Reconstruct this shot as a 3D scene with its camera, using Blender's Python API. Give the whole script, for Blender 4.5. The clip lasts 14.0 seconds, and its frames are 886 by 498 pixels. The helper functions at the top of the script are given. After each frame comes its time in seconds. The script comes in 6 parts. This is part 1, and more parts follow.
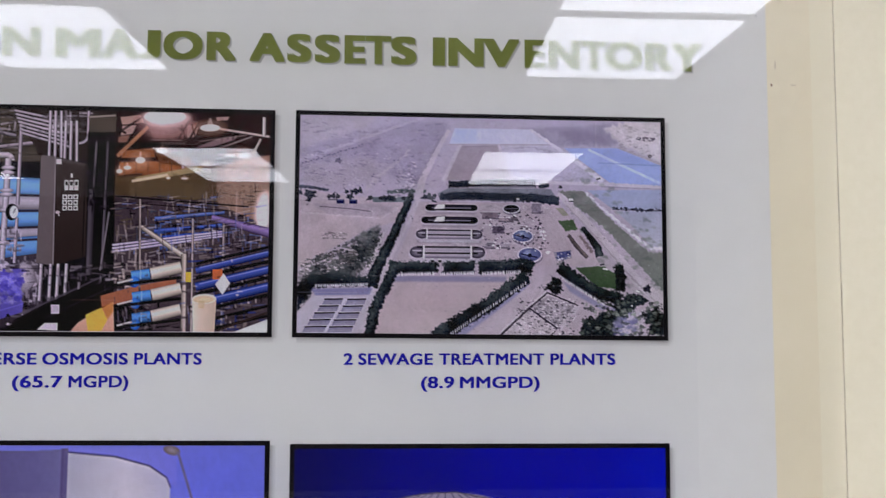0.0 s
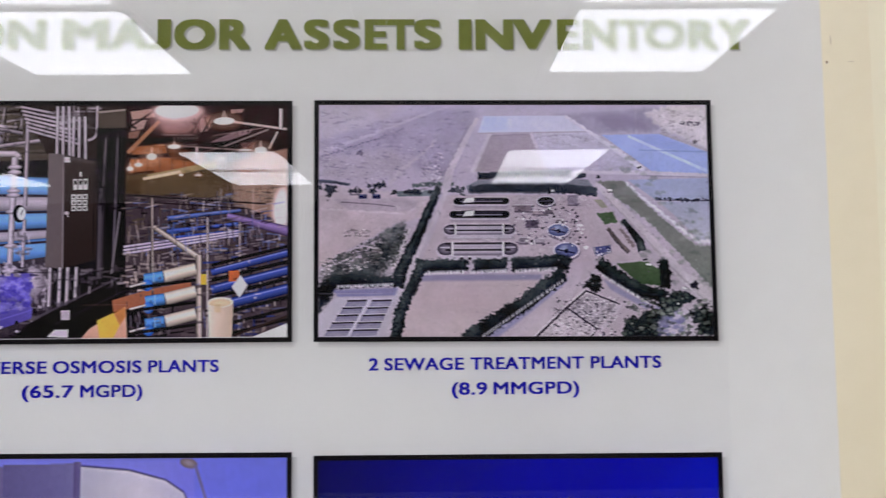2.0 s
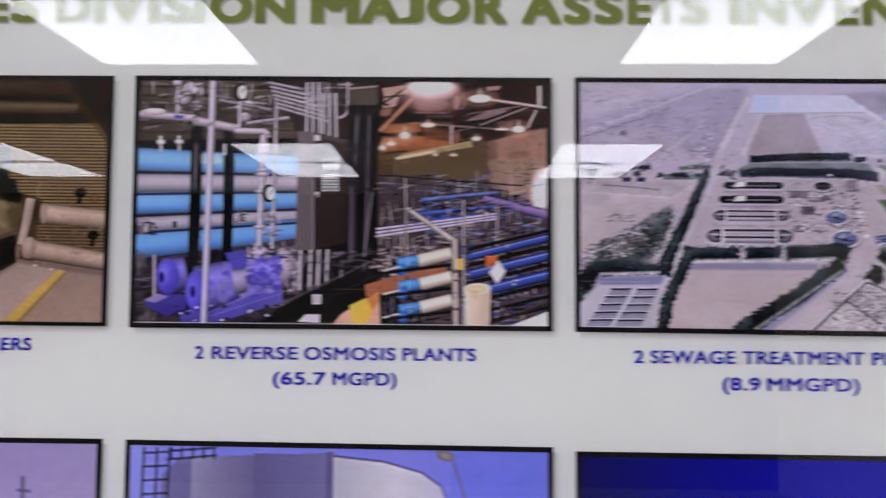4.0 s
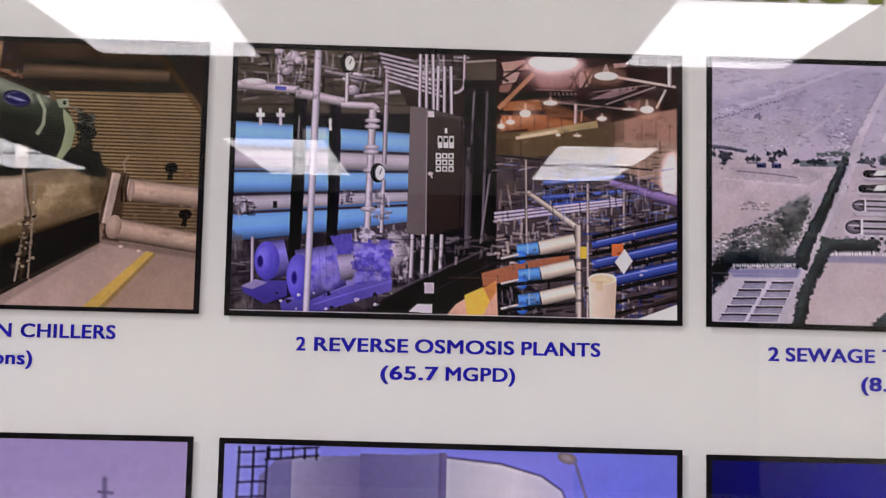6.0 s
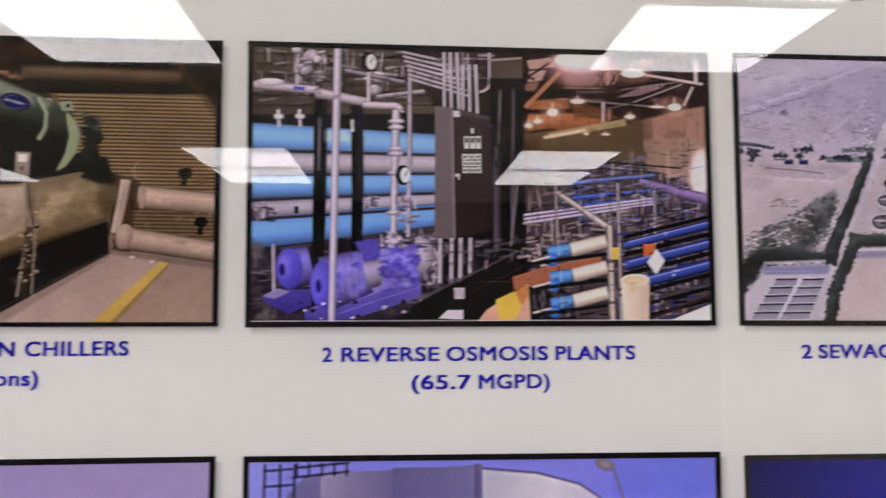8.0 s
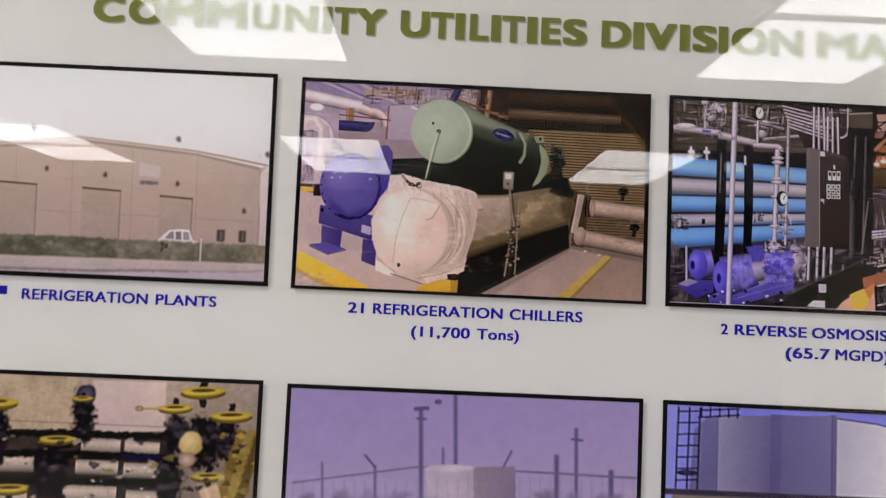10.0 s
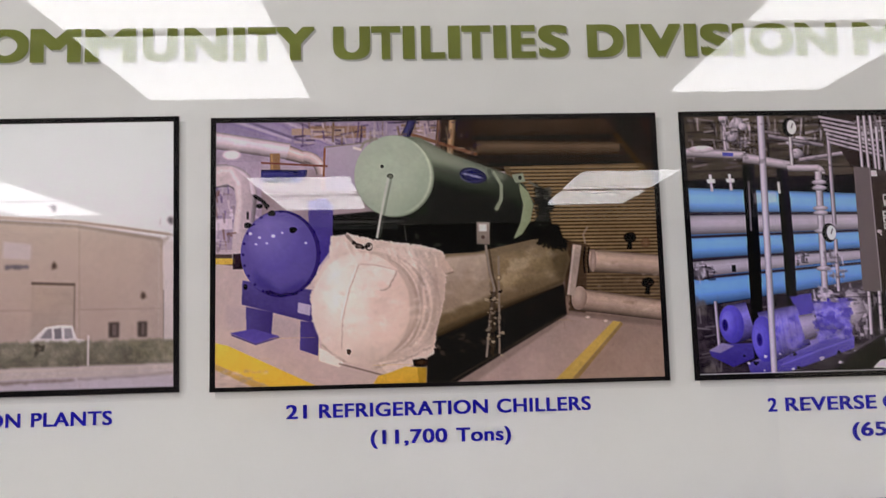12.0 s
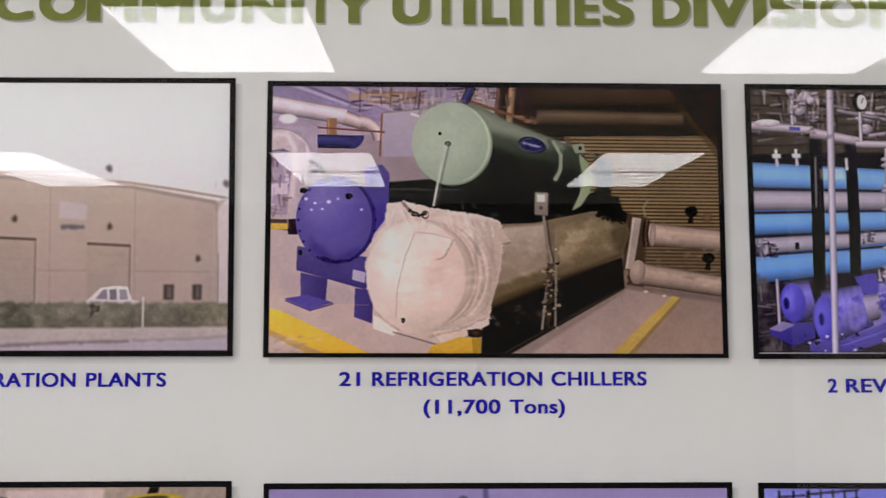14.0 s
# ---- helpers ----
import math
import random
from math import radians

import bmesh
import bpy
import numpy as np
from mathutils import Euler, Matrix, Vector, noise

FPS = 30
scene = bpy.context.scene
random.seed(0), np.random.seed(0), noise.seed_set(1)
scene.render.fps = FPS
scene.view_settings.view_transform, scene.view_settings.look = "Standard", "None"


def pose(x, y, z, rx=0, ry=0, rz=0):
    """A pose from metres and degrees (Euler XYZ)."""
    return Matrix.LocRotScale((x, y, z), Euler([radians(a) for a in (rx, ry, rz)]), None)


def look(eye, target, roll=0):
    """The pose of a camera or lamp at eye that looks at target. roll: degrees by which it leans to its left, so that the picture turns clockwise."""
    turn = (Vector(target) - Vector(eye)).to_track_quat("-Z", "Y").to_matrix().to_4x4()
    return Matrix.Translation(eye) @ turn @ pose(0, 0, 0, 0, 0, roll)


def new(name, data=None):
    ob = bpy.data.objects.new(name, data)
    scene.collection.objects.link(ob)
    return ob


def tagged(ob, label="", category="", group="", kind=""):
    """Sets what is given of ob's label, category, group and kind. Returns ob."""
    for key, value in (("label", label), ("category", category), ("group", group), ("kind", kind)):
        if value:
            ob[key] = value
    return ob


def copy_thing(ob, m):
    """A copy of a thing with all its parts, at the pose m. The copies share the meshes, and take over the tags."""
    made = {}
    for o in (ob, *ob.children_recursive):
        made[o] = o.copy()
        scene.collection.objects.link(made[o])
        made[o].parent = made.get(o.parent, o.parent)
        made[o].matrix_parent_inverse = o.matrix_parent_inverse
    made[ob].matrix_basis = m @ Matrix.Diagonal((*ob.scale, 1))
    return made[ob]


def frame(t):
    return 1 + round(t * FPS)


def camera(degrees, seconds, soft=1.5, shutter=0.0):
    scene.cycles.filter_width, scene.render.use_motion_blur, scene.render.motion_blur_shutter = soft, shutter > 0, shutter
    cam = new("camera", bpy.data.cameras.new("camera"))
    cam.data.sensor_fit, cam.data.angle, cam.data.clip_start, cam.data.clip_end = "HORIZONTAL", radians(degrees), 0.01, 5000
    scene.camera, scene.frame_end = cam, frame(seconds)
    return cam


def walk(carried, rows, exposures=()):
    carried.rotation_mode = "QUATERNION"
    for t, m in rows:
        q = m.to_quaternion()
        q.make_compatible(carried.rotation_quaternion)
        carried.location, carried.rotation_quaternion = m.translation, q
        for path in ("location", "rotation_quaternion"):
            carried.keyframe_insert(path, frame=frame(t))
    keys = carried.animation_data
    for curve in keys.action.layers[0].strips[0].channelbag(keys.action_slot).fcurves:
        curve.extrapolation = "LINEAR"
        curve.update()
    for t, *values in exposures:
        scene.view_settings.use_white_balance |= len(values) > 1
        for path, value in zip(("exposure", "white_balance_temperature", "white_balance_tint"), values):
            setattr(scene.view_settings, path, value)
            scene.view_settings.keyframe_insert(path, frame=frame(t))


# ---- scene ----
cam = camera(63.39, 14.0, 1.2, 0.38)
PATH = [
    (0, (0.0498, -0.0284, 1.6826), (0.1400, 1.9655, 1.8094), 0.25),
    (0.5, (0.0295, -0.0262, 1.6862), (0.1131, 1.9667, 1.8323), 0.36),
    (1, (0.0176, -0.0136, 1.6845), (0.0757, 1.9811, 1.8186), -0.03),
    (1.5, (0.0031, 0.0002, 1.6837), (0.0267, 1.9958, 1.8142), -0.09),
    (2, (0.0475, 0.0047, 1.6822), (0.0705, 2.0005, 1.8107), -0.52),
    (2.5, (0.0909, 0.0078, 1.6908), (0.1253, 2.0020, 1.8392), 0.82),
    (3, (0.1166, 0.0126, 1.6833), (0.1075, 2.0083, 1.8139), 0.02),
    (3.5, (0.0357, 0.0106, 1.6796), (0.0287, 2.0071, 1.7978), 0.26),
    (4, (-0.1012, 0.0276, 1.6779), (-0.1502, 2.0237, 1.7920), 0.39),
    (4.2, (-0.1428, 0.0371, 1.6755), (-0.1932, 2.0330, 1.7922), 0.27),
    (4.5, (-0.1797, 0.0452, 1.6735), (-0.2018, 2.0425, 1.7877), 0.44),
    (6.5, (-0.1848, 0.0599, 1.6693), (-0.1708, 2.0563, 1.7896), 1.24),
    (7, (-0.1790, 0.0618, 1.6746), (-0.1570, 2.0581, 1.7942), 1.06),
    (7.5, (-0.1810, 0.0659, 1.6763), (-0.1365, 2.0557, 1.8729), 0.68),
    (8, (-0.2234, 0.0734, 1.6685), (-0.0999, 2.0648, 1.8075), -0.15),
    (8.5, (-0.3086, 0.0502, 1.6669), (-0.2817, 2.0459, 1.7951), 0.65),
    (9, (-0.3872, -0.0170, 1.6645), (-0.4094, 1.9810, 1.7502), 2.15),
    (9.2, (-0.4365, -0.0548, 1.6544), (-0.4459, 1.9432, 1.7427), 2.85),
    (9.5, (-0.4765, -0.0786, 1.6517), (-0.4821, 1.9206, 1.7412), 3.06),
    (11.5, (-0.4713, 0.0506, 1.6965), (-0.3512, 2.0355, 1.9110), -1.07),
    (12, (-0.4632, 0.0554, 1.6929), (-0.3976, 2.0450, 1.8856), -1.52),
    (12.5, (-0.4468, 0.0495, 1.6824), (-0.3894, 2.0422, 1.8431), -1.09),
    (13, (-0.4498, 0.0503, 1.6842), (-0.4473, 2.0456, 1.8214), 0.04),
    (13.5, (-0.4608, 0.0577, 1.6888), (-0.4417, 2.0518, 1.8409), 0.15),
    (14, (-0.4867, 0.0622, 1.6877), (-0.4646, 2.0574, 1.8254), -0.04),
]
EXPOSURES = [(0.0, -0.1, 6150, 10), (1.0, 0.02, 6150, 9.5), (1.5, -0.02, 6150, 9), (2.0, 0.06, 6300, 9), (2.5, -0.06, 6420, 11), (3.0, -0.01, 6300, 12), (3.5, -0.08, 6250, 11), (4.0, 0.1, 6250, 9), (6.5, 0.15, 6750, 12), (7.5, 0.14, 6800, 9.5), (8.0, 0.16, 6850, 10), (9.0, 0.2, 6850, 7), (9.2, 0.02, 6850, 7), (11.5, -0.06, 6720, 8), (14.0, -0.03, 6650, 7)]
walk(cam, [(t, look(eye, target, roll)) for t, eye, target, roll in PATH], EXPOSURES)


# ---- light ----
LAMP = 12.0
room_world = bpy.data.worlds.new("room_world")
room_world.use_nodes = True
room_world.node_tree.nodes["Background"].inputs[0].default_value = (0.02, 0.02, 0.02, 1)
scene.world = room_world


# ---- materials ----
def material(name):
    m = bpy.data.materials.new(name)
    m.use_nodes = True
    nt = m.node_tree
    return m, nt, nt.nodes["Principled BSDF"]


def noise_node(nt, scale, detail=4.0, rough=0.55):
    co = nt.nodes.new("ShaderNodeTexCoord")
    n = nt.nodes.new("ShaderNodeTexNoise")
    n.inputs["Scale"].default_value = scale
    n.inputs["Detail"].default_value = detail
    n.inputs["Roughness"].default_value = rough
    nt.links.new(co.outputs["Object"], n.inputs["Vector"])
    return n


def surface(name, a, b, scale, fine, rough=0.5, bump=0.05, metallic=0.0, spec=0.5):
    """Two tones mixed by a coarse and a fine noise, with a little relief."""
    m, nt, bs = material(name)
    n1, n2 = noise_node(nt, scale), noise_node(nt, fine, 3.0)
    add = nt.nodes.new("ShaderNodeMath")
    add.operation = "MULTIPLY_ADD"
    add.inputs[1].default_value = 0.45
    nt.links.new(n2.outputs["Fac"], add.inputs[0])
    nt.links.new(n1.outputs["Fac"], add.inputs[2])
    ramp = nt.nodes.new("ShaderNodeValToRGB")
    ramp.color_ramp.elements[0].position, ramp.color_ramp.elements[1].position = 0.5, 0.95
    ramp.color_ramp.elements[0].color = (*a, 1)
    ramp.color_ramp.elements[1].color = (*b, 1)
    nt.links.new(add.outputs[0], ramp.inputs[0])
    nt.links.new(ramp.outputs[0], bs.inputs["Base Color"])
    bs.inputs["Roughness"].default_value = rough
    bs.inputs["Metallic"].default_value = metallic
    bs.inputs["Specular IOR Level"].default_value = spec
    if bump:
        bp = nt.nodes.new("ShaderNodeBump")
        bp.inputs["Strength"].default_value = bump
        bp.inputs["Distance"].default_value = 0.002
        nt.links.new(n2.outputs["Fac"], bp.inputs["Height"])
        nt.links.new(bp.outputs[0], bs.inputs["Normal"])
    return m


def printed_ink():
    """Matt print: the ink's colour lies in the mesh, its grain in the alpha."""
    m, nt, bs = material("printed_ink")
    at = nt.nodes.new("ShaderNodeAttribute")
    at.attribute_name = "ink"
    n1, n2 = noise_node(nt, 420, 5.0, 0.65), noise_node(nt, 1500, 3.0, 0.6)
    mix = nt.nodes.new("ShaderNodeMath")
    mix.operation = "ADD"
    nt.links.new(n1.outputs["Fac"], mix.inputs[0])
    nt.links.new(n2.outputs["Fac"], mix.inputs[1])
    sub = nt.nodes.new("ShaderNodeMath")
    sub.operation = "SUBTRACT"
    sub.inputs[1].default_value = 1.0
    nt.links.new(mix.outputs[0], sub.inputs[0])
    mul = nt.nodes.new("ShaderNodeMath")
    mul.operation = "MULTIPLY"
    nt.links.new(sub.outputs[0], mul.inputs[0])
    nt.links.new(at.outputs["Alpha"], mul.inputs[1])
    one = nt.nodes.new("ShaderNodeMath")
    one.operation = "MULTIPLY_ADD"
    one.inputs[1].default_value, one.inputs[2].default_value = 4.0, 1.0
    one.use_clamp = False
    nt.links.new(mul.outputs[0], one.inputs[0])
    sc = nt.nodes.new("ShaderNodeVectorMath")
    sc.operation = "SCALE"
    nt.links.new(at.outputs["Color"], sc.inputs[0])
    nt.links.new(one.outputs[0], sc.inputs["Scale"])
    lo = nt.nodes.new("ShaderNodeVectorMath")
    lo.operation = "MAXIMUM"
    nt.links.new(sc.outputs[0], lo.inputs[0])
    lo.inputs[1].default_value = (0.002, 0.002, 0.002)
    nt.links.new(lo.outputs[0], bs.inputs["Base Color"])
    bs.inputs["Roughness"].default_value = 0.7
    bs.inputs["Specular IOR Level"].default_value = 0.0
    return m


def clear_sheet(gloss):
    """Clear acrylic: straight through, and a mirror image over it."""
    m, nt, bs = material("clear_acrylic")
    nt.nodes.remove(bs)
    out = nt.nodes["Material Output"]
    tr = nt.nodes.new("ShaderNodeBsdfTransparent")
    gl = nt.nodes.new("ShaderNodeBsdfGlossy")
    gl.inputs["Roughness"].default_value = 0.006
    fr = nt.nodes.new("ShaderNodeFresnel")
    fr.inputs["IOR"].default_value = gloss
    n = noise_node(nt, 9, 2.0)
    bp = nt.nodes.new("ShaderNodeBump")
    bp.inputs["Strength"].default_value = 0.02
    bp.inputs["Distance"].default_value = 0.001
    nt.links.new(n.outputs["Fac"], bp.inputs["Height"])
    nt.links.new(bp.outputs[0], gl.inputs["Normal"])
    mx = nt.nodes.new("ShaderNodeMixShader")
    nt.links.new(fr.outputs[0], mx.inputs[0])
    nt.links.new(tr.outputs[0], mx.inputs[1])
    nt.links.new(gl.outputs[0], mx.inputs[2])
    nt.links.new(mx.outputs[0], out.inputs["Surface"])
    return m


def glow(name, colour, strength):
    m, nt, bs = material(name)
    bs.inputs["Base Color"].default_value = (0.8, 0.8, 0.8, 1)
    bs.inputs["Emission Color"].default_value = (*colour, 1)
    bs.inputs["Emission Strength"].default_value = strength
    bs.inputs["Roughness"].default_value = 0.6
    return m


INK = printed_ink()
ACRYLIC = clear_sheet(1.56)
ACRYLIC_EDGE = surface("acrylic_edge", (0.58, 0.52, 0.40), (0.87, 0.81, 0.65), 9, 60, 0.5, 0.0)
POSTER = surface("poster_white", (0.74, 0.73, 0.71), (0.80, 0.795, 0.775), 3.0, 60, 0.7, 0.0, 0.0, 0.0)
GREEN = surface("olive_green_ink", (0.165, 0.190, 0.040), (0.205, 0.230, 0.056), 40, 700, 0.7, 0.0, 0.0, 0.0)
NAVY = surface("blue_ink", (0.012, 0.010, 0.33), (0.018, 0.015, 0.40), 60, 900, 0.7, 0.0, 0.0, 0.0)
BLACK = surface("black_ink", (0.004, 0.004, 0.005), (0.008, 0.007, 0.009), 60, 900, 0.7, 0.0, 0.0, 0.0)
GREY = surface("grey_ink", (0.40, 0.39, 0.38), (0.45, 0.44, 0.43), 60, 900, 0.7, 0.0, 0.0, 0.0)
CREAM = surface("cream_painted_panel", (0.81, 0.75, 0.57), (0.87, 0.815, 0.645), 2.5, 160, 0.55, 0.05)
BATTEN = surface("beige_painted_strip", (0.80, 0.725, 0.545), (0.87, 0.795, 0.615), 7.0, 120, 0.5, 0.08)
# for the unseen south wall: darkened so the clear sheet mirrors less of it
DARKENED_BEIGE = surface("darkened_beige_wall", (0.12, 0.10, 0.08), (0.16, 0.135, 0.105), 2.5, 160, 0.6, 0.05)
SMUDGE = surface("brown_smudge", (0.22, 0.15, 0.09), (0.34, 0.24, 0.15), 120, 900, 0.8, 0.0)
STAIN = surface("grey_stain", (0.56, 0.48, 0.36), (0.66, 0.575, 0.44), 120, 900, 0.8, 0.0)
GAP = surface("dark_joint", (0.10, 0.08, 0.06), (0.2, 0.16, 0.12), 20, 300, 0.9, 0.0)
TILE = surface("ceiling_tile", (0.62, 0.61, 0.58), (0.72, 0.71, 0.68), 3, 90, 0.9, 0.2)
METAL = surface("white_steel", (0.45, 0.45, 0.44), (0.52, 0.52, 0.50), 10, 200, 0.4, 0.02)
VINYL = surface("beige_vinyl", (0.42, 0.40, 0.37), (0.52, 0.50, 0.46), 2, 80, 0.4, 0.05)
DIFFUSER = glow("lit_diffuser", (0.98, 0.965, 1.03), LAMP)


# ---- mesh helpers ----
def solid(bm, x0, y0, z0, x1, y1, z1, bevel=0.0):
    made = bmesh.ops.create_cube(bm, size=1.0)["verts"]
    for v in made:
        v.co = Vector((x0 + (v.co.x + 0.5) * (x1 - x0), y0 + (v.co.y + 0.5) * (y1 - y0), z0 + (v.co.z + 0.5) * (z1 - z0)))
    if bevel:
        edges = list({e for v in made for e in v.link_edges})
        bmesh.ops.bevel(bm, geom=edges, offset=bevel, segments=2, affect="EDGES", profile=0.6)
    return bm


def box(x0, y0, z0, x1, y1, z1, bevel=0.0):
    return solid(bmesh.new(), x0, y0, z0, x1, y1, z1, bevel)


def part(name, bm, mat, parent=None, label=""):
    me = bpy.data.meshes.new(name)
    bm.to_mesh(me)
    bm.free()
    for m in (mat if isinstance(mat, (list, tuple)) else [mat]):
        me.materials.append(m)
    ob = new(name, me)
    ob.parent = parent
    return tagged(ob, label)


# ---- the room ----
BOARD_Y = 0.47
WALL_Y = 0.4718
X0, X1, Y0, TOP = -4.7, 2.6, -5.35, 2.512


def structure(name, bm, mat, label, category):
    return tagged(part(name, bm, mat), label, category, kind="structure")


structure("floor", box(X0 - 0.1, Y0 - 0.1, -0.1, X1 + 0.1, WALL_Y + 0.1, 0.0), VINYL, "beige vinyl floor of a plain office room", "floor")
structure("wall_north", box(X0, WALL_Y, 0.0, X1, WALL_Y + 0.1, TOP), CREAM, "cream painted wall behind the display board", "wall")
structure("wall_south", box(X0, Y0 - 0.1, 0.0, X1, Y0, TOP), DARKENED_BEIGE, "plain unseen beige wall, darkened to dim its reflection", "wall")
structure("wall_east", box(X1, Y0 - 0.1, 0.0, X1 + 0.1, WALL_Y + 0.1, TOP), CREAM, "plain cream painted wall", "wall")
structure("wall_west", box(X0 - 0.1, Y0 - 0.1, 0.0, X0, WALL_Y + 0.1, TOP), CREAM, "plain cream painted wall", "wall")

# flat beige strip on the wall, under the clear sheet's margin
structure("trim", box(0.290, WALL_Y - 0.0006, 0.9, 0.3395, WALL_Y, 2.3, 0.0002), BATTEN, "flat beige strip on the wall beside the poster", "trim")


def mark(name, x, z, w, h, mat, label, y):
    """A small uneven stain lying on a face that looks to the south."""
    bm = bmesh.new()
    n = 12
    ring = []
    for k in range(n):
        f = 0.75 + 0.5 * random.random()
        ring.append(bm.verts.new((x + w / 2 * f * math.cos(k * 2 * math.pi / n), y, z + h / 2 * f * math.sin(k * 2 * math.pi / n))))
    bm.faces.new(ring[::-1])
    back = bmesh.ops.extrude_face_region(bm, geom=bm.faces[:])["geom"]
    for v in back:
        if isinstance(v, bmesh.types.BMVert):
            v.co.y += 0.0003
    bmesh.ops.recalc_face_normals(bm, faces=bm.faces[:])
    return structure(name, bm, mat, label, "trim")


FACE = WALL_Y - 0.0009
mark("trim_nail_hole", 0.3098, 1.8350, 0.0014, 0.0020, SMUDGE, "dark nail hole in the beige strip", FACE)
mark("trim_scratch", 0.3262, 1.8352, 0.0040, 0.0007, STAIN, "brown scratch on the beige strip", FACE)
mark("trim_scratch_2", 0.3130, 1.8500, 0.0008, 0.0060, STAIN, "faint brown scratch on the beige strip", FACE)
mark("trim_stain", 0.3170, 1.9010, 0.0110, 0.0060, STAIN, "grey brown stain on the beige strip", FACE)

# ceiling with its grid
COLUMNS = [-3.339, -1.4312, 0.4763]
ROWS = [-0.466, -3.142]
LW, LL, BAR = 0.581, 0.600, 0.042
top = bmesh.new()
solid(top, X0 - 0.1, Y0 - 0.1, TOP + 0.03, X1 + 0.1, WALL_Y + 0.1, TOP + 0.12)
ceiling = structure("ceiling", top, TILE, "white tiled suspended ceiling with recessed lamps", "ceiling")


def ceiling_tiles():
    """Tiles between the lamps, each a little proud of the grid."""
    bm = bmesh.new()
    xs = [X0]
    for c in COLUMNS:
        xs += [c - 0.03, c + LW + 0.03]
    xs.append(X1)
    ys = [Y0]
    for r in reversed(ROWS):
        ys += [r - 2 * LL - BAR - 0.03, r + 0.03]
    ys.append(WALL_Y)
    for i in range(len(xs) - 1):
        for j in range(len(ys) - 1):
            if i % 2 and j % 2:
                continue
            nx = max(1, round((xs[i + 1] - xs[i]) / 0.64))
            ny = max(1, round((ys[j + 1] - ys[j]) / 0.64))
            for a in range(nx):
                for b in range(ny):
                    ax, bx = (xs[i] + (xs[i + 1] - xs[i]) * k / nx for k in (a, a + 1))
                    ay, by = (ys[j] + (ys[j + 1] - ys[j]) * k / ny for k in (b, b + 1))
                    solid(bm, ax + 0.006, ay + 0.006, TOP, bx - 0.006, by - 0.006, TOP + 0.03)
    return bm


structure("ceiling_tiles", ceiling_tiles(), TILE, "white mineral ceiling tiles in a grid", "ceiling")


def ceiling_light(x, y):
    thing = new("ceiling_light")
    thing.location = (x, y, TOP)
    tagged(thing, "recessed white ceiling light with two lit square diffusers", "ceiling light", "ceiling lights")
    bm = bmesh.new()
    depth = 2 * LL + BAR
    solid(bm, -0.029, -depth - 0.029, -0.004, LW + 0.029, -depth, 0.028)
    solid(bm, -0.029, 0.0, -0.004, LW + 0.029, 0.029, 0.028)
    solid(bm, -0.029, -depth, -0.004, 0.0, 0.0, 0.028)
    solid(bm, LW, -depth, -0.004, LW + 0.029, 0.0, 0.028)
    solid(bm, 0.0, -LL - BAR, -0.005, LW, -LL, 0.028)
    part("frame", bm, METAL, thing)
    for y0 in (-LL, -depth):
        part("diffuser", box(0.0005, y0 + 0.0005, 0.0, LW - 0.0005, y0 + LL - 0.0005, 0.012), DIFFUSER, thing, "bright white lit diffuser panel")
    return thing


first_light = ceiling_light(COLUMNS[0], ROWS[0])
for cx in COLUMNS:
    for ry in ROWS:
        if (cx, ry) != (COLUMNS[0], ROWS[0]):
            copy_thing(first_light, pose(cx, ry, TOP))

# ---- the display board ----
BX0, BX1, BZ0, BZ1, PANE_X = -0.943, 0.3072, 1.27, 1.955, 0.3532
board = new("display_board")
board.location = (-0.32, WALL_Y, BZ0)
tagged(board, "glossy white display board with captioned photographs under clear acrylic", "display board")
bpy.context.view_layer.update()
HOME = board.matrix_world.inverted()
PW, PH = 0.262, 0.158
COLS = [-0.8615, -0.5830, -0.3068, -0.0312]
LIFT = [0.0042, 0.0020, 0.0003, 0.0]
ROW_TOP = [1.8103, 1.5825]
# how far each print's corners lie off the square, in millimetres: top left, top right, foot right, foot left
SKEW = {(0, 0): ((-1.5, 0.2), (-2.2, 0.0), (-0.8, -1.0), (-0.8, -1.0)), (1, 0): ((-0.2, 0.7), (0.1, -0.5), (0.3, -0.3), (-0.3, 0.6)),
        (2, 0): ((-0.2, 1.4), (-0.3, -0.3), (0.15, 0.5), (0.5, 0.85)), (3, 0): ((0.5, 0.3), (-0.5, -1.2), (-0.3, -1.15), (0.3, 0.75)),
        (1, 1): ((1.2, 0.8), (0.3, 0.6), (0.3, 0.6), (1.0, 0.8)), (2, 1): ((0.8, 2.0), (0.3, 0.45), (0.3, 0.5), (0.8, 1.0)),
        (3, 1): ((0.4, -1.5), (-0.5, -2.3), (-0.5, -2.0), (0.4, -1.5))}


def skewed(px, pz, col, row):
    """A point of the square print, moved as its corners are."""
    u, v = (px - COLS[col]) / PW, (ROW_TOP[row] + LIFT[col] - pz) / PH
    tl, tr, br, bl = SKEW.get((col, row), ((0.0, 0.0),) * 4)
    dx, dz = (((a * (1 - u) + b * u) * (1 - v) + (d * (1 - u) + c * u) * v) / 1000 for a, b, c, d in zip(tl, tr, br, bl))
    return px + dx, pz + dz


def on_board(name, bm, mat, parent=None, label=""):
    bmesh.ops.transform(bm, matrix=HOME, verts=bm.verts)
    return part(name, bm, mat, parent or board, label)


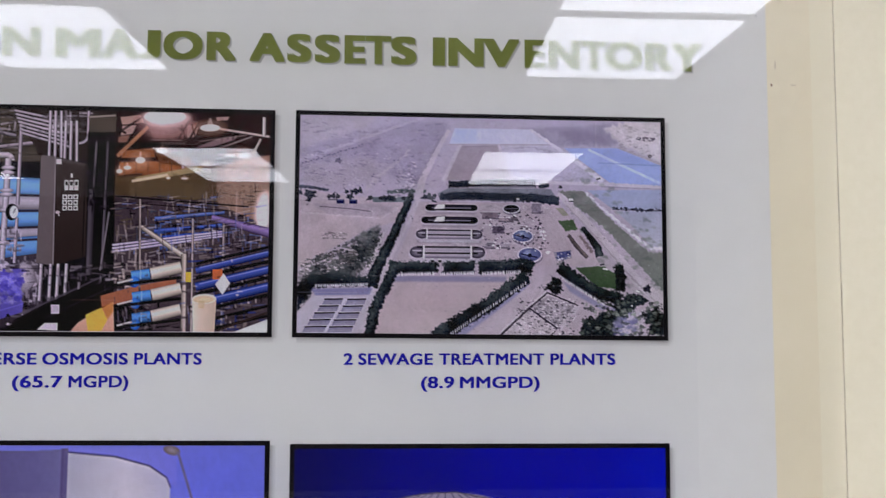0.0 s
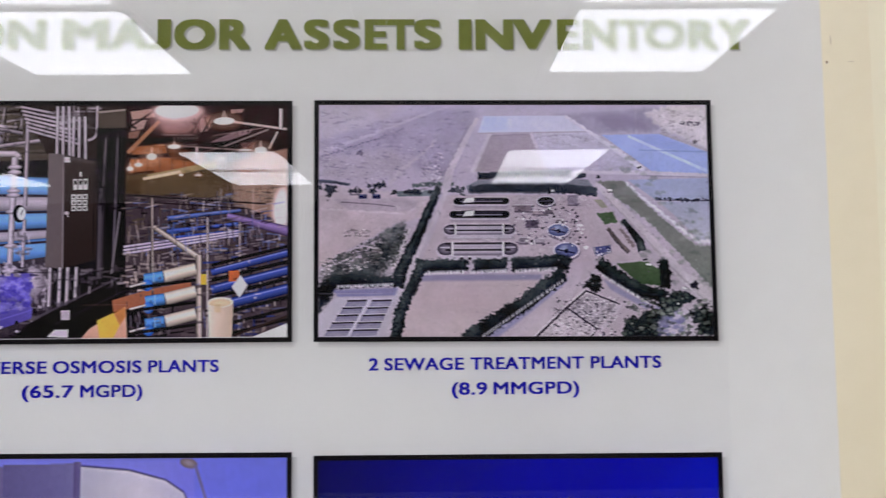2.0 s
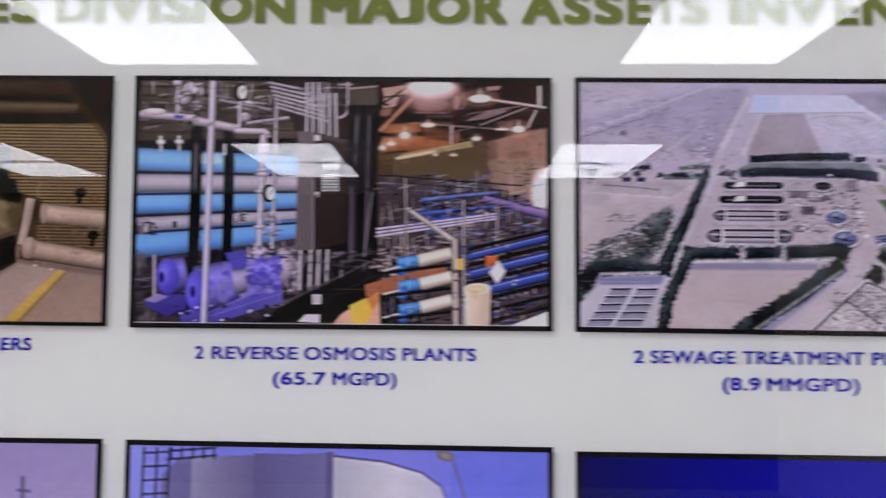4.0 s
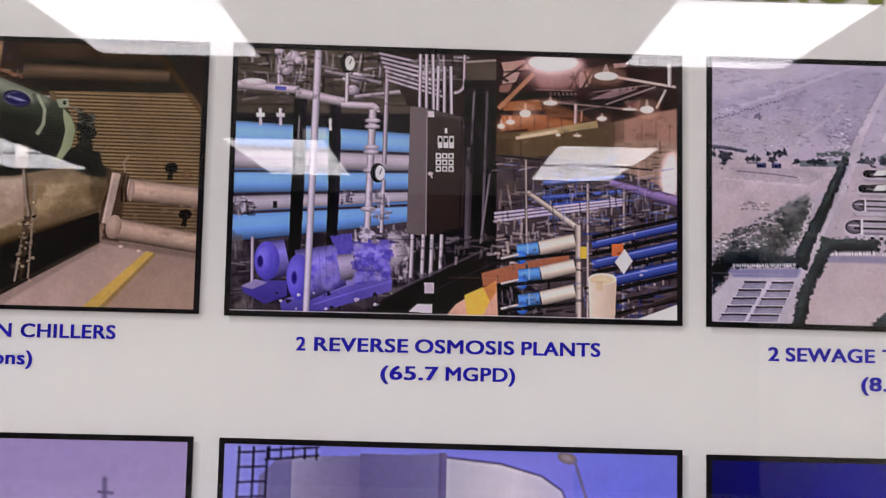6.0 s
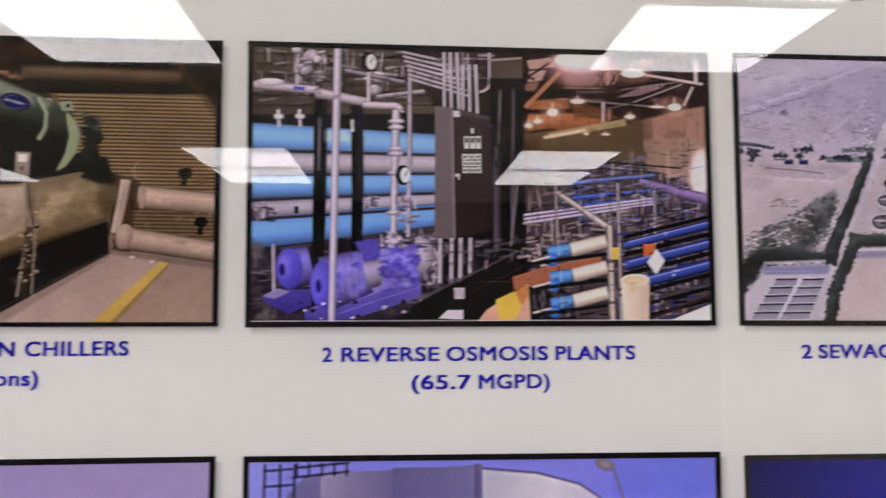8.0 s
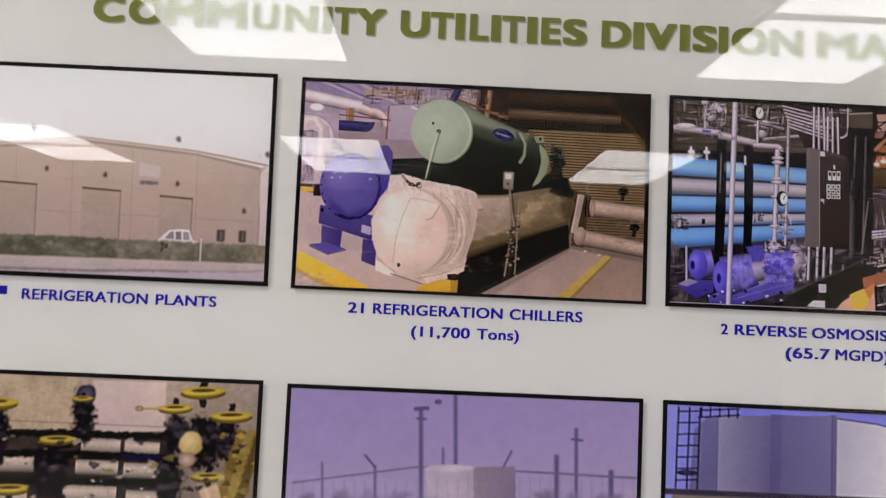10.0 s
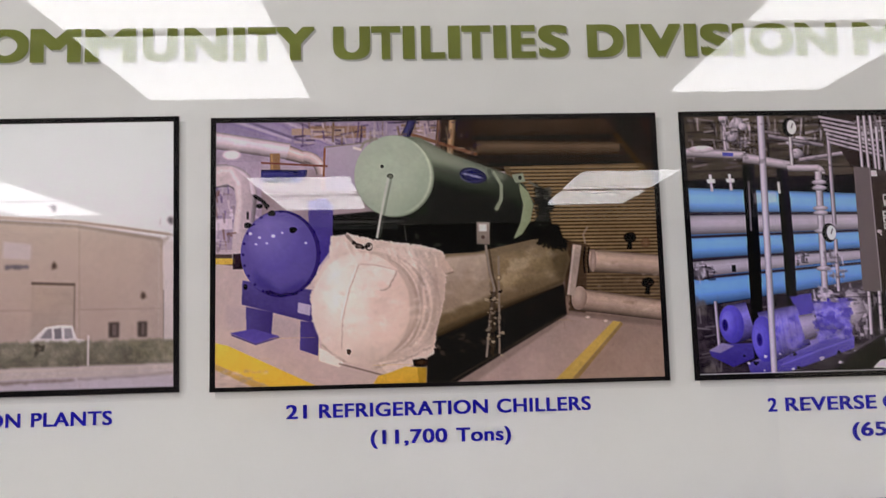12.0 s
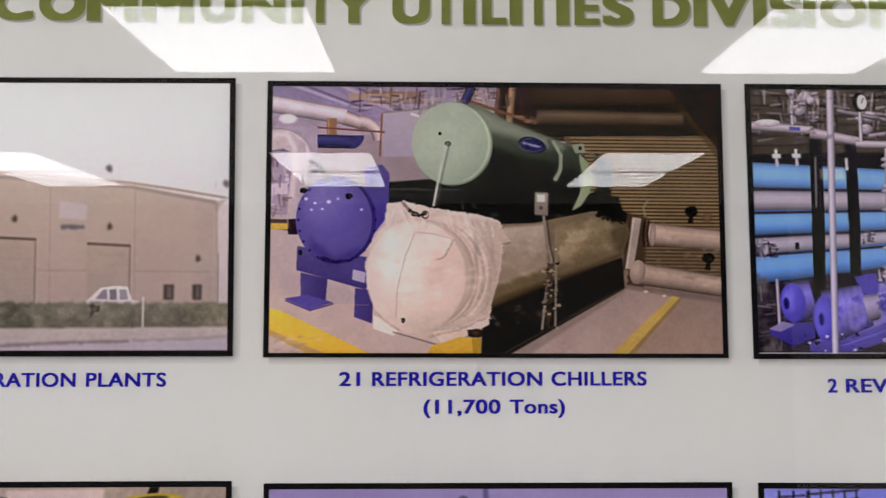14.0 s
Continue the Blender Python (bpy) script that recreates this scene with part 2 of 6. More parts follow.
on_board("poster_sheet", box(BX0, BOARD_Y, BZ0, BX1 - 0.001, BOARD_Y + 0.0013, BZ1, 0.0003), POSTER, label="matt off-white printed poster sheet")
pane = box(BX0 - 0.048, BOARD_Y - 0.0062, BZ0 - 0.048, PANE_X, BOARD_Y - 0.0046, BZ1 + 0.048)
pane.normal_update()
for f in pane.faces:
    f.material_index = 0 if f.normal.y < -0.5 else (2 if f.normal.y > 0.5 else 1)
BACK, _nt, _bs = material("clear_back")
_tr = _nt.nodes.new("ShaderNodeBsdfTransparent")
_nt.links.new(_tr.outputs[0], _nt.nodes["Material Output"].inputs["Surface"])
cover = on_board("cover_sheet", pane, [ACRYLIC, ACRYLIC_EDGE, BACK], label="clear acrylic cover sheet with mirror-like gloss")
cover.visible_shadow = False


def words(name, pieces, foot, cap, mat, parent, bold=(0.0, 0.0), y=BOARD_Y - 0.0004, label=""):
    """A line of type. pieces: text with its left and right ends; foot(x): the height of its feet; cap: of its capitals; bold: how far the strokes swell."""
    verts, polys = [], []
    for body, x0, x1 in pieces:
        cu = bpy.data.curves.new(name, "FONT")
        cu.body = body
        cu.resolution_u = 6
        cu.space_character = 1.06
        tmp = bpy.data.objects.new(name, cu)
        scene.collection.objects.link(tmp)
        flat = bpy.data.meshes.new_from_object(tmp.evaluated_get(bpy.context.evaluated_depsgraph_get()))
        bpy.data.objects.remove(tmp)
        n = len(flat.vertices)
        co = np.empty(n * 3, "f")
        flat.vertices.foreach_get("co", co)
        co = co.reshape(n, 3)
        faces = [tuple(q.vertices) for q in flat.polygons]
        if len(body) == 1 and body.isalpha():
            low = co[:, 1].min()
            co[:, 1] = (co[:, 1] - low) * 0.73 / (co[:, 1].max() - low)
        a, b = co[:, 0].min() - bold[0], co[:, 0].max() + bold[0]
        shifts = [(p, q) for p in (-1, 0, 1) for q in (-1, 0, 1)] if bold[0] else [(0, 0)]
        for k, (p, q) in enumerate(shifts):
            base = len(verts)
            for v in co:
                x = x0 + (v[0] + p * bold[0] - a) / (b - a) * (x1 - x0)
                verts.append((x + 0.32, y - 0.000008 * k - WALL_Y, foot(x) + (v[1] + (q + 1) * bold[1]) / (0.73 + 2 * bold[1]) * cap - BZ0))
            polys += [tuple(m + base for m in f) for f in faces]
    me = bpy.data.meshes.new(name)
    me.from_pydata(verts, [], polys)
    me.materials.append(mat)
    me.update()
    ob = new(name, me)
    ob.parent = parent
    return tagged(ob, label)


# each letter of the heading with its ends, in tenths of a millimetre
TITLE = ("C-7425-7190 O-7160-6890 M-6884-6590 M-6568-6272 U-6233-6030 N-5991-5740 I-5704-5634 T-5618-5453 Y-5455-5223",
         "U-5116-4896 T-4890-4716 I-4703-4631 L-4594-4450 I-4433-4360 T-4351-4178 I-4161-4084 E-4054-3907 S-3890-3708",
         "D-3597-3375 I-3357-3278 V-3271-3027 I-3006-2929 S-2908-2721 I-2711-2639 O-2612-2338 N-2324-2068",
         "M-1968-1657 A-1656-1400 J-1402-1250 O-1232-0961 R-0935-0731",
         "A-0637-0392 S-0377-0208 S-0185-0007 E+0023+0170 T+0170+0352 S+0350+0529",
         "I+0645+0732 N+0755+1007 V+1004+1261 E+1298+1444 N+1470+1695 T+1706+1889 O+1876+2148 R+2166+2370 Y+2362+2584")
for word in TITLE:
    letters = [(t[0], int(t[1:6]) / 10000, int(t[6:11]) / 10000) for t in word.split()]
    w = words("title_word", letters, lambda x: 1.8463 - 0.0051 * (x + 0.35), 0.0204, GREEN, board, (0.052, 0.032), BOARD_Y - 0.0006, "bold olive green capitals")
    # the word's drop shadow, painted as a grey copy set right and down
    words("printed_word_shadow", [(t, a + 0.0011, b + 0.0011) for t, a, b in letters], lambda x: 1.8452 - 0.0051 * (x + 0.35), 0.0204, GREY, w, (0.056, 0.034), BOARD_Y - 0.0003, "soft grey drop shadow printed behind the word")

CAPTIONS = ((1.6386, (("REFRIGERATION", -0.7800, -0.6876), ("PLANTS", -0.6819, -0.6372))),
            (1.6387, (("21", -0.5406, -0.5288), ("REFRIGERATION", -0.5221, -0.4263), ("CHILLERS", -0.4212, -0.3673))),
            (1.6233, (("(11,700", -0.4933, -0.4499), ("Tons)", -0.4448, -0.4137))),
            (1.6345, (("2", -0.2648, -0.2593), ("REVERSE", -0.2545, -0.2009), ("OSMOSIS", -0.1972, -0.1406), ("PLANTS", -0.1365, -0.0914))),
            (1.6192, (("(65.7", -0.2164, -0.1834), ("MGPD)", -0.1794, -0.1398))),
            (1.6343, (("2", 0.0045, 0.0108), ("SEWAGE", 0.0145, 0.0657), ("TREATMENT", 0.0699, 0.1429), ("PLANTS", 0.1473, 0.1929))),
            (1.6184, (("(8.9", 0.0576, 0.0805), ("MMGPD)", 0.0844, 0.1397))))
for zc, line in CAPTIONS:
    words("caption_line", line, lambda x: zc, 0.0083, NAVY, board, (0.03, 0.015), label="dark blue printed caption")


on_board("caption_bar", box(-0.822, BOARD_Y - 0.0005, 1.6415, -0.791, BOARD_Y - 0.0001, 1.6478), NAVY, label="dark blue bar in place of unreadable caption type")
for sx, sz, sr in ((0.284, 1.898, 0.0008), (0.296, 1.883, 0.0009), (-0.070, 1.6355, 0.0006), (-0.498, 1.8560, 0.0006), (-0.2105, 1.6010, 0.0005)):
    bm = bmesh.new()
    bmesh.ops.create_icosphere(bm, subdivisions=1, radius=sr, matrix=Matrix.Translation((sx, BOARD_Y - 0.0062, sz)) @ Matrix.Diagonal((1.0, 0.3, 0.8, 1.0)))
    on_board("dust_speck", bm, METAL, label="tiny pale speck of dust")


# ---- printed photographs ----
INK_GAIN, INK_VEIL = 1.34, 0.012


def lattice(rng, w, h, cell, octaves=4, fall=0.6):
    """Smooth random values about zero on a field of w by h."""
    out, total, amp = np.zeros((h, w), "f"), 0.0, 1.0
    for _ in range(octaves):
        gw, gh = int(w / cell) + 3, int(h / cell) + 3
        g = rng.random((gh, gw)).astype("f") * 2 - 1
        xs, ys = np.arange(w) / cell, np.arange(h) / cell
        x0, y0 = xs.astype(int), ys.astype(int)
        fx, fy = xs - x0, ys - y0
        fx, fy = (fx * fx * (3 - 2 * fx))[None, :], (fy * fy * (3 - 2 * fy))[:, None]
        top = g[y0][:, x0] * (1 - fx) + g[y0][:, x0 + 1] * fx
        low = g[y0 + 1][:, x0] * (1 - fx) + g[y0 + 1][:, x0 + 1] * fx
        out += amp * (top * (1 - fy) + low * fy)
        total += amp
        amp *= fall
        cell = max(cell / 2, 1.01)
    return out / total * 1.8


def code(c):
    return np.array([int(c[i:i + 2], 16) / 255 for i in (0, 2, 4)], "f")


class Picture:
    """A flat colour print, laid down stroke by stroke, in the drawing units of its four corners."""

    def __init__(self, tl, tr, br, bl, wide=460):
        self.w, self.h = wide, round(wide * 0.594)
        self.units(tl, tr, br, bl)
        nh, nw = self.x.shape
        self.buf = np.zeros((nh, nw, 3), "f")
        seed = np.random.RandomState(wide + int(abs(tl[0]) + abs(br[1])))
        self.fine, self.broad = lattice(seed, nw, nh, 7, 3, 0.8), lattice(seed, nw, nh, 60, 4, 0.55)
        self.rng = random.Random(7)

    def units(self, tl, tr, br, bl):
        """Takes new drawing units: those in which the print's corners lie so."""
        corners = (tl, tr, br, bl)
        rows, rhs = [], []
        for (x, y), (u, v) in zip(corners, ((0, 0), (1, 0), (1, 1), (0, 1))):
            rows += [[u, v, 1, 0, 0, 0, -x * u, -x * v], [0, 0, 0, u, v, 1, -y * u, -y * v]]
            rhs += [x, y]
        a, b, c, d, e, f, g, i = np.linalg.solve(np.array(rows, float), np.array(rhs, float))
        nw, nh = self.w * 2, self.h * 2
        u, v = np.meshgrid((np.arange(nw) + 0.5) / nw, (np.arange(nh) + 0.5) / nh)
        k = g * u + i * v + 1
        self.x, self.y = ((a * u + b * v + c) / k).astype("f"), ((d * u + e * v + f) / k).astype("f")
        self.px = math.hypot(tr[0] - tl[0], tr[1] - tl[1]) / nw

    def window(self, x0, y0, x1, y1):
        """The part of the sheet that these drawing units can touch."""
        pad = 4 * self.px
        hit = (self.x >= x0 - pad) & (self.x <= x1 + pad) & (self.y >= y0 - pad) & (self.y <= y1 + pad)
        r, c = np.flatnonzero(hit.any(1)), np.flatnonzero(hit.any(0))
        return (slice(r[0], r[-1] + 1), slice(c[0], c[-1] + 1)) if len(r) else None

    def lay(self, win, cover, colour, grain, alpha=1.0, soft=0):
        if soft:
            for _ in range(2):
                for axis in (0, 1):
                    total = cover.copy()
                    for k in range(1, soft + 1):
                        total += np.roll(cover, k, axis) + np.roll(cover, -k, axis)
                    cover = total / (2 * soft + 1)
        if grain:
            tone = 1 + grain * (0.2 * self.fine[win] + 0.4 * self.broad[win])
            colour = colour * tone[..., None]
        m = (cover * alpha)[..., None]
        self.buf[win] = self.buf[win] * (1 - m) + colour * m

    def poly(self, colour, *pts, grain=0.12, to=None, side=None, alpha=1.0, soft=0, ragged=0.0):
        """to: the colour at the lowest points; side: the colour at the points furthest right; ragged: how far the outline strays."""
        xs, ys = [p[0] for p in pts], [p[1] for p in pts]
        pad = soft * 3 * self.px + ragged * 1.5
        win = self.window(min(xs) - pad, min(ys) - pad, max(xs) + pad, max(ys) + pad)
        if win is None:
            return
        x, y = self.x[win], self.y[win]
        if ragged:
            x, y = x + ragged * np.roll(self.fine, 31, 1)[win], y + ragged * self.fine[win]
        inside = np.zeros(x.shape, bool)
        for (ax, ay), (bx, by) in zip(pts, pts[1:] + pts[:1]):
            if ay != by:
                inside ^= ((ay > y) != (by > y)) & (x < (bx - ax) * (y - ay) / (by - ay) + ax)
        c = code(colour)
        if to or side:
            t = (y - min(ys)) / max(max(ys) - min(ys), 1e-6) if to else (x - min(xs)) / max(max(xs) - min(xs), 1e-6)
            t = np.clip(t, 0, 1)[..., None]
            c = c * (1 - t) + code(to or side) * t
        else:
            c = np.broadcast_to(c, (*x.shape, 3))
        self.lay(win, inside.astype("f"), c, grain, alpha, soft)

    def belt(self, colour, pts, width, width1=None, **more):
        """A bent strip along a line of points, from one width to another."""
        width1 = width if width1 is None else width1
        left, right = [], []
        for k, (x, y) in enumerate(pts):
            (ax, ay), (bx, by) = pts[max(k - 1, 0)], pts[min(k + 1, len(pts) - 1)]
            d = math.hypot(bx - ax, by - ay) or 1
            h = (width + (width1 - width) * k / max(len(pts) - 1, 1)) / 2
            left.append((x - (by - ay) / d * h, y + (bx - ax) / d * h))
            right.append((x + (by - ay) / d * h, y - (bx - ax) / d * h))
        self.poly(colour, *left, *right[::-1], **more)

    def trees(self, pts, width, width1=None, dark="2f3239", mid="454a4c", lit="5c6360"):
        """A pictured row of trees: a dark mass with lit tops and deep shade."""
        self.belt(dark, pts, width, width1, ragged=width * 0.16, grain=0.5, soft=1)
        up = [(x - width * 0.06, y - width * 0.16) for x, y in pts]
        self.belt(mid, up, width * 0.62, (width1 or width) * 0.62, ragged=width * 0.3, grain=0.7, alpha=0.55, soft=1)
        self.belt(lit, [(x, y - width * 0.12) for x, y in up], width * 0.26, (width1 or width) * 0.26, ragged=width * 0.34, grain=0.8, alpha=0.4, soft=1)

    def clump(self, x, y, r, dark="2c2f35", lit="565d59"):
        self.oval(dark, dark, x, y, r, r * 0.9, rough=1.0, grain=0.5, alpha=0.95, soft=1)
        for _ in range(5):
            self.oval(lit, dark, x + self.rng.uniform(-0.5, 0.4) * r, y + self.rng.uniform(-0.7, 0.1) * r, r * 0.35, r * 0.28, rough=1.0, grain=0.6, alpha=0.6, soft=1)

    def ticks(self, pts, count, height, colour="ddd6da"):
        """A row of short pale trunks along a line of points."""
        (ax, ay), (bx, by) = pts
        for k in range(count):
            t = (k + self.rng.uniform(0.2, 0.8)) / count
            x, y = ax + (bx - ax) * t, ay + (by - ay) * t
            self.line(colour, x, y - height / 2, x - 1, y + height / 2, 5, 3, alpha=self.rng.uniform(0.75, 1.0))
            self.oval("4a4a54", "4a4a54", x + 3, y - height * 0.4, 4, 4, alpha=0.6)

    def rect(self, colour, x0, y0, x1, y1, to=None, grain=0.12, alpha=1.0, soft=0):
        self.poly(colour, (x0, y0), (x1, y0), (x1, y1), (x0, y1), to=to, grain=grain, alpha=alpha, soft=soft)

    def across(self, left, right, x0, y0, x1, y1, grain=0.1, soft=0):
        self.poly(left, (x0, y0), (x1, y0), (x1, y1), (x0, y1), side=right, grain=grain, soft=soft)

    def band(self, x0, y0, x1, y1, w, w1):
        m = max(w, w1) / 2
        win = self.window(min(x0, x1) - m, min(y0, y1) - m, max(x0, x1) + m, max(y0, y1) + m)
        if win is None:
            return None
        d = math.hypot(x1 - x0, y1 - y0) or 1
        dx, dy = (x1 - x0) / d, (y1 - y0) / d
        px, py = self.x[win] - x0, self.y[win] - y0
        t = (px * dx + py * dy) / d
        s = -px * dy + py * dx
        if dx < 0 or (abs(dx) < 1e-6 and dy > 0):
            s = -s
        half = (w + (w1 - w) * np.clip(t, 0, 1)) / 2
        ends = np.clip(np.minimum(t, 1 - t) * d / self.px + 0.5, 0, 1)
        return win, np.clip((half - np.abs(s)) / self.px + 0.5, 0, 1) * ends, s / half

    def line(self, colour, x0, y0, x1, y1, w, w1=None, grain=0.1, alpha=1.0, soft=0):
        got = self.band(x0, y0, x1, y1, w, w if w1 is None else w1)
        if got:
            win, cover, s = got
            self.lay(win, cover, np.broadcast_to(code(colour), (*s.shape, 3)), grain, alpha, soft)

    def pipe(self, colour, x0, y0, x1, y1, w, w1=None, dark=0.35, light=1.35, grain=0.12):
        """A band toned across as a pictured pipe."""
        got = self.band(x0, y0, x1, y1, w, w if w1 is None else w1)
        if got:
            win, cover, s = got
            tone = np.interp(s, (-1.0, -0.75, -0.35, 0.1, 0.6, 1.0), ((dark + 0.75) / 2, 0.92, light ** 0.6, 1.0, 0.78, (dark + 0.5) / 2))
            self.lay(win, cover, code(colour) * tone[..., None], grain)

    def oval(self, inner, outer, cx, cy, rx, ry, ox=0.0, oy=0.0, n=20, turn=0.0, grain=0.1, rough=0.0, alpha=1.0, soft=0):
        """A round shape toned from its brightest point (ox, oy of the radius) to the rim."""
        m = max(rx, ry) * (1 + rough) + soft * 3 * self.px
        win = self.window(cx - m, cy - m, cx + m, cy + m)
        if win is None:
            return
        ct, st = math.cos(math.radians(turn)), math.sin(math.radians(turn))
        px, py = self.x[win] - cx, self.y[win] - cy
        a, b = (px * ct + py * st) / rx, (-px * st + py * ct) / ry
        r = np.hypot(a, b)
        if rough:
            ang = np.arctan2(b, a)
            p1, p2 = self.rng.uniform(0, 6), self.rng.uniform(0, 6)
            r = r * (1 + rough * (0.18 * np.sin(3 * ang + p1) + 0.12 * np.sin(5 * ang + p2) + 0.3 * self.fine[win]))
        cover = np.clip((1 - r) * min(rx, ry) / self.px + 0.5, 0, 1)
        q = np.clip(np.hypot(a - ox, b - oy) / (1 + math.hypot(ox, oy)), 0, 1)[..., None] ** 1.5
        self.lay(win, cover, code(inner) * (1 - q) + code(outer) * q, grain, alpha, soft)

    def scatter(self, colours, count, x0, y0, x1, y1, size, flat=0.6, slope=0.0, grain=0.3, alpha=0.85, soft=0):
        """Many small uneven patches in a slanting band."""
        for _ in range(count):
            u, v = self.rng.random(), self.rng.random()
            x, y = x0 + (x1 - x0) * u, y0 + (y1 - y0) * v + slope * (u - 0.5)
            s = size * (0.4 + self.rng.random() * 0.9)
            c = self.rng.choice(colours)
            self.oval(c, c, x, y, s, s * flat, turn=self.rng.uniform(-20, 20), grain=grain, rough=0.8, alpha=alpha, soft=soft)

    def clutter(self, colours, count, x0, y0, x1, y1, length, width, upright=0.5, alpha=0.85):
        """Short rods at random, level or upright, as far pipework shows."""
        for _ in range(count):
            x, y = self.rng.uniform(x0, x1), self.rng.uniform(y0, y1)
            d = length * self.rng.uniform(0.3, 1.0)
            w = width * self.rng.uniform(0.5, 1.3)
            lean = self.rng.uniform(-0.18, 0.18)
            dx, dy = (lean * d, d) if self.rng.random() < upright else (d, lean * d)
            c = self.rng.choice(colours)
            self.line(c, x - dx / 2, y - dy / 2, x + dx / 2, y + dy / 2, w, w * 0.7, alpha=alpha * self.rng.uniform(0.5, 1.0), soft=1)

    def elbow(self, colour, cx, cy, r, w, a0, a1):
        """A bent pipe: part of a ring, in degrees, clockwise from the right."""
        m = r + w
        win = self.window(cx - m, cy - m, cx + m, cy + m)
        if win is None:
            return
        px, py = self.x[win] - cx, self.y[win] - cy
        ang = np.degrees(np.arctan2(py, px))
        s = (np.hypot(px, py) - r) / (w / 2)
        cover = np.clip((1 - np.abs(s)) * w / 2 / self.px + 0.5, 0, 1) * ((ang >= a0) & (ang <= a1))
        tone = np.interp(-s, (-1.0, -0.75, -0.35, 0.1, 0.6, 1.0), (0.7, 0.95, 1.1, 1.0, 0.8, 0.5))
        self.lay(win, cover, code(colour) * tone[..., None], 0.06)

    def arc(self, colour, cx, cy, rx, ry, a0, a1, w, alpha=0.8, soft=1, n=14):
        """Part of an oval's rim, thickest in its middle; degrees, clockwise from the right."""
        for k in range(n):
            a, b = math.radians(a0 + (a1 - a0) * k / n), math.radians(a0 + (a1 - a0) * (k + 1.15) / n)
            u, v = math.sin(math.pi * (k + 0.1) / n), math.sin(math.pi * min(1.0, (k + 1.1) / n))
            self.line(colour, cx + rx * math.cos(a), cy + ry * math.sin(a), cx + rx * math.cos(b), cy + ry * math.sin(b), w * (0.3 + 0.7 * u), w * (0.3 + 0.7 * v), alpha=alpha, soft=soft)

    def contrast(self, much, about):
        """Spreads the print's tones about one of them."""
        self.buf = np.clip(about + (self.buf - about) * much, 0.0, 1.0)

    def cast(self, red, green, blue):
        """A colour cast of the print."""
        self.buf = self.buf * np.array([red, green, blue], "f")

    def mottle(self, strength):
        """Uneven ink and colour of the print, in coarse and fine patches."""
        rs, out = np.random.RandomState(self.w + 11), 0
        for cell, amount, tint in ((4, 0.030, 0.008), (14, 0.026, 0.008), (60, 0.02, 0.01)):
            gh, gw = self.h // cell + 3, self.w // cell + 3
            g = rs.randn(gh, gw, 1) * amount + rs.randn(gh, gw, 3) * tint
            y, x = np.arange(self.h) / cell, np.arange(self.w) / cell
            j, i = y.astype(int), x.astype(int)
            fy, fx = (y - j)[:, None, None], (x - i)[None, :, None]
            fy, fx = fy * fy * (3 - 2 * fy), fx * fx * (3 - 2 * fx)
            a = g[j][:, i] * (1 - fx) + g[j][:, i + 1] * fx
            b = g[j + 1][:, i] * (1 - fx) + g[j + 1][:, i + 1] * fx
            out = out + a * (1 - fy) + b * fy
        return out * strength

    def build(self, name, col, row, label, foot=0.0031, uneven=0.2, crisp=0.55):
        """The photograph on the board, with its black border and inked drop shadow. foot: the border's width below;
        crisp: how far its edges are sharpened.
        """
        b = self.buf
        img = (b[0::2, 0::2] + b[1::2, 0::2] + b[0::2, 1::2] + b[1::2, 1::2]) / 4
        for axis in (0, 1):
            pad = np.concatenate([img[:1], img, img[-1:]]) if axis == 0 else np.concatenate([img[:, :1], img, img[:, -1:]], 1)
            img = (pad[:-2] + 14 * img + pad[2:]) / 16 if axis == 0 else (pad[:, :-2] + 14 * img + pad[:, 2:]) / 16
        wide = np.pad(img, ((2, 2), (2, 2), (0, 0)), mode="edge")
        near = sum(wide[a:a + self.h, b:b + self.w] for a in range(5) for b in range(5)) / 25
        img = img + crisp * (img - near)
        grey = img @ np.array([0.3, 0.59, 0.11], "f")
        img = grey[..., None] + 0.9 * (img - grey[..., None])
        img = img * (1 + 0.009 * (self.fine[0::2, 0::2] + np.random.RandomState(5).randn(self.h, self.w) * 0.6)[..., None])
        img = np.clip(img * (1 + self.mottle(uneven)), 0, 1)
        ink = np.where(img <= 0.04045, img / 12.92, ((img + 0.055) / 1.055) ** 2.4) * INK_GAIN - INK_VEIL
        ink = np.clip(ink, 0.004, 0.86)
        x, z = COLS[col], ROW_TOP[row] + LIFT[col]
        m = 0.0031
        ix, iz, iw, ih = x + m, z - m, PW - 2 * m, PH - m - foot
        u, v = np.meshgrid(np.linspace(0, 1, self.w), np.linspace(0, 1, self.h))
        gx, gz = skewed(ix + iw * u, iz - ih * v, col, row)
        co = np.stack([gx + 0.32, np.full_like(u, BOARD_Y - 0.0007 - WALL_Y), gz - BZ0], -1)
        idx = np.arange(self.w * self.h).reshape(self.h, self.w)
        quads = np.stack([idx[:-1, :-1], idx[1:, :-1], idx[1:, 1:], idx[:-1, 1:]], -1).reshape(-1)
        me = bpy.data.meshes.new(name)
        me.vertices.add(self.w * self.h)
        me.vertices.foreach_set("co", co.astype("f").ravel())
        me.loops.add(len(quads))
        me.loops.foreach_set("vertex_index", quads.astype("i"))
        me.polygons.add(len(quads) // 4)
        me.polygons.foreach_set("loop_start", np.arange(0, len(quads), 4, dtype="i"))
        me.update(calc_edges=True)
        at = me.color_attributes.new("ink", "FLOAT_COLOR", "POINT")
        at.data.foreach_set("color", np.concatenate([ink, np.full((*ink.shape[:2], 1), 0.02)], -1).astype("f").ravel())
        me.materials.append(INK)
        ob = new(name, me)
        ob.parent = board
        tagged(ob, label)
        bm = bmesh.new()
        y0, y1 = BOARD_Y - 0.0009, BOARD_Y - 0.0002
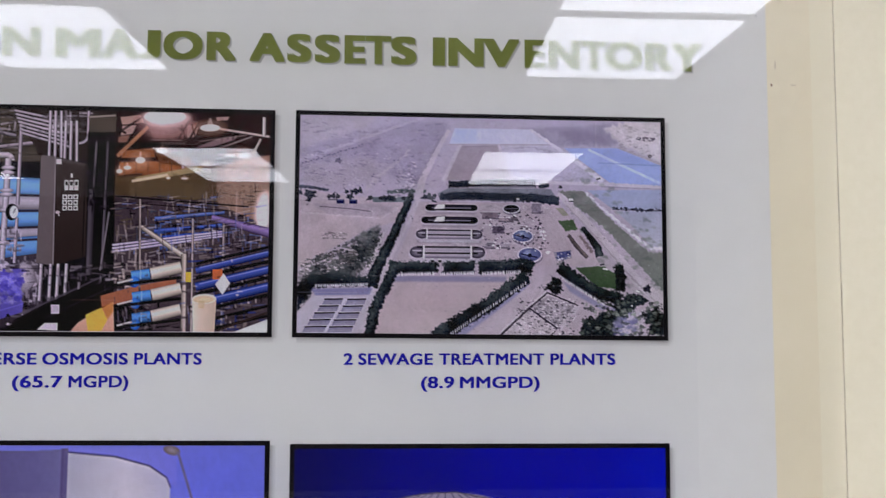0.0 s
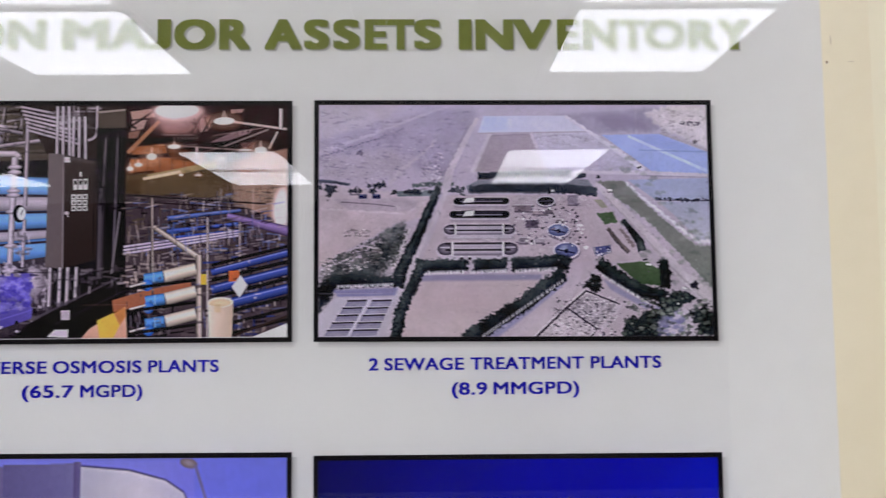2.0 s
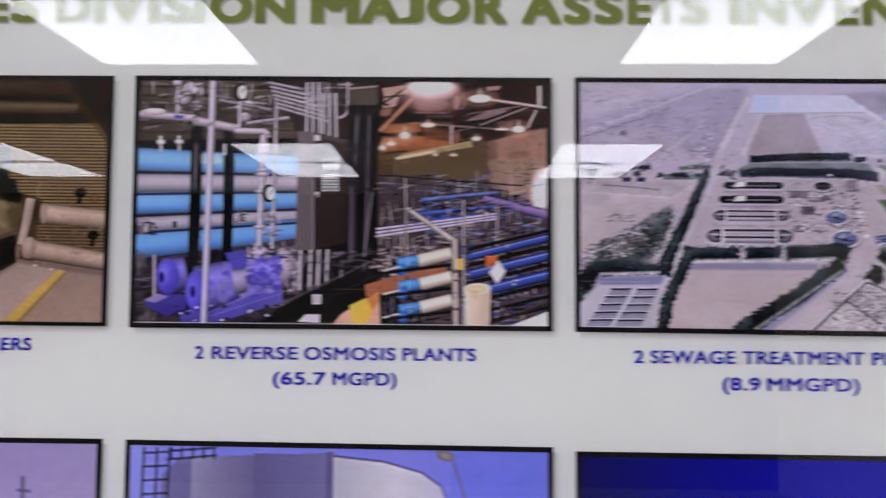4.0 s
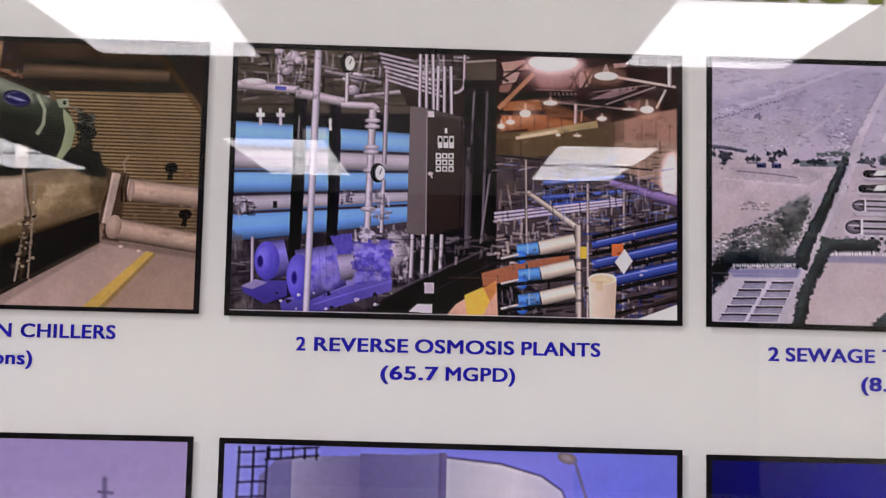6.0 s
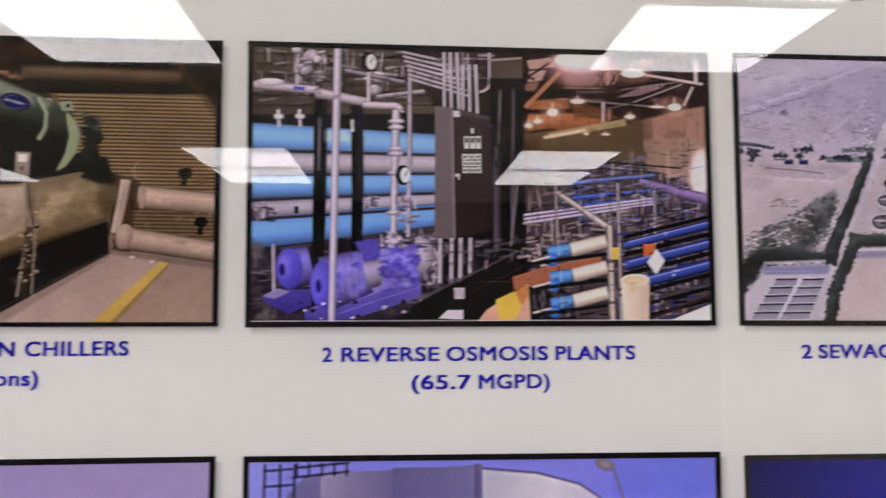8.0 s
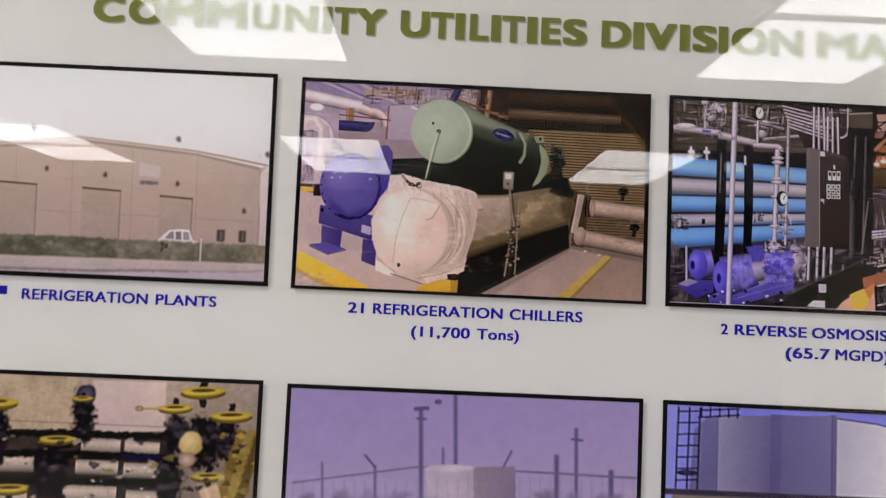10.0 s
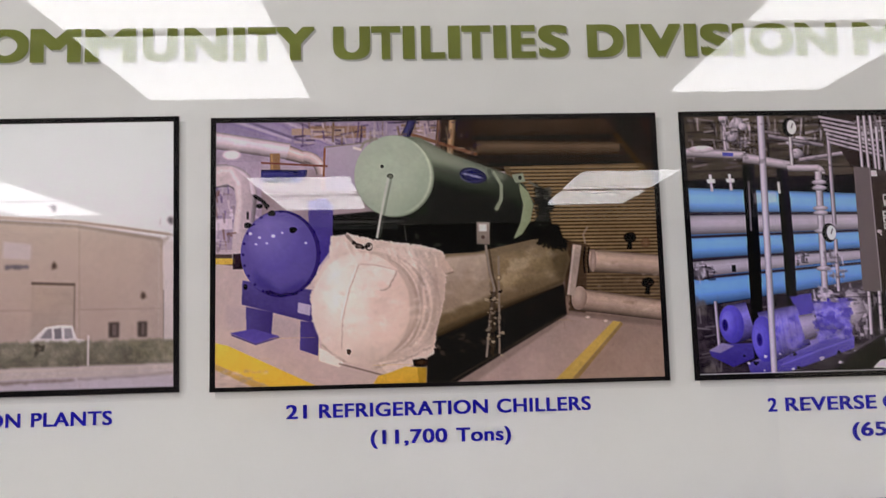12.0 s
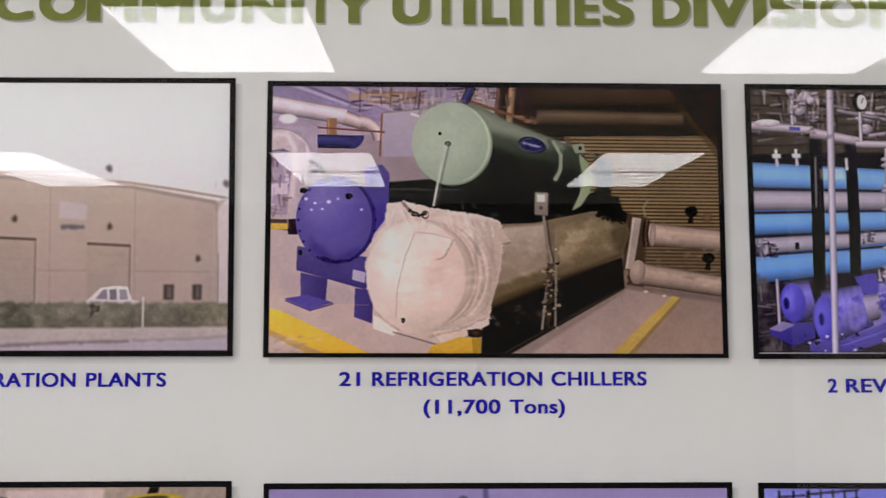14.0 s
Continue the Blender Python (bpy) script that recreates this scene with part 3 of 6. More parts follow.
        solid(bm, x, y0, z - m, x + PW, y1, z)
        solid(bm, x, y0, z - PH, x + PW, y1, z - PH + foot)
        solid(bm, x, y0, z - PH + foot, x + m, y1, z - m)
        solid(bm, x + PW - m, y0, z - PH + foot, x + PW, y1, z - m)
        edge = drop_shadow(x, z)
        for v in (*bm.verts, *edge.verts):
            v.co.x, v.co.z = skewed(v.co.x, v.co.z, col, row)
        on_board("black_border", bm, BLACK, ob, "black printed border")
        on_board("printed_drop_shadow", edge, INK, ob, "soft grey drop shadow printed beside and below the border")
        return ob


def drop_shadow(x, z):
    """Drop shadow painted in grey ink along the right and lower edges, fading outward."""
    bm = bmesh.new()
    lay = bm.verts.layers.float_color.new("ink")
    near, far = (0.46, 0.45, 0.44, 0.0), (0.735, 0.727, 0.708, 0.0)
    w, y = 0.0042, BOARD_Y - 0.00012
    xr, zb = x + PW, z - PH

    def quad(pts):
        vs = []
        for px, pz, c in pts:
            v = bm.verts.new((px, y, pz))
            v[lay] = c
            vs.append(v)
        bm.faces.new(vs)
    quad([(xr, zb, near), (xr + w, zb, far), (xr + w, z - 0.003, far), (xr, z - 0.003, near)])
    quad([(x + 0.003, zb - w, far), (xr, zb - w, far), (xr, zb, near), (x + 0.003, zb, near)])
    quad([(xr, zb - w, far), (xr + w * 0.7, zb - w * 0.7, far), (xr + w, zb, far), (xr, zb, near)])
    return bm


def sewage_photo():
    p = Picture((98, 48), (1545, 55), (1561, 926), (95, 922), 640)
    # hazy desert
    p.rect("b1a6b8", 60, 20, 1600, 960, to="b7a7ad", grain=0.06)
    p.poly("b3a7b2", (80, 40), (420, 40), (330, 120), (90, 190), grain=0.09, alpha=0.7, soft=5, ragged=10)
    p.poly("90859d", (380, 110), (560, 62), (690, 80), (590, 330), (480, 300), (350, 210), grain=0.12, alpha=0.55, soft=6, ragged=14)
    p.poly("978ca2", (100, 185), (330, 110), (420, 170), (300, 240), (100, 250), grain=0.12, alpha=0.7, soft=6, ragged=12)
    p.poly("aa9eaa", (100, 250), (330, 215), (470, 250), (400, 330), (110, 325), grain=0.12, alpha=0.8, soft=6, ragged=12)
    p.belt("b9aeba", [(96, 232), (300, 160), (470, 95), (600, 50)], 14, 7, alpha=0.75, soft=2, ragged=4)
    p.belt("8d8299", [(96, 252), (270, 196), (420, 140)], 7, alpha=0.6, soft=2, ragged=5)
    for k in range(26):
        t = (k + p.rng.random()) / 26
        p.oval("5f566e", "6a6078", 108 + 235 * t, 246 - 78 * t + p.rng.uniform(-4, 4), 3.4, 3, alpha=0.75)
    p.clump(252, 230, 10, "5a5266", "6d6478")
    p.belt("b9adb4", [(360, 350), (400, 300), (470, 245), (520, 200), (545, 160)], 16, 5, alpha=0.75, soft=2, ragged=6)
    p.belt("b4a8b2", [(480, 235), (500, 262), (488, 330)], 6, alpha=0.6, soft=2, ragged=4)
    p.scatter(("7c728a", "b7abb4", "8a7f95"), 190, 100, 70, 680, 330, 13, 0.22, -20, 0.25, 0.45, 1)
    p.scatter(("6f657c", "c2b6bc"), 120, 120, 200, 560, 335, 4, 0.5, 0, 0.2, 0.6)
    for k in range(9):
        p.belt(("b8adb8", "887e94")[k % 2], [(110 + (k * 83) % 330, 78 + (k * 29) % 110), (180 + (k * 83) % 330, 64 + (k * 29) % 110)], 3, alpha=0.5, soft=1, ragged=5)
    # desert beyond the ponds
    p.poly("948a9e", (980, 92), (1370, 66), (1400, 120), (1340, 160), (1110, 160), grain=0.12, alpha=0.85, soft=4, ragged=10)
    p.poly("85798f", (1130, 100), (1250, 92), (1330, 140), (1190, 150), grain=0.12, alpha=0.6, soft=4, ragged=12)
    p.poly("c6bbbd", (1310, 92), (1400, 58), (1560, 50), (1560, 225), (1400, 160), grain=0.16, soft=3, ragged=10)
    p.scatter(("d2c8c8", "a99d9f", "93878e"), 70, 1370, 80, 1545, 190, 8, 0.4, 20, 0.2, 0.6, 1)
    p.scatter(("5d5462", "6c626c"), 34, 1440, 120, 1520, 132, 4, 0.7, 4, 0.2, 0.8)
    p.clump(1502, 196, 9, "6a6068", "857a80")
    p.belt("a89ca4", [(1370, 162), (1547, 226)], 7, alpha=0.9, soft=1, ragged=4)
    # pale ponds, the dry basin and the road between them
    p.poly("bcbdd2", (712, 94), (1012, 94), (1090, 154), (690, 158), side="c4bfca", grain=0.06, soft=1)
    p.poly("adb4d2", (716, 100), (800, 98), (800, 150), (700, 152), grain=0.06, alpha=0.7, soft=4)
    p.belt("a59aa6", [(690, 160), (1100, 156)], 5, soft=1)
    p.poly("9c8f9a", (735, 166), (884, 162), (948, 305), (668, 305), to="a3969e", grain=0.09, soft=1)
    p.belt("c0b6be", [(735, 162), (668, 308)], 14, 18, alpha=0.85, soft=1, ragged=3)
    p.belt("8a7f8c", [(742, 168), (880, 164)], 5, alpha=0.7, soft=1)
    p.belt("c3b8c0", [(888, 160), (952, 308)], 12, alpha=0.85, soft=1, ragged=3)
    p.poly("b9b1be", (897, 160), (1107, 158), (1330, 302), (1040, 312), (952, 300), to="b0a7b6", grain=0.14, soft=1)
    p.scatter(("9b91a2", "cfc8d0", "a89eac"), 80, 920, 172, 1240, 300, 16, 0.2, 0, 0.2, 0.3, 1)
    p.belt("8a8096", [(905, 176), (1010, 166), (1100, 180)], 4, alpha=0.6, soft=1, ragged=6)
    p.belt("cac2cb", [(1014, 94), (1180, 206), (1312, 302)], 10, 20, soft=1, ragged=3)
    p.line("2f2c36", 1284, 294, 1300, 288, 6)
    p.poly("9aa6cf", (1152, 168), (1367, 165), (1550, 236), (1556, 320), (1357, 320), to="a0a9cd", grain=0.06, soft=1)
    p.poly("8d9acb", (1240, 172), (1367, 168), (1540, 236), (1440, 236), grain=0.06, alpha=0.6, soft=4)
    p.belt("c0c8de", [(1250, 172), (1380, 232), (1545, 306)], 10, 12, alpha=0.75, soft=1)
    p.belt("828db6", [(1290, 226), (1552, 234)], 4, alpha=0.8, soft=1)
    p.belt("c1b7bf", [(1060, 308), (1330, 312), (1556, 324)], 13, 17, soft=1, ragged=2)
    p.belt("8d8496", [(1300, 322), (1556, 330)], 3, alpha=0.7, soft=1)
    p.poly("a2a5bd", (1247, 338), (1556, 332), (1556, 414), (1352, 414), to="9fa1b6", grain=0.07, soft=1)
    p.poly("a3a2b2", (1362, 420), (1556, 418), (1558, 566), (1510, 568), (1430, 480), to="b2afb9", grain=0.08, soft=1)
    p.belt("cfc8ce", [(1237, 346), (1300, 402), (1345, 440), (1400, 486), (1460, 534), (1507, 572), (1560, 570)], 9, 15, soft=1, ragged=6)
    p.line("5a5868", 1350, 414, 1556, 418, 4, alpha=0.9)
    p.scatter(("33343f", "4a4b57"), 34, 1352, 408, 1550, 418, 5, 0.8, 4)
    # bank and the road under it
    p.poly("7e7c78", (1130, 342), (1228, 340), (1300, 415), (1400, 505), (1500, 586), (1560, 586), (1562, 750), (1480, 660), (1330, 500), to="83857f", grain=0.09, soft=1, ragged=5)
    p.scatter(("676d68", "8f9189", "72776f"), 110, 1180, 350, 1555, 690, 15, 0.5, 330, 0.3, 0.4, 2)
    p.belt("bfb3b9", [(1128, 350), (1210, 430), (1330, 560), (1440, 690), (1562, 800)], 20, 44, soft=1, ragged=3)
    p.belt("a1959c", [(1165, 400), (1300, 545), (1400, 660), (1560, 820)], 4, 8, alpha=0.7, soft=1, ragged=3)
    p.poly("c4b8bb", (1480, 700), (1562, 745), (1562, 830), (1500, 760), grain=0.09, alpha=0.7, soft=3, ragged=8)
    p.rect("e6e0e2", 1172, 372, 1190, 381)
    p.line("4a4450", 1172, 384, 1192, 383, 4)
    # fields
    p.poly("b8a9b0", (90, 345), (545, 400), (500, 470), (380, 500), (200, 600), (90, 670), to="bbaaae", grain=0.1, soft=2, ragged=5)
    p.poly("ab9ea8", (150, 405), (370, 402), (470, 412), (450, 452), (210, 448), grain=0.16, alpha=0.7, soft=2)
    p.belt("c8bcc1", [(98, 440), (260, 452), (420, 462), (490, 420)], 6, alpha=0.6, soft=1, ragged=4)
    p.belt("c4b8be", [(375, 432), (400, 436), (390, 446)], 6, alpha=0.8, soft=1)
    p.belt("665c68", [(180, 416), (300, 424), (384, 434)], 3, alpha=0.85, soft=1)
    p.scatter(("8a7f84", "9b8f95", "cdc0c3"), 60, 190, 520, 290, 545, 8, 0.4, 0, 0.3, 0.6)
    p.trees([(98, 336), (160, 342), (212, 350)], 12, 9, "474855", "5c5e6c", "6f7180")
    p.clump(140, 368, 20, "393b46", "52555e")
    p.clump(102, 360, 9, "393b46", "52555e")
    for x, y, r in ((218, 376, 9), (234, 374, 10), (250, 376, 9), (300, 376, 11), (325, 354, 12), (338, 352, 10), (286, 356, 8), (308, 356, 9)):
        p.clump(x, y, r, "363842", "4d5058")
    for x in (262, 312):
        p.rect("30345a", x - 16, 388, x + 15, 404, soft=1)
        p.rect("6d7094", x - 12, 388, x + 8, 392, alpha=0.8)
    p.line("4c4754", 212, 388, 250, 388, 5, alpha=0.8, soft=1)
    p.poly("6e7478", (385, 376), (545, 372), (540, 394), (390, 396), grain=0.25, soft=1)
    for x, r in ((378, 10), (422, 9), (440, 11), (456, 13), (470, 12), (512, 7)):
        p.clump(x, 380, r, "2c2f36", "484d50")
    p.belt("5c6264", [(446, 356), (500, 350), (600, 350)], 15, 12, grain=0.3, soft=1, ragged=4)
    # scrub beside the hedge
    p.poly("6d6a6c", (98, 700), (150, 668), (225, 655), (300, 600), (345, 520), (420, 490), (430, 530), (385, 620), (345, 678), (300, 704), (98, 760), grain=0.5, alpha=0.9, soft=2, ragged=20)
    p.poly("4b4d50", (110, 730), (190, 680), (290, 640), (350, 560), (412, 510), (418, 540), (360, 640), (300, 696), (150, 735), grain=0.6, alpha=0.85, soft=2, ragged=22)
    p.scatter(("7e7778", "5f5d60", "c6babd", "8d8586"), 330, 105, 600, 330, 680, 7, 0.55, -70, 0.4, 0.75)
    p.scatter(("3e4145", "55585a", "6a6b6a"), 200, 150, 560, 410, 690, 10, 0.6, -130, 0.5, 0.6, 1)
    p.belt("cbc0c4", [(436, 520), (412, 570), (398, 610), (370, 668)], 10, 14, alpha=0.8, soft=1, ragged=9)
    p.scatter(("6a6668", "50514f"), 40, 370, 540, 440, 660, 5, 0.8, 0, 0.4, 0.8)
    # the long road and its hedge
    p.belt("bcb0b8", [(690, 100), (640, 190), (590, 290), (560, 400), (505, 500), (455, 600), (415, 710), (385, 800), (335, 940)], 16, 62, soft=1, ragged=3)
    p.belt("a99ea8", [(560, 400), (500, 520), (450, 630)], 4, 7, alpha=0.6, soft=1)
    p.belt("897e8e", [(662, 120), (600, 240), (545, 345)], 5, 7, alpha=0.6, soft=1, ragged=6)
    p.scatter(("7f7484", "c8bdc2"), 70, 480, 250, 560, 350, 6, 0.5, -60, 0.3, 0.6)
    p.belt("807a94", [(548, 380), (500, 480), (455, 570)], 20, 30, alpha=0.55, soft=3)
    p.trees([(543, 362), (510, 440), (476, 520), (440, 596), (404, 672), (385, 735)], 26, 50)
    for x, y in ((556, 470), (560, 490), (556, 505), (597, 374), (588, 436), (588, 455)):
        p.clump(x, y, 10, "3b3d48", "52555c")
    p.trees([(90, 770), (150, 720), (230, 705), (320, 712), (395, 715)], 60, 34)
    p.poly("30333a", (90, 740), (160, 715), (150, 770), (94, 838), grain=0.5, soft=2, ragged=10)
    p.poly("8480a6", (150, 745), (392, 738), (380, 768), (170, 776), grain=0.08, alpha=0.85, soft=3)
    p.ticks([(165, 733), (218, 731)], 9, 11)
    p.ticks([(230, 731), (376, 725)], 24, 11)
    # drying beds
    p.poly("bcb1ba", (160, 772), (385, 770), (330, 940), (92, 940), (92, 845), grain=0.08, soft=2)
    for r in range(5):
        y = 786 + r * 27.5
        for a, b in ((205 - r * 19, 276 - r * 15.5), (296 - r * 17.5, 368 - r * 12.5)):
            p.poly("8d8599", (a, y), (b, y - 2), (b - 8, y + 21), (a - 11, y + 23), grain=0.16)
            p.poly("a39bab", (a + 4, y + 12), (b - 8, y + 10), (b - 10, y + 19), (a - 6, y + 21), grain=0.16, alpha=0.7, soft=1)
            p.line("37313f", a - 2, y + 1, b, y - 1, 6)
            p.line("cfc6ce", a - 12, y + 24, b - 8, y + 22, 3, alpha=0.7)
        p.line("cdc4cc", 286 - r * 17, y - 2, 272 - r * 17, y + 24, 7, alpha=0.7, soft=1)
    # the works' ground
    p.poly("b4a5ad", (575, 392), (1130, 392), (1200, 470), (1300, 640), (1130, 650), (480, 640), (520, 540), to="b3a4ab", grain=0.1, soft=1)
    p.scatter(("cbc0c4", "988c94", "c0b3b8"), 220, 560, 400, 1120, 640, 9, 0.4, 0, 0.2, 0.5, 1)
    # tree rows behind
    p.poly("83838c", (1030, 332), (1100, 336), (1118, 362), (640, 362), (690, 336), grain=0.25, soft=1)
    p.trees([(690, 322), (800, 316), (920, 312), (1038, 312)], 26, 26, "2c303b", "3d424b", "4d5257")
    p.ticks([(790, 332), (1036, 330)], 30, 6, "b8b2bc")
    p.trees([(1050, 322), (1092, 320)], 17, 17, "3a3e48", "4c5159", "5a5f64")
    p.clump(1138, 326, 7, "44464f", "5c5f66")
    p.trees([(655, 372), (760, 366), (860, 370), (960, 370), (1040, 372), (1080, 378), (1132, 384)], 30, 36, "30343f", "41464f", "535860")
    p.ticks([(660, 386), (950, 384)], 26, 7, "a59fae")
    p.rect("e2dcde", 962, 373, 974, 381)
    p.scatter(("3d3f49", "59595f"), 16, 610, 360, 640, 392, 7, 0.9)
    # oxidation ditches
    for y0, y1, x0, x1, deep in ((401, 434, 597, 807, True), (450, 486, 581, 809, True), (502, 550, 560, 828, False), (569, 630, 536, 840, False)):
        h = y1 - y0
        m = (y0 + y1) / 2 - h * 0.08
        p.belt("8f8591", [(x0 + 6, y1 + 2), (x1 - 6, y1 + 2)], h * 0.22, alpha=0.6, soft=2)
        p.belt("b9adb6", [(x0 + h * 0.5, m + h * 0.12), (x1 - h * 0.5, m + h * 0.12)], h * 0.95, soft=1)
        for x in (x0 + h * 0.55, x1 - h * 0.55):
            p.oval("b9adb6", "b5a9b2", x, m + h * 0.12, h * 0.6, h * 0.48)
            p.oval("34303d" if deep else "8b818c", "2c2834" if deep else "4a4450", x, m, h * 0.52, h * 0.38)
        if deep:
            p.rect("2f2b38", x0 + h * 0.55, m - h * 0.38, x1 - h * 0.55, m + h * 0.38, grain=0.15)
            p.line("8f8794", x0 + h * 0.8, m + 1, x1 - h * 0.8, m + 1, h * 0.12, alpha=0.8)
            p.line("4d4856", x0 + h * 0.8, m - h * 0.2, x1 - h * 0.8, m - h * 0.2, h * 0.1, alpha=0.8)
            p.poly("ded7dc", (632, m + h * 0.2), (644, m - h * 0.34), (676, m - h * 0.4), (674, m + h * 0.12), grain=0.05)
            p.line("b3a9b2", x0 + h * 0.4, m + h * 0.5, x1 - h * 0.4, m + h * 0.5, h * 0.14)
        else:
            p.rect("aba0aa", x0 + h * 0.9, m - h * 0.4, x1 - h * 0.9, m + h * 0.42, grain=0.1)
            p.line("2a2631", x0 + h * 0.5, m - h * 0.34, x1 - h * 0.5, m - h * 0.34, h * 0.11)
            p.line("37323e", x0 + h * 0.5, m + h * 0.06, x1 - h * 0.5, m + h * 0.06, h * 0.12)
            p.line("857b88", x0 + h * 0.9, m + h * 0.34, x1 - h * 0.9, m + h * 0.34, h * 0.12, soft=1)
            for x in (x0 + h * 0.95, x1 - h * 0.95):
                p.line("d3cad0", x, m - h * 0.46, x, m + h * 0.42, h * 0.13)
            for x in (x0 + h * 0.5, x1 - h * 0.5):
                p.line("b5abb4", x - h * 0.3, m - h * 0.1, x + h * 0.3, m - h * 0.1, h * 0.07)
            p.line("b9aeb7", x0 + h * 0.3, m + h * 0.58, x1 - h * 0.3, m + h * 0.58, h * 0.2)
    for x in (628, 658):
        p.oval("2c2834", "2c2834", x, 630, 7, 6)
        p.rect("efe9ec", x - 5, 620, x + 5, 626)
    # clarifiers
    for cx, cy, rx, ry, inner in ((942, 417, 35, 19, "35303c"), (988, 527, 43, 27, "7c81a0"), (1017, 602, 50, 32, "7478a0")):
        p.oval("857b88", "857b88", cx + 2, cy + 6, rx * 1.02, ry * 1.02, soft=1)
        p.oval("d2cad2", "c6bdc8", cx, cy, rx, ry)
        p.oval(inner, "55597c" if rx > 40 else "241f2a", cx, cy - 1, rx * 0.88, ry * 0.82, 0.2, -0.3, grain=0.2)
        if rx > 40:
            p.poly("a9adc6", (cx - rx * 0.7, cy + 4), (cx - rx * 0.3, cy - ry * 0.6), (cx + rx * 0.1, cy - ry * 0.7), (cx, cy), alpha=0.6, soft=2)
            p.line("2d2f52", cx - rx * 0.7, cy - 4, cx + rx * 0.6, cy + ry * 0.3, 5)
            p.oval("25274a", "25274a", cx, cy + 2, 8, 8)
        else:
            p.line("6a6470", cx - rx * 0.8, cy, cx + rx * 0.8, cy - 2, 3)
    # tanks and sheds between them
    for x0, y0, x1, y1, c in ((825, 430, 892, 456, "8a7b84"), (866, 486, 916, 514, "6a5f6c"), (842, 552, 878, 576, "8c828c"), (886, 556, 936, 574, "a59aa2"), (976, 484, 1012, 496, "8a7d84"), (890, 452, 950, 468, "9d8d92"), (940, 448, 970, 462, "7d707a"), (1022, 392, 1062, 432, "8f8591")):
        p.poly(c, (x0, y0), (x1, y0), (x1 - 2, y1), (x0 + 1, y1), grain=0.3, soft=1, ragged=4)
        p.line("4a4350", x0, y1, x1, y1 + 1, 4, alpha=0.8, soft=1)
        p.line("d6ccd0", x0, y0, x1, y0, 3, alpha=0.7)
    p.scatter(("3f3945", "5c5460", "e6dfe2", "837782", "75697a"), 170, 818, 425, 1080, 585, 4.5, 0.7, 0, 0.2, 0.85)
    p.scatter(("e6dfe2", "4a4450"), 26, 1050, 455, 1100, 585, 6, 0.8, 30, 0.2, 0.85)
    p.clump(895, 500, 12, "4f4753", "655c66")
    p.line("dcd4d8", 896, 562, 900, 578, 4)
    # main building, lawns and planting
    p.poly("b6a8ae", (1056, 450), (1118, 448), (1184, 580), (1112, 590), to="ad9fa6", grain=0.1, soft=1)
    p.poly("8b8590", (1112, 590), (1184, 580), (1186, 612), (1124, 626), grain=0.2)
    p.poly("4a4d78", (1124, 590), (1178, 584), (1182, 606), (1128, 618), grain=0.3, alpha=0.8)
    p.scatter(("383a5c", "c9c4d2", "6a6c92"), 18, 1126, 588, 1182, 622, 5, 0.7)
    p.poly("5a6852", (1130, 462), (1190, 458), (1210, 498), (1160, 504), grain=0.2, soft=1, ragged=3)
    p.poly("8b8a74", (1120, 412), (1150, 412), (1172, 440), (1150, 444), grain=0.2, alpha=0.7, soft=1)
    p.trees([(1172, 520), (1205, 566), (1250, 612)], 15, 15, "4a4448", "655a58", "7d706a")
    p.trees([(1228, 488), (1262, 532), (1290, 570), (1300, 606)], 17, 34, "393c42", "4f5553", "646a64")
    p.belt("77696a", [(1216, 520), (1270, 590)], 12, alpha=0.8, soft=1, ragged=6)
    p.poly("5b6853", (1200, 652), (1312, 644), (1390, 690), (1366, 735), (1290, 728), to="4d5d47", grain=0.2, soft=1, ragged=3)
    p.trees([(1134, 648), (1190, 690), (1250, 728), (1330, 768), (1385, 770)], 50, 46, "2b2e34", "3d4342", "535b53")
    p.trees([(1372, 640), (1386, 690), (1380, 744)], 38, 42, "2d3035", "3f4543", "535b53")
    p.poly("8a86a4", (1150, 706), (1250, 766), (1340, 812), (1310, 822), (1180, 750), grain=0.08, alpha=0.75, soft=3)
    p.ticks([(1140, 688), (1322, 802)], 26, 12)
    p.line("efeaec", 1312, 654, 1332, 658, 7)
    p.line("4a4652", 1300, 640, 1318, 636, 6)
    # bare plot in its tree rows
    p.poly("b8a7ab", (474, 700), (925, 704), (900, 760), (640, 940), (380, 940), to="bcabad", grain=0.06, soft=1)
    p.poly("8a849e", (470, 690), (925, 690), (920, 712), (470, 714), grain=0.06, alpha=0.85, soft=3)
    p.trees([(456, 655), (560, 655), (650, 658)], 44, 42)
    p.trees([(672, 658), (740, 656), (797, 654)], 44, 46)
    p.trees([(815, 656), (900, 648), (990, 645), (1030, 654)], 48, 56)
    p.ticks([(480, 686), (640, 680)], 22, 15)
    p.ticks([(660, 682), (796, 676)], 18, 15)
    p.ticks([(826, 678), (985, 670)], 20, 14)
    p.trees([(478, 660), (455, 716), (424, 770), (402, 830), (380, 935)], 40, 44)
    p.poly("8d89a8", (905, 775), (1030, 700), (1000, 740), (860, 850), (760, 925), (690, 925), grain=0.08, alpha=0.8, soft=3)
    p.trees([(1010, 690), (940, 735), (860, 800), (770, 856), (640, 935)], 54, 60)
    p.ticks([(1004, 714), (700, 925)], 36, 14)
    # road to the gate, the walled plot
    p.poly("b3a5ae", (1040, 650), (1130, 640), (1106, 740), (920, 935), (790, 935), (1020, 720), to="bcaeb3", grain=0.08, soft=2)
    p.belt("aa9da6", [(1090, 660), (1050, 760), (900, 925)], 6, 10, alpha=0.5, soft=2)
    p.poly("bcb0b4", (1087, 756), (1215, 803), (1130, 900), (1090, 935), (905, 935), (1015, 820), grain=0.25, soft=1)
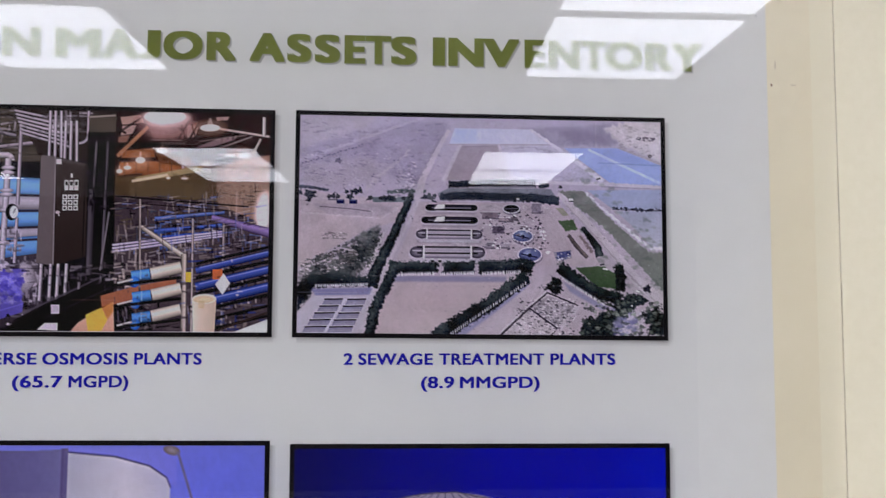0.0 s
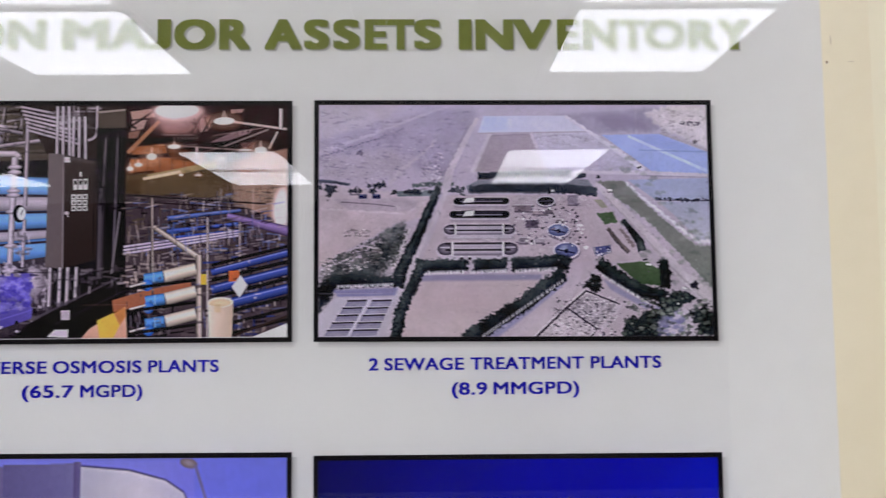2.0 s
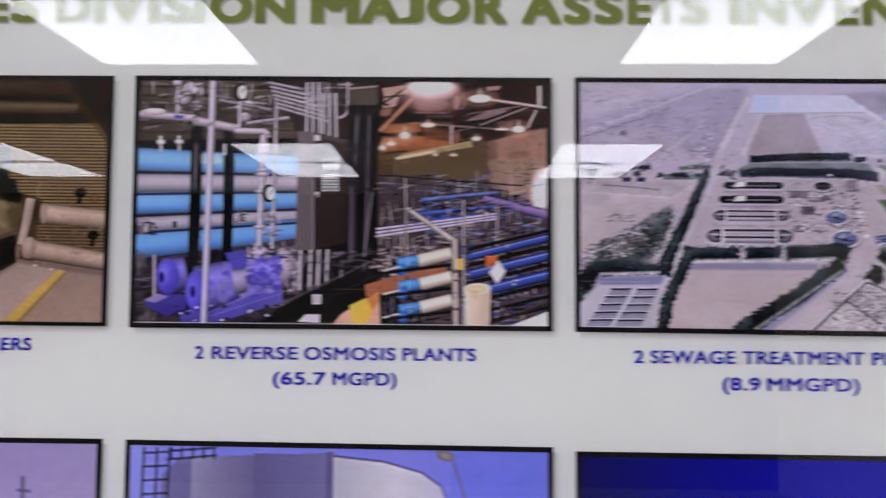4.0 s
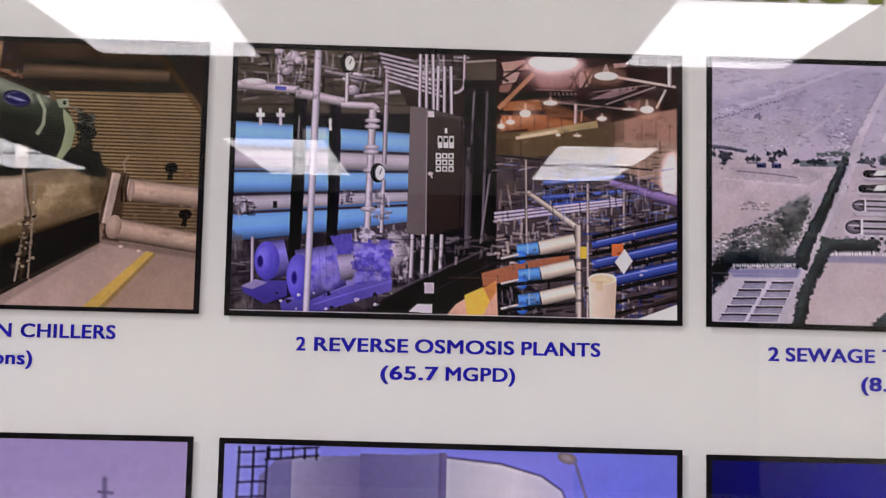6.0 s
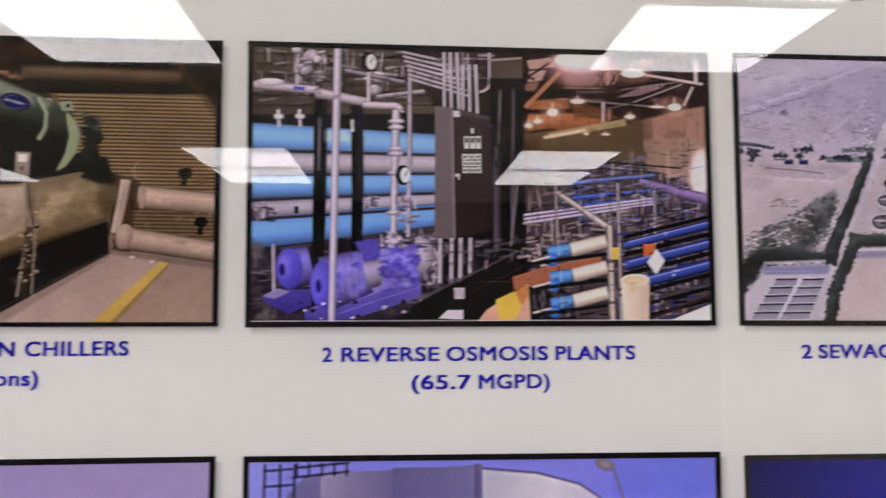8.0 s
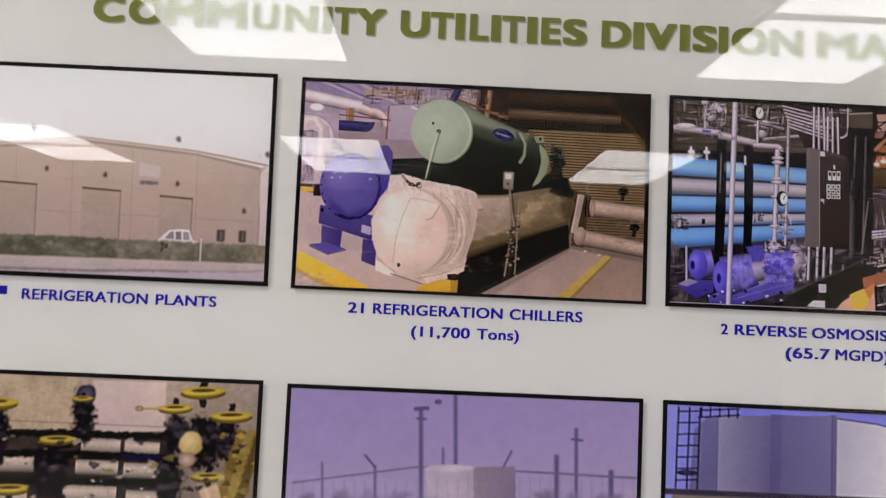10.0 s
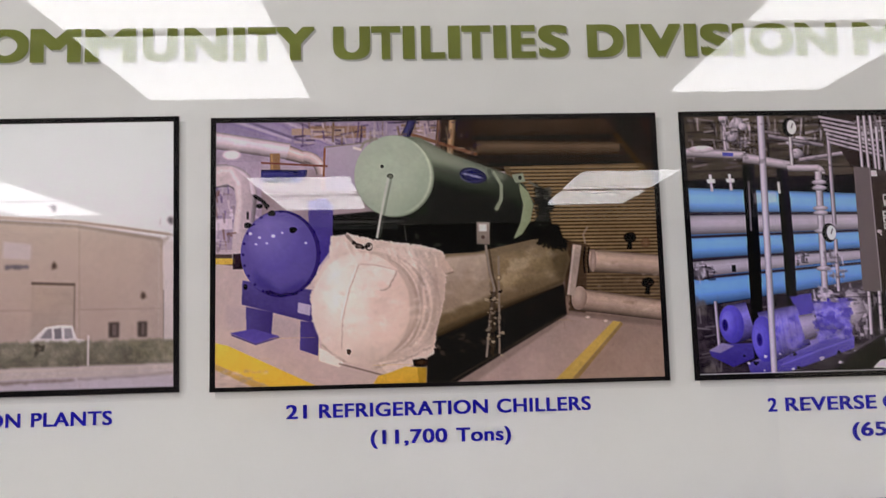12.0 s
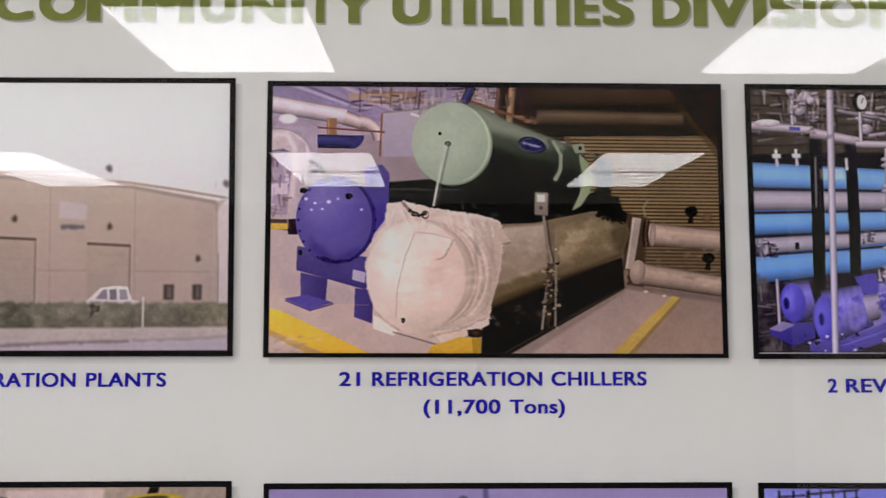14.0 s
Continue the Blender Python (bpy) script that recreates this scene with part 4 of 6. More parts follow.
    p.poly("9a9096", (1090, 764), (1205, 805), (1130, 890), (1025, 815), grain=0.5, soft=1, ragged=5)
    p.scatter(("6d646c", "d2c8ca", "8c8288", "55505a", "c0b5b9"), 330, 960, 775, 1200, 925, 5, 0.6, 0, 0.3, 0.8)
    p.belt("4f4852", [(1090, 752), (1015, 818), (900, 928)], 7, 8, ragged=1.5)
    p.belt("4f4852", [(1090, 754), (1212, 804)], 6, ragged=1.5)
    p.belt("4f4852", [(1016, 816), (1130, 898), (1100, 930)], 7, ragged=1.5)
    p.belt("d8cfd3", [(1084, 750), (1008, 812), (894, 922)], 3, alpha=0.7)
    p.belt("c9bec4", [(1220, 800), (1180, 850), (1140, 905)], 12, alpha=0.6, soft=2, ragged=6)
    p.line("d9d0d4", 1190, 868, 1204, 846, 3)
    p.clump(1117, 730, 30)
    p.clump(1122, 708, 17)
    # trees at the foot of the print
    p.poly("8c88a6", (1350, 800), (1430, 820), (1440, 880), (1340, 925), (1300, 900), grain=0.1, alpha=0.7, soft=5, ragged=8)
    p.poly("c2b7be", (1390, 850), (1480, 820), (1500, 925), (1380, 935), grain=0.15, alpha=0.7, soft=3, ragged=8)
    for x, y, r in ((1428, 785, 32), (1465, 782, 22), (1390, 815, 40), (1375, 850, 34), (1320, 870, 40), (1300, 905, 38), (1258, 885, 30), (1245, 915, 24), (1520, 850, 38), (1535, 895, 36), (1555, 860, 30), (1345, 915, 30)):
        p.clump(x, y, r, "34383b", "5e655d")
    p.scatter(("4a504c", "6c7268", "33373a", "8d8f86"), 150, 1220, 780, 1555, 925, 9, 0.7, 20, 0.5, 0.6)
    p.scatter(("8d88a4", "77749a"), 30, 1360, 850, 1440, 920, 14, 0.5, 0, 0.2, 0.6, 2)
    p.clump(1492, 735, 13, "36343c", "4a4850")
    p.line("efeaec", 1446, 742, 1462, 748, 6)
    p.rect("efeaec", 1426, 800, 1433, 806)
    p.scatter(("cfc4c9", "837a86", "6d6470"), 240, 100, 340, 1555, 920, 3, 0.6, 0, 0.2, 0.5)
    p.rect("d3cbd6", 60, 20, 1600, 250, grain=0.0, alpha=0.16, soft=40)
    p.contrast(1.2, 0.71)
    p.cast(0.96, 0.975, 1.0)
    p.build("photo", 3, 0, "printed aerial photograph of sewage basins in desert", uneven=0.25)


def chiller_photo():
    p = Picture((24, 24), (1092, 20), (1098, 658), (14, 655), 640)
    p.rect("9c8d95", 0, 0, 1120, 690, to="8d7d74", grain=0.1)
    # plant room behind: ceiling pipes and beams
    p.rect("94869f", 10, 10, 470, 140, to="a396a2", grain=0.2)
    p.poly("8e829f", (20, 15), (190, 15), (330, 110), (250, 110), (20, 55), grain=0.15, soft=2)
    for k in range(8):
        p.line(("85789c", "b3a8b6", "665a76", "9488a2")[k % 4], 20 + k * 30, 14, 170 + k * 34, 62 + k * 6, 6, 5, alpha=0.8, soft=1)
    p.rect("8f7462", 250, 34, 385, 64, grain=0.15, soft=1)
    p.rect("a8917e", 205, 40, 330, 56, grain=0.15, soft=1)
    p.clutter(("5a4a6c", "b0a0a4", "3c3044", "7a6450", "c4b6b8"), 110, 215, 22, 600, 84, 46, 5, 0.35)
    p.pipe("d2c3c6", 20, 66, 200, 96, 42, 40, 0.5, 1.15)
    p.pipe("c3afa8", 195, 98, 262, 120, 36, 26)
    p.elbow("c9b6b2", 232, 152, 44, 28, -90, 0)
    p.oval("fffaf0", "cbb9be", 60, 102, 22, 12, alpha=0.95, soft=2)
    p.rect("8d6d4e", 152, 100, 176, 172, grain=0.1)
    p.line("a9855c", 156, 100, 158, 172, 4)
    p.pipe("38386e", 98, 154, 210, 156, 32)
    p.elbow("3a3a70", 208, 140, 18, 30, 0, 90)
    p.poly("aaa0ac", (282, 86), (385, 76), (375, 190), (285, 190), to="a398a8", grain=0.04)
    p.line("83786f", 282, 86, 384, 76, 4, alpha=0.7)
    p.line("7a4e42", 130, 122, 290, 132, 5)
    p.line("8a5a40", 284, 88, 278, 190, 5)
    # dark roof space and shutter wall
    p.rect("352b25", 560, 12, 1110, 150, to="33291f", grain=0.2)
    p.rect("4a3d33", 650, 24, 1000, 60, to="3a3029", grain=0.2, soft=2)
    p.pipe("5d4e3f", 655, 92, 1010, 96, 38, 34, 0.5, 1.35)
    p.rect("27211e", 640, 62, 1010, 72, soft=1)
    p.pipe("2c2622", 630, 126, 1110, 126, 26, 24, 0.5, 1.3)
    p.pipe("9a7c5c", 598, 16, 588, 112, 20, 18)
    p.pipe("6a5044", 566, 16, 560, 90, 14)
    p.line("7a5540", 480, 52, 655, 108, 8)
    p.pipe("3a3a66", 500, 20, 480, 62, 22)
    p.clutter(("2a2230", "75614e", "37304a", "a08c78"), 60, 470, 18, 660, 110, 30, 5, 0.5)
    p.poly("6b5a42", (720, 138), (1110, 134), (1110, 400), (900, 410), (800, 330), (740, 240), to="5a4a36", grain=0.1)
    for k in range(31):
        y = 142 + k * 8.6
        p.line("93805e", 735 + k * 3, y, 1110, y + 1, 4.0, alpha=0.75)
        p.line("463a2c", 735 + k * 3, y + 4.2, 1110, y + 5.2, 2.8, alpha=0.8)
    p.poly("6a5a48", (860, 134), (1110, 132), (1110, 420), (990, 420), alpha=0.18, soft=4)
    p.poly("2c2420", (975, 20), (1060, 20), (1110, 130), (1110, 190), grain=0.15, alpha=0.85, soft=2)
    p.line("55442f", 1000, 60, 1100, 190, 12, alpha=0.7, soft=1)
    # pale floor and the white pipe on the far side
    p.rect("b9a9b0", 14, 300, 330, 660, to="bba79f", grain=0.05)
    p.rect("a596a6", 14, 120, 130, 330, grain=0.12)
    p.clutter(("6a5a80", "d4c8d0", "8a7a80", "7a5a50", "c0b2ba"), 60, 16, 170, 130, 340, 30, 6, 0.7)
    p.pipe("d3c7ca", 15, 152, 50, 152, 56, 56, 0.55, 1.12)
    p.elbow("cfc2c6", 48, 172 + 26, 46, 52, -90, 0)
    p.pipe("cbbdc2", 96, 196, 82, 356, 48, 44, 0.55, 1.12)
    p.rect("4a3e48", 60, 330, 88, 378, grain=0.2)
    p.rect("6a5a50", 14, 342, 62, 368, grain=0.15)
    p.rect("cdaa45", 14, 350, 62, 361, grain=0.1)
    p.line("d8ccd0", 16, 270, 60, 268, 26, alpha=0.8, soft=1)
    p.rect("57493a", 900, 392, 1112, 500, grain=0.1)
    for k in range(12):
        p.line("7d6c50", 900, 396 + k * 8.6, 1112, 398 + k * 8.6, 3.6, alpha=0.7)
    # the machine, in finer drawing units
    p.units((38, 27), (1508, 42), (1518, 922), (18, 915))
    # floor, slabs and shutter foot
    p.poly("bfaea9", (20, 500), (420, 560), (640, 800), (640, 930), (18, 930), to="b9a59b", grain=0.07, soft=1)
    p.poly("a3969b", (60, 640), (300, 700), (300, 760), (60, 720), alpha=0.3, soft=6)
    p.poly("8d7a70", (1190, 690), (1530, 720), (1530, 940), (1150, 940), to="9b8576", grain=0.08, soft=1)
    p.poly("a08d84", (810, 925), (1000, 815), (1199, 698), (1373, 722), (1158, 925), to="a8948a", grain=0.08, soft=1)
    p.poly("6f6059", (1200, 690), (1380, 712), (1520, 726), (1520, 752), (1380, 735), (1200, 706), alpha=0.7, soft=3)
    p.poly("7f7068", (830, 912), (1190, 704), (1204, 712), (880, 920), alpha=0.6, soft=3)
    p.poly("b99d52", (1150, 920), (1352, 730), (1378, 734), (1206, 920), grain=0.1, soft=1)
    p.poly("8d7648", (1206, 920), (1378, 734), (1384, 742), (1226, 920), grain=0.1, alpha=0.9, soft=1)
    for x, y in ((1266, 716), (1326, 730)):
        p.oval("c9baae", "8a7a70", x, y, 11, 7)
    # pipes at the rear wall
    p.poly("4b3e33", (1195, 450), (1275, 470), (1260, 700), (1190, 690), grain=0.25, soft=2)
    p.pipe("b39e8d", 1275, 524, 1525, 548, 76, 70, 0.4, 1.12)
    p.pipe("ae9888", 1225, 652, 1525, 700, 74, 68, 0.4, 1.12)
    p.oval("b5a192", "7c6a5f", 1240, 650, 26, 40, -0.2, -0.3, turn=8)
    for x in (1262, 1276):
        p.belt("2a221d", [(x + 4, 478), (x - 2, 524), (x, 566)], 6, soft=1)
    p.oval("a8968a", "86756a", 1292, 526, 10, 38, turn=4)
    p.belt("a59689", [(1240, 470), (1226, 560), (1212, 640)], 30, 26, grain=0.15, soft=1)
    p.belt("c6b8ad", [(1230, 474), (1204, 640)], 6, alpha=0.7, soft=1)
    p.belt("7d6a5c", [(1196, 640), (1190, 704)], 26, grain=0.3, soft=1, ragged=5)
    p.belt("8f8070", [(1278, 410), (1262, 436), (1268, 466)], 6, alpha=0.9, soft=1)
    for x, y in ((1420, 450), (1474, 604)):
        p.oval("2c2522", "120f0e", x, y, 21, 17, rough=0.2, soft=1)
        p.belt("1d1816", [(x, y + 12), (x - 4, y + 40)], 12, 18, soft=1)
    p.oval("7a5f4a", "5a4434", 1472, 470, 16, 18, alpha=0.7, soft=3)
    p.scatter(("9a8874", "c4b4a4", "86735f"), 40, 1290, 500, 1510, 700, 14, 0.3, 30, 0.2, 0.35, 2)
    # dark room behind and under the drum
    p.poly("171a19", (410, 350), (700, 330), (1000, 380), (1180, 400), (1200, 470), (900, 500), (430, 480), grain=0.3, soft=2)
    p.belt("4d4f4c", [(420, 372), (660, 376), (666, 442)], 6, alpha=0.9, soft=1)
    p.belt("3a3c3b", [(420, 392), (640, 396)], 12, alpha=0.8, soft=1)
    p.scatter(("30332f", "0d0e0d", "4a4c46"), 90, 680, 370, 1150, 470, 14, 0.5, 20, 0.4, 0.7, 1)
    p.clutter(("e0dcd4", "8a8a86"), 10, 740, 362, 830, 380, 14, 4, 0.2)
    # black frame under the long pipe
    p.poly("171514", (730, 760), (1000, 660), (1190, 600), (1196, 704), (1000, 815), (800, 930), (720, 930), grain=0.3, soft=2)
    p.poly("2b2a28", (1000, 690), (1180, 620), (1186, 700), (1020, 800), grain=0.3, alpha=0.8, soft=3)
    p.belt("5b524b", [(800, 915), (1000, 806), (1190, 702)], 6, alpha=0.6, soft=1)
    p.scatter(("3a3733", "0c0b0b", "565049"), 60, 760, 740, 980, 810, 12, 0.6, -90, 0.3, 0.7, 1)
    # condenser drum
    p.poly("677060", (640, 86), (720, 92), (820, 150), (930, 192), (1010, 225), (1070, 262), (1100, 330), (1070, 420), (1030, 450), (900, 430), (760, 390), (640, 350), to="151a16", grain=0.1, soft=1)
    p.poly("88927f", (690, 96), (760, 124), (900, 184), (1010, 226), (1000, 250), (880, 214), (760, 180), alpha=0.9, soft=9)
    p.poly("1c231e", (745, 230), (860, 270), (1000, 300), (1060, 340), (1040, 440), (900, 430), (740, 350), alpha=0.95, soft=12)
    p.poly("11140f", (700, 350), (900, 400), (1040, 430), (1030, 462), (880, 450), (690, 400), alpha=0.8, soft=5)
    p.belt("9aa58c", [(966, 214), (992, 262), (990, 310), (970, 346)], 9, 15, alpha=0.9, soft=1)
    p.belt("2a322c", [(950, 210), (976, 262), (972, 318)], 12, alpha=0.5, soft=3)
    p.poly("98a484", (1052, 256), (1082, 286), (1098, 330), (1086, 386), (1056, 430), (1026, 446), (1052, 390), (1064, 330), (1054, 288), side="84906f", grain=0.08, soft=1)
    p.poly("8a9680", (1028, 228), (1066, 222), (1074, 252), (1040, 256), grain=0.1, soft=1)
    p.oval("1d211d", "1d211d", 1056, 238, 6, 7)
    p.poly("101210", (1104, 262), (1150, 280), (1166, 330), (1150, 396), (1104, 420), (1112, 340), grain=0.4, soft=1, ragged=9)
    p.belt("6b6e64", [(1085, 252), (1120, 274)], 9, alpha=0.8, soft=1)
    p.scatter(("3a3c38", "080908", "5f605a"), 34, 1105, 270, 1160, 410, 9, 0.8, 0, 0.4, 0.8)
    p.oval("95a18b", "7f8b76", 632, 222, 134, 139, grain=0.05)
    p.oval("aab7a2", "98a691", 628, 220, 130, 136, -0.2, -0.3, grain=0.04)
    p.arc("c0cab2", 628, 220, 128, 134, -60, 70, 9, 0.7, 2)
    p.oval("b0bca8", "a3b09b", 600, 230, 92, 105, alpha=0.6, soft=8, grain=0.05)
    p.belt("8d8878", [(520, 128), (535, 104), (580, 92)], 10, alpha=0.8, soft=1)
    p.belt("d9d2c6", [(496, 122), (524, 130)], 9, alpha=0.8, soft=1)
    p.oval("221f1b", "221f1b", 592, 188, 6, 6)
    p.oval("767b6c", "3f4239", 618, 222, 11, 9)
    p.belt("6b7266", [(622, 228), (600, 320), (578, 428)], 7, alpha=0.6, soft=1)
    p.belt("b9beb2", [(612, 226), (590, 320), (568, 430)], 8, soft=1)
    p.oval("2c2c66", "1b1a40", 898, 227, 47, 26, turn=16)
    p.arc("8f93b8", 898, 227, 42, 22, 0, 350, 3, 0.6, 1)
    p.belt("a9acc8", [(868, 219), (898, 228), (926, 236)], 8, alpha=0.8, soft=1, ragged=4)
    # white supply pipe and clutter beyond the blue head
    p.belt("cdbfbd", [(30, 210), (80, 205), (120, 235), (128, 300), (112, 400), (104, 490)], 66, 46, side="b3a4a8", grain=0.1, soft=1)
    p.belt("e3d8d2", [(34, 192), (84, 190), (108, 230), (112, 300), (98, 400)], 16, alpha=0.6, soft=3)
    p.rect("3b3038", 86, 470, 118, 522, grain=0.3, soft=1)
    p.belt("d1b04e", [(26, 494), (84, 496)], 20, grain=0.2, soft=1)
    p.belt("5a4c46", [(24, 476), (84, 478)], 12, grain=0.3, soft=1)
    p.clutter(("6a5a80", "8a7a80", "7a5a50", "b8abb2"), 22, 36, 240, 84, 460, 40, 7, 0.7)
    # blue water box on its stand
    p.poly("5d548f", (340, 300), (400, 290), (424, 320), (418, 460), (372, 520), (345, 500), to="463c8a", grain=0.12, soft=1)
    p.poly("584f88", (116, 560), (360, 600), (372, 660), (340, 706), (112, 640), to="463d76", grain=0.12, soft=1)
    p.poly("564d86", (126, 648), (216, 668), (208, 748), (126, 738), side="443b74", grain=0.1, soft=1)
    p.poly("5a4f9c", (72, 734), (150, 722), (234, 748), (156, 772), grain=0.1, soft=1)
    p.belt("352c6e", [(76, 740), (156, 774), (234, 752)], 5, alpha=0.8, soft=1)
    p.poly("4f4584", (306, 700), (368, 708), (362, 818), (302, 796), side="443b74", grain=0.1, soft=1)
    p.oval("453c7c", "3c336e", 246, 474, 132, 146, grain=0.06)
    p.oval("6f66a6", "574e8e", 238, 474, 126, 140, -0.2, -0.4, grain=0.05)
    p.oval("8278b4", "5d5398", 222, 440, 92, 92, -0.2, -0.5, grain=0.05, alpha=0.7, soft=8)
    for k in range(24):
        a = k * math.tau / 24
        p.oval("241c58", "2c2464", 248 + 128 * math.cos(a), 474 + 142 * math.sin(a), 5, 5, alpha=0.6)
    for x, y, r in ((222, 414, 8), (176, 418, 6), (146, 404, 7), (200, 438, 5), (252, 404, 5), (164, 440, 5), (330, 440, 5)):
        p.oval("f4effc", "a79cdc", x, y, r, r * 0.8, soft=1)
    p.poly("2f2668", (150, 520), (240, 600), (330, 560), (320, 600), (240, 622), (160, 580), alpha=0.4, soft=8)
    p.belt("201838", [(185, 598), (240, 612), (300, 606)], 8, alpha=0.7, soft=1, ragged=6)
    for x, y in ((288, 395), (218, 338), (138, 376)):
        p.oval("1c1424", "120c1a", x, y, 13, 10, rough=0.3)
    p.belt("18121f", [(158, 276), (186, 292), (206, 318)], 10, 14, soft=1, ragged=4)
    p.oval("18121f", "241c30", 178, 312, 12, 8)
    p.belt("18121f", [(138, 330), (138, 356)], 7, soft=1)
    p.oval("211a34", "211a34", 126, 582, 7, 10)
    p.poly("aaa0b4", (300, 638), (342, 648), (338, 684), (297, 672), grain=0.08, soft=1)
    # long insulated pipe
    p.poly("7d6f59", (760, 490), (900, 486), (1130, 440), (1195, 450), (1215, 520), (1190, 595), (1060, 640), (900, 700), (750, 760), to="65573f", grain=0.14, soft=1)
    p.poly("c2b3a3", (760, 505), (936, 490), (944, 630), (760, 700), to="93826f", grain=0.12, alpha=0.8, soft=4)
    p.poly("8d7d5c", (972, 500), (1190, 462), (1206, 520), (1180, 560), (975, 620), grain=0.3, alpha=0.6, soft=6, ragged=8)
    p.poly("cbbda2", (1010, 520), (1080, 508), (1064, 548), (1000, 562), grain=0.2, alpha=0.4, soft=4, ragged=9)
    p.poly("c9bb98", (980, 560), (1060, 560), (1010, 600), (978, 600), grain=0.2, alpha=0.3, soft=4, ragged=9)
    p.poly("4d4232", (760, 740), (900, 690), (1070, 630), (1190, 585), (1190, 602), (1060, 652), (900, 712), (752, 772), alpha=0.85, soft=4)
    p.poly("3a3226", (1140, 440), (1196, 450), (1216, 520), (1190, 600), (1160, 560), alpha=0.5, soft=6)
    p.scatter(("d6c9b4", "7d6d58", "b09f88", "93836a"), 120, 770, 500, 1180, 640, 16, 0.35, -110, 0.2, 0.2, 4)
    p.poly("191b18", (1098, 430), (1160, 426), (1204, 452), (1206, 486), (1150, 478), (1110, 462), grain=0.4, soft=1, ragged=8)
    # white wrapping over its end
    p.poly("d2c3b5", (414, 420), (470, 412), (560, 434), (700, 454), (790, 480), (800, 540), (788, 640), (760, 740), (748, 822), (724, 832), (660, 866), (596, 892), (540, 870), (446, 846), (430, 858), (364, 834), (376, 772), (346, 690), (340, 620), (368, 540), (408, 488), to="c0aea0", grain=0.08, soft=1, ragged=4)
    p.poly("ad9b8c", (700, 470), (786, 490), (790, 620), (752, 760), (735, 810), (700, 760), (745, 640), (735, 540), alpha=0.55, soft=5)
    p.poly("bba898", (790, 500), (824, 548), (792, 556), (770, 520), grain=0.1, soft=1)
    p.belt("7d6c60", [(822, 550), (794, 558)], 5, alpha=0.7, soft=1)
    p.oval("c8b8a9", "ab998a", 542, 660, 172, 186, -0.3, -0.3, grain=0.06, soft=2)
    p.oval("ded1c4", "c6b5a6", 508, 662, 164, 186, -0.3, -0.4, grain=0.05, soft=2)
    p.poly("d2b9aa", (560, 560), (640, 560), (668, 640), (640, 740), (560, 780), (520, 700), alpha=0.45, soft=14)
    p.poly("eee3d8", (380, 600), (430, 520), (480, 540), (440, 640), (400, 700), alpha=0.4, soft=12)
    p.poly("c4b2a4", (420, 790), (560, 830), (680, 790), (640, 840), (520, 856), alpha=0.6, soft=6)
    for cx, w, tone, al in ((530, 8, "a08d7f", 0.5), (541, 7, "efe4d8", 0.5), (566, 9, "9a877a", 0.55), (578, 7, "e2d4c7", 0.5), (606, 8, "a6948a", 0.45)):
        p.arc(tone, cx, 656, 166, 176, -64, 62, w, al, 2, 18)
    p.belt("b09d8f", [(506, 514), (472, 600), (446, 700), (440, 800)], 4, alpha=0.8, soft=1, ragged=2)
    p.belt("f2e8de", [(500, 516), (466, 600), (440, 700)], 4, alpha=0.5, soft=1)
    p.poly("ddcfc2", (505, 512), (560, 516), (634, 536), (606, 596), (580, 570), (540, 540), grain=0.05, alpha=0.8, soft=2)
    p.belt("9c897b", [(632, 540), (618, 570), (600, 602), (574, 606)], 6, alpha=0.75, soft=1, ragged=3)
    p.belt("a9978a", [(508, 516), (560, 520), (630, 538)], 4, alpha=0.6, soft=1)
    p.poly("dccec1", (366, 790), (440, 830), (446, 848), (430, 858), (364, 834), grain=0.06, soft=1)
    p.poly("d0c0b2", (560, 846), (640, 836), (742, 790), (748, 822), (660, 866), (596, 892), grain=0.06, soft=1)
    p.belt("8d7b6e", [(548, 862), (640, 842), (744, 796)], 5, alpha=0.6, soft=2, ragged=4)
    p.belt("8d7b6e", [(372, 780), (420, 822), (448, 838)], 5, alpha=0.6, soft=2, ragged=3)
    p.poly("8f7d70", (700, 500), (716, 560), (714, 660), (690, 760), (676, 780), (700, 660), (702, 560), alpha=0.45, soft=3)
    p.poly("a39083", (752, 500), (768, 560), (764, 660), (742, 760), (732, 780), (752, 660), (754, 560), alpha=0.5, soft=3)
    for k in range(30):
        a = -1.1 + 2.2 * k / 29
        x, y = 556 + 168 * math.cos(a), 656 + 180 * math.sin(a)
        p.belt(p.rng.choice(("a8968a", "e0d3c8", "bba99c", "d0c0b3")), [(x, y), (x + p.rng.uniform(14, 46), y + p.rng.uniform(-22, 22))], 8, 4, alpha=0.4, soft=2, ragged=4)
    for k in range(20):
        x, y = 420 + k * 18, 432 + k * 2.6 + p.rng.uniform(-4, 10)
        p.belt(p.rng.choice(("9f8d80", "e6d9cd", "b09e90", "d8cabd")), [(x, y), (x + p.rng.uniform(-14, 30), y + p.rng.uniform(16, 60))], 9, 4, alpha=0.45, soft=2, ragged=4)
    p.scatter(("bfae9f", "f0e5da", "cdbbae"), 60, 370, 500, 700, 820, 20, 0.3, 0, 0.06, 0.25, 4)
    p.belt("5a4c42", [(430, 846), (500, 866), (580, 890)], 5, alpha=0.6, soft=1)
    p.oval("5a4b42", "3a2e28", 464, 808, 7, 9, rough=0.5)
    p.belt("8d7f74", [(466, 416), (486, 440), (498, 456)], 12, 8, soft=1)
    p.belt("2f2724", [(486, 440), (520, 462), (544, 452)], 9, soft=1, ragged=3)
    p.arc("2a2320", 541, 458, 11, 12, 0, 350, 5, 0.95, 1)
    p.oval("6f645c", "352c28", 508, 456, 14, 8, rough=0.4)
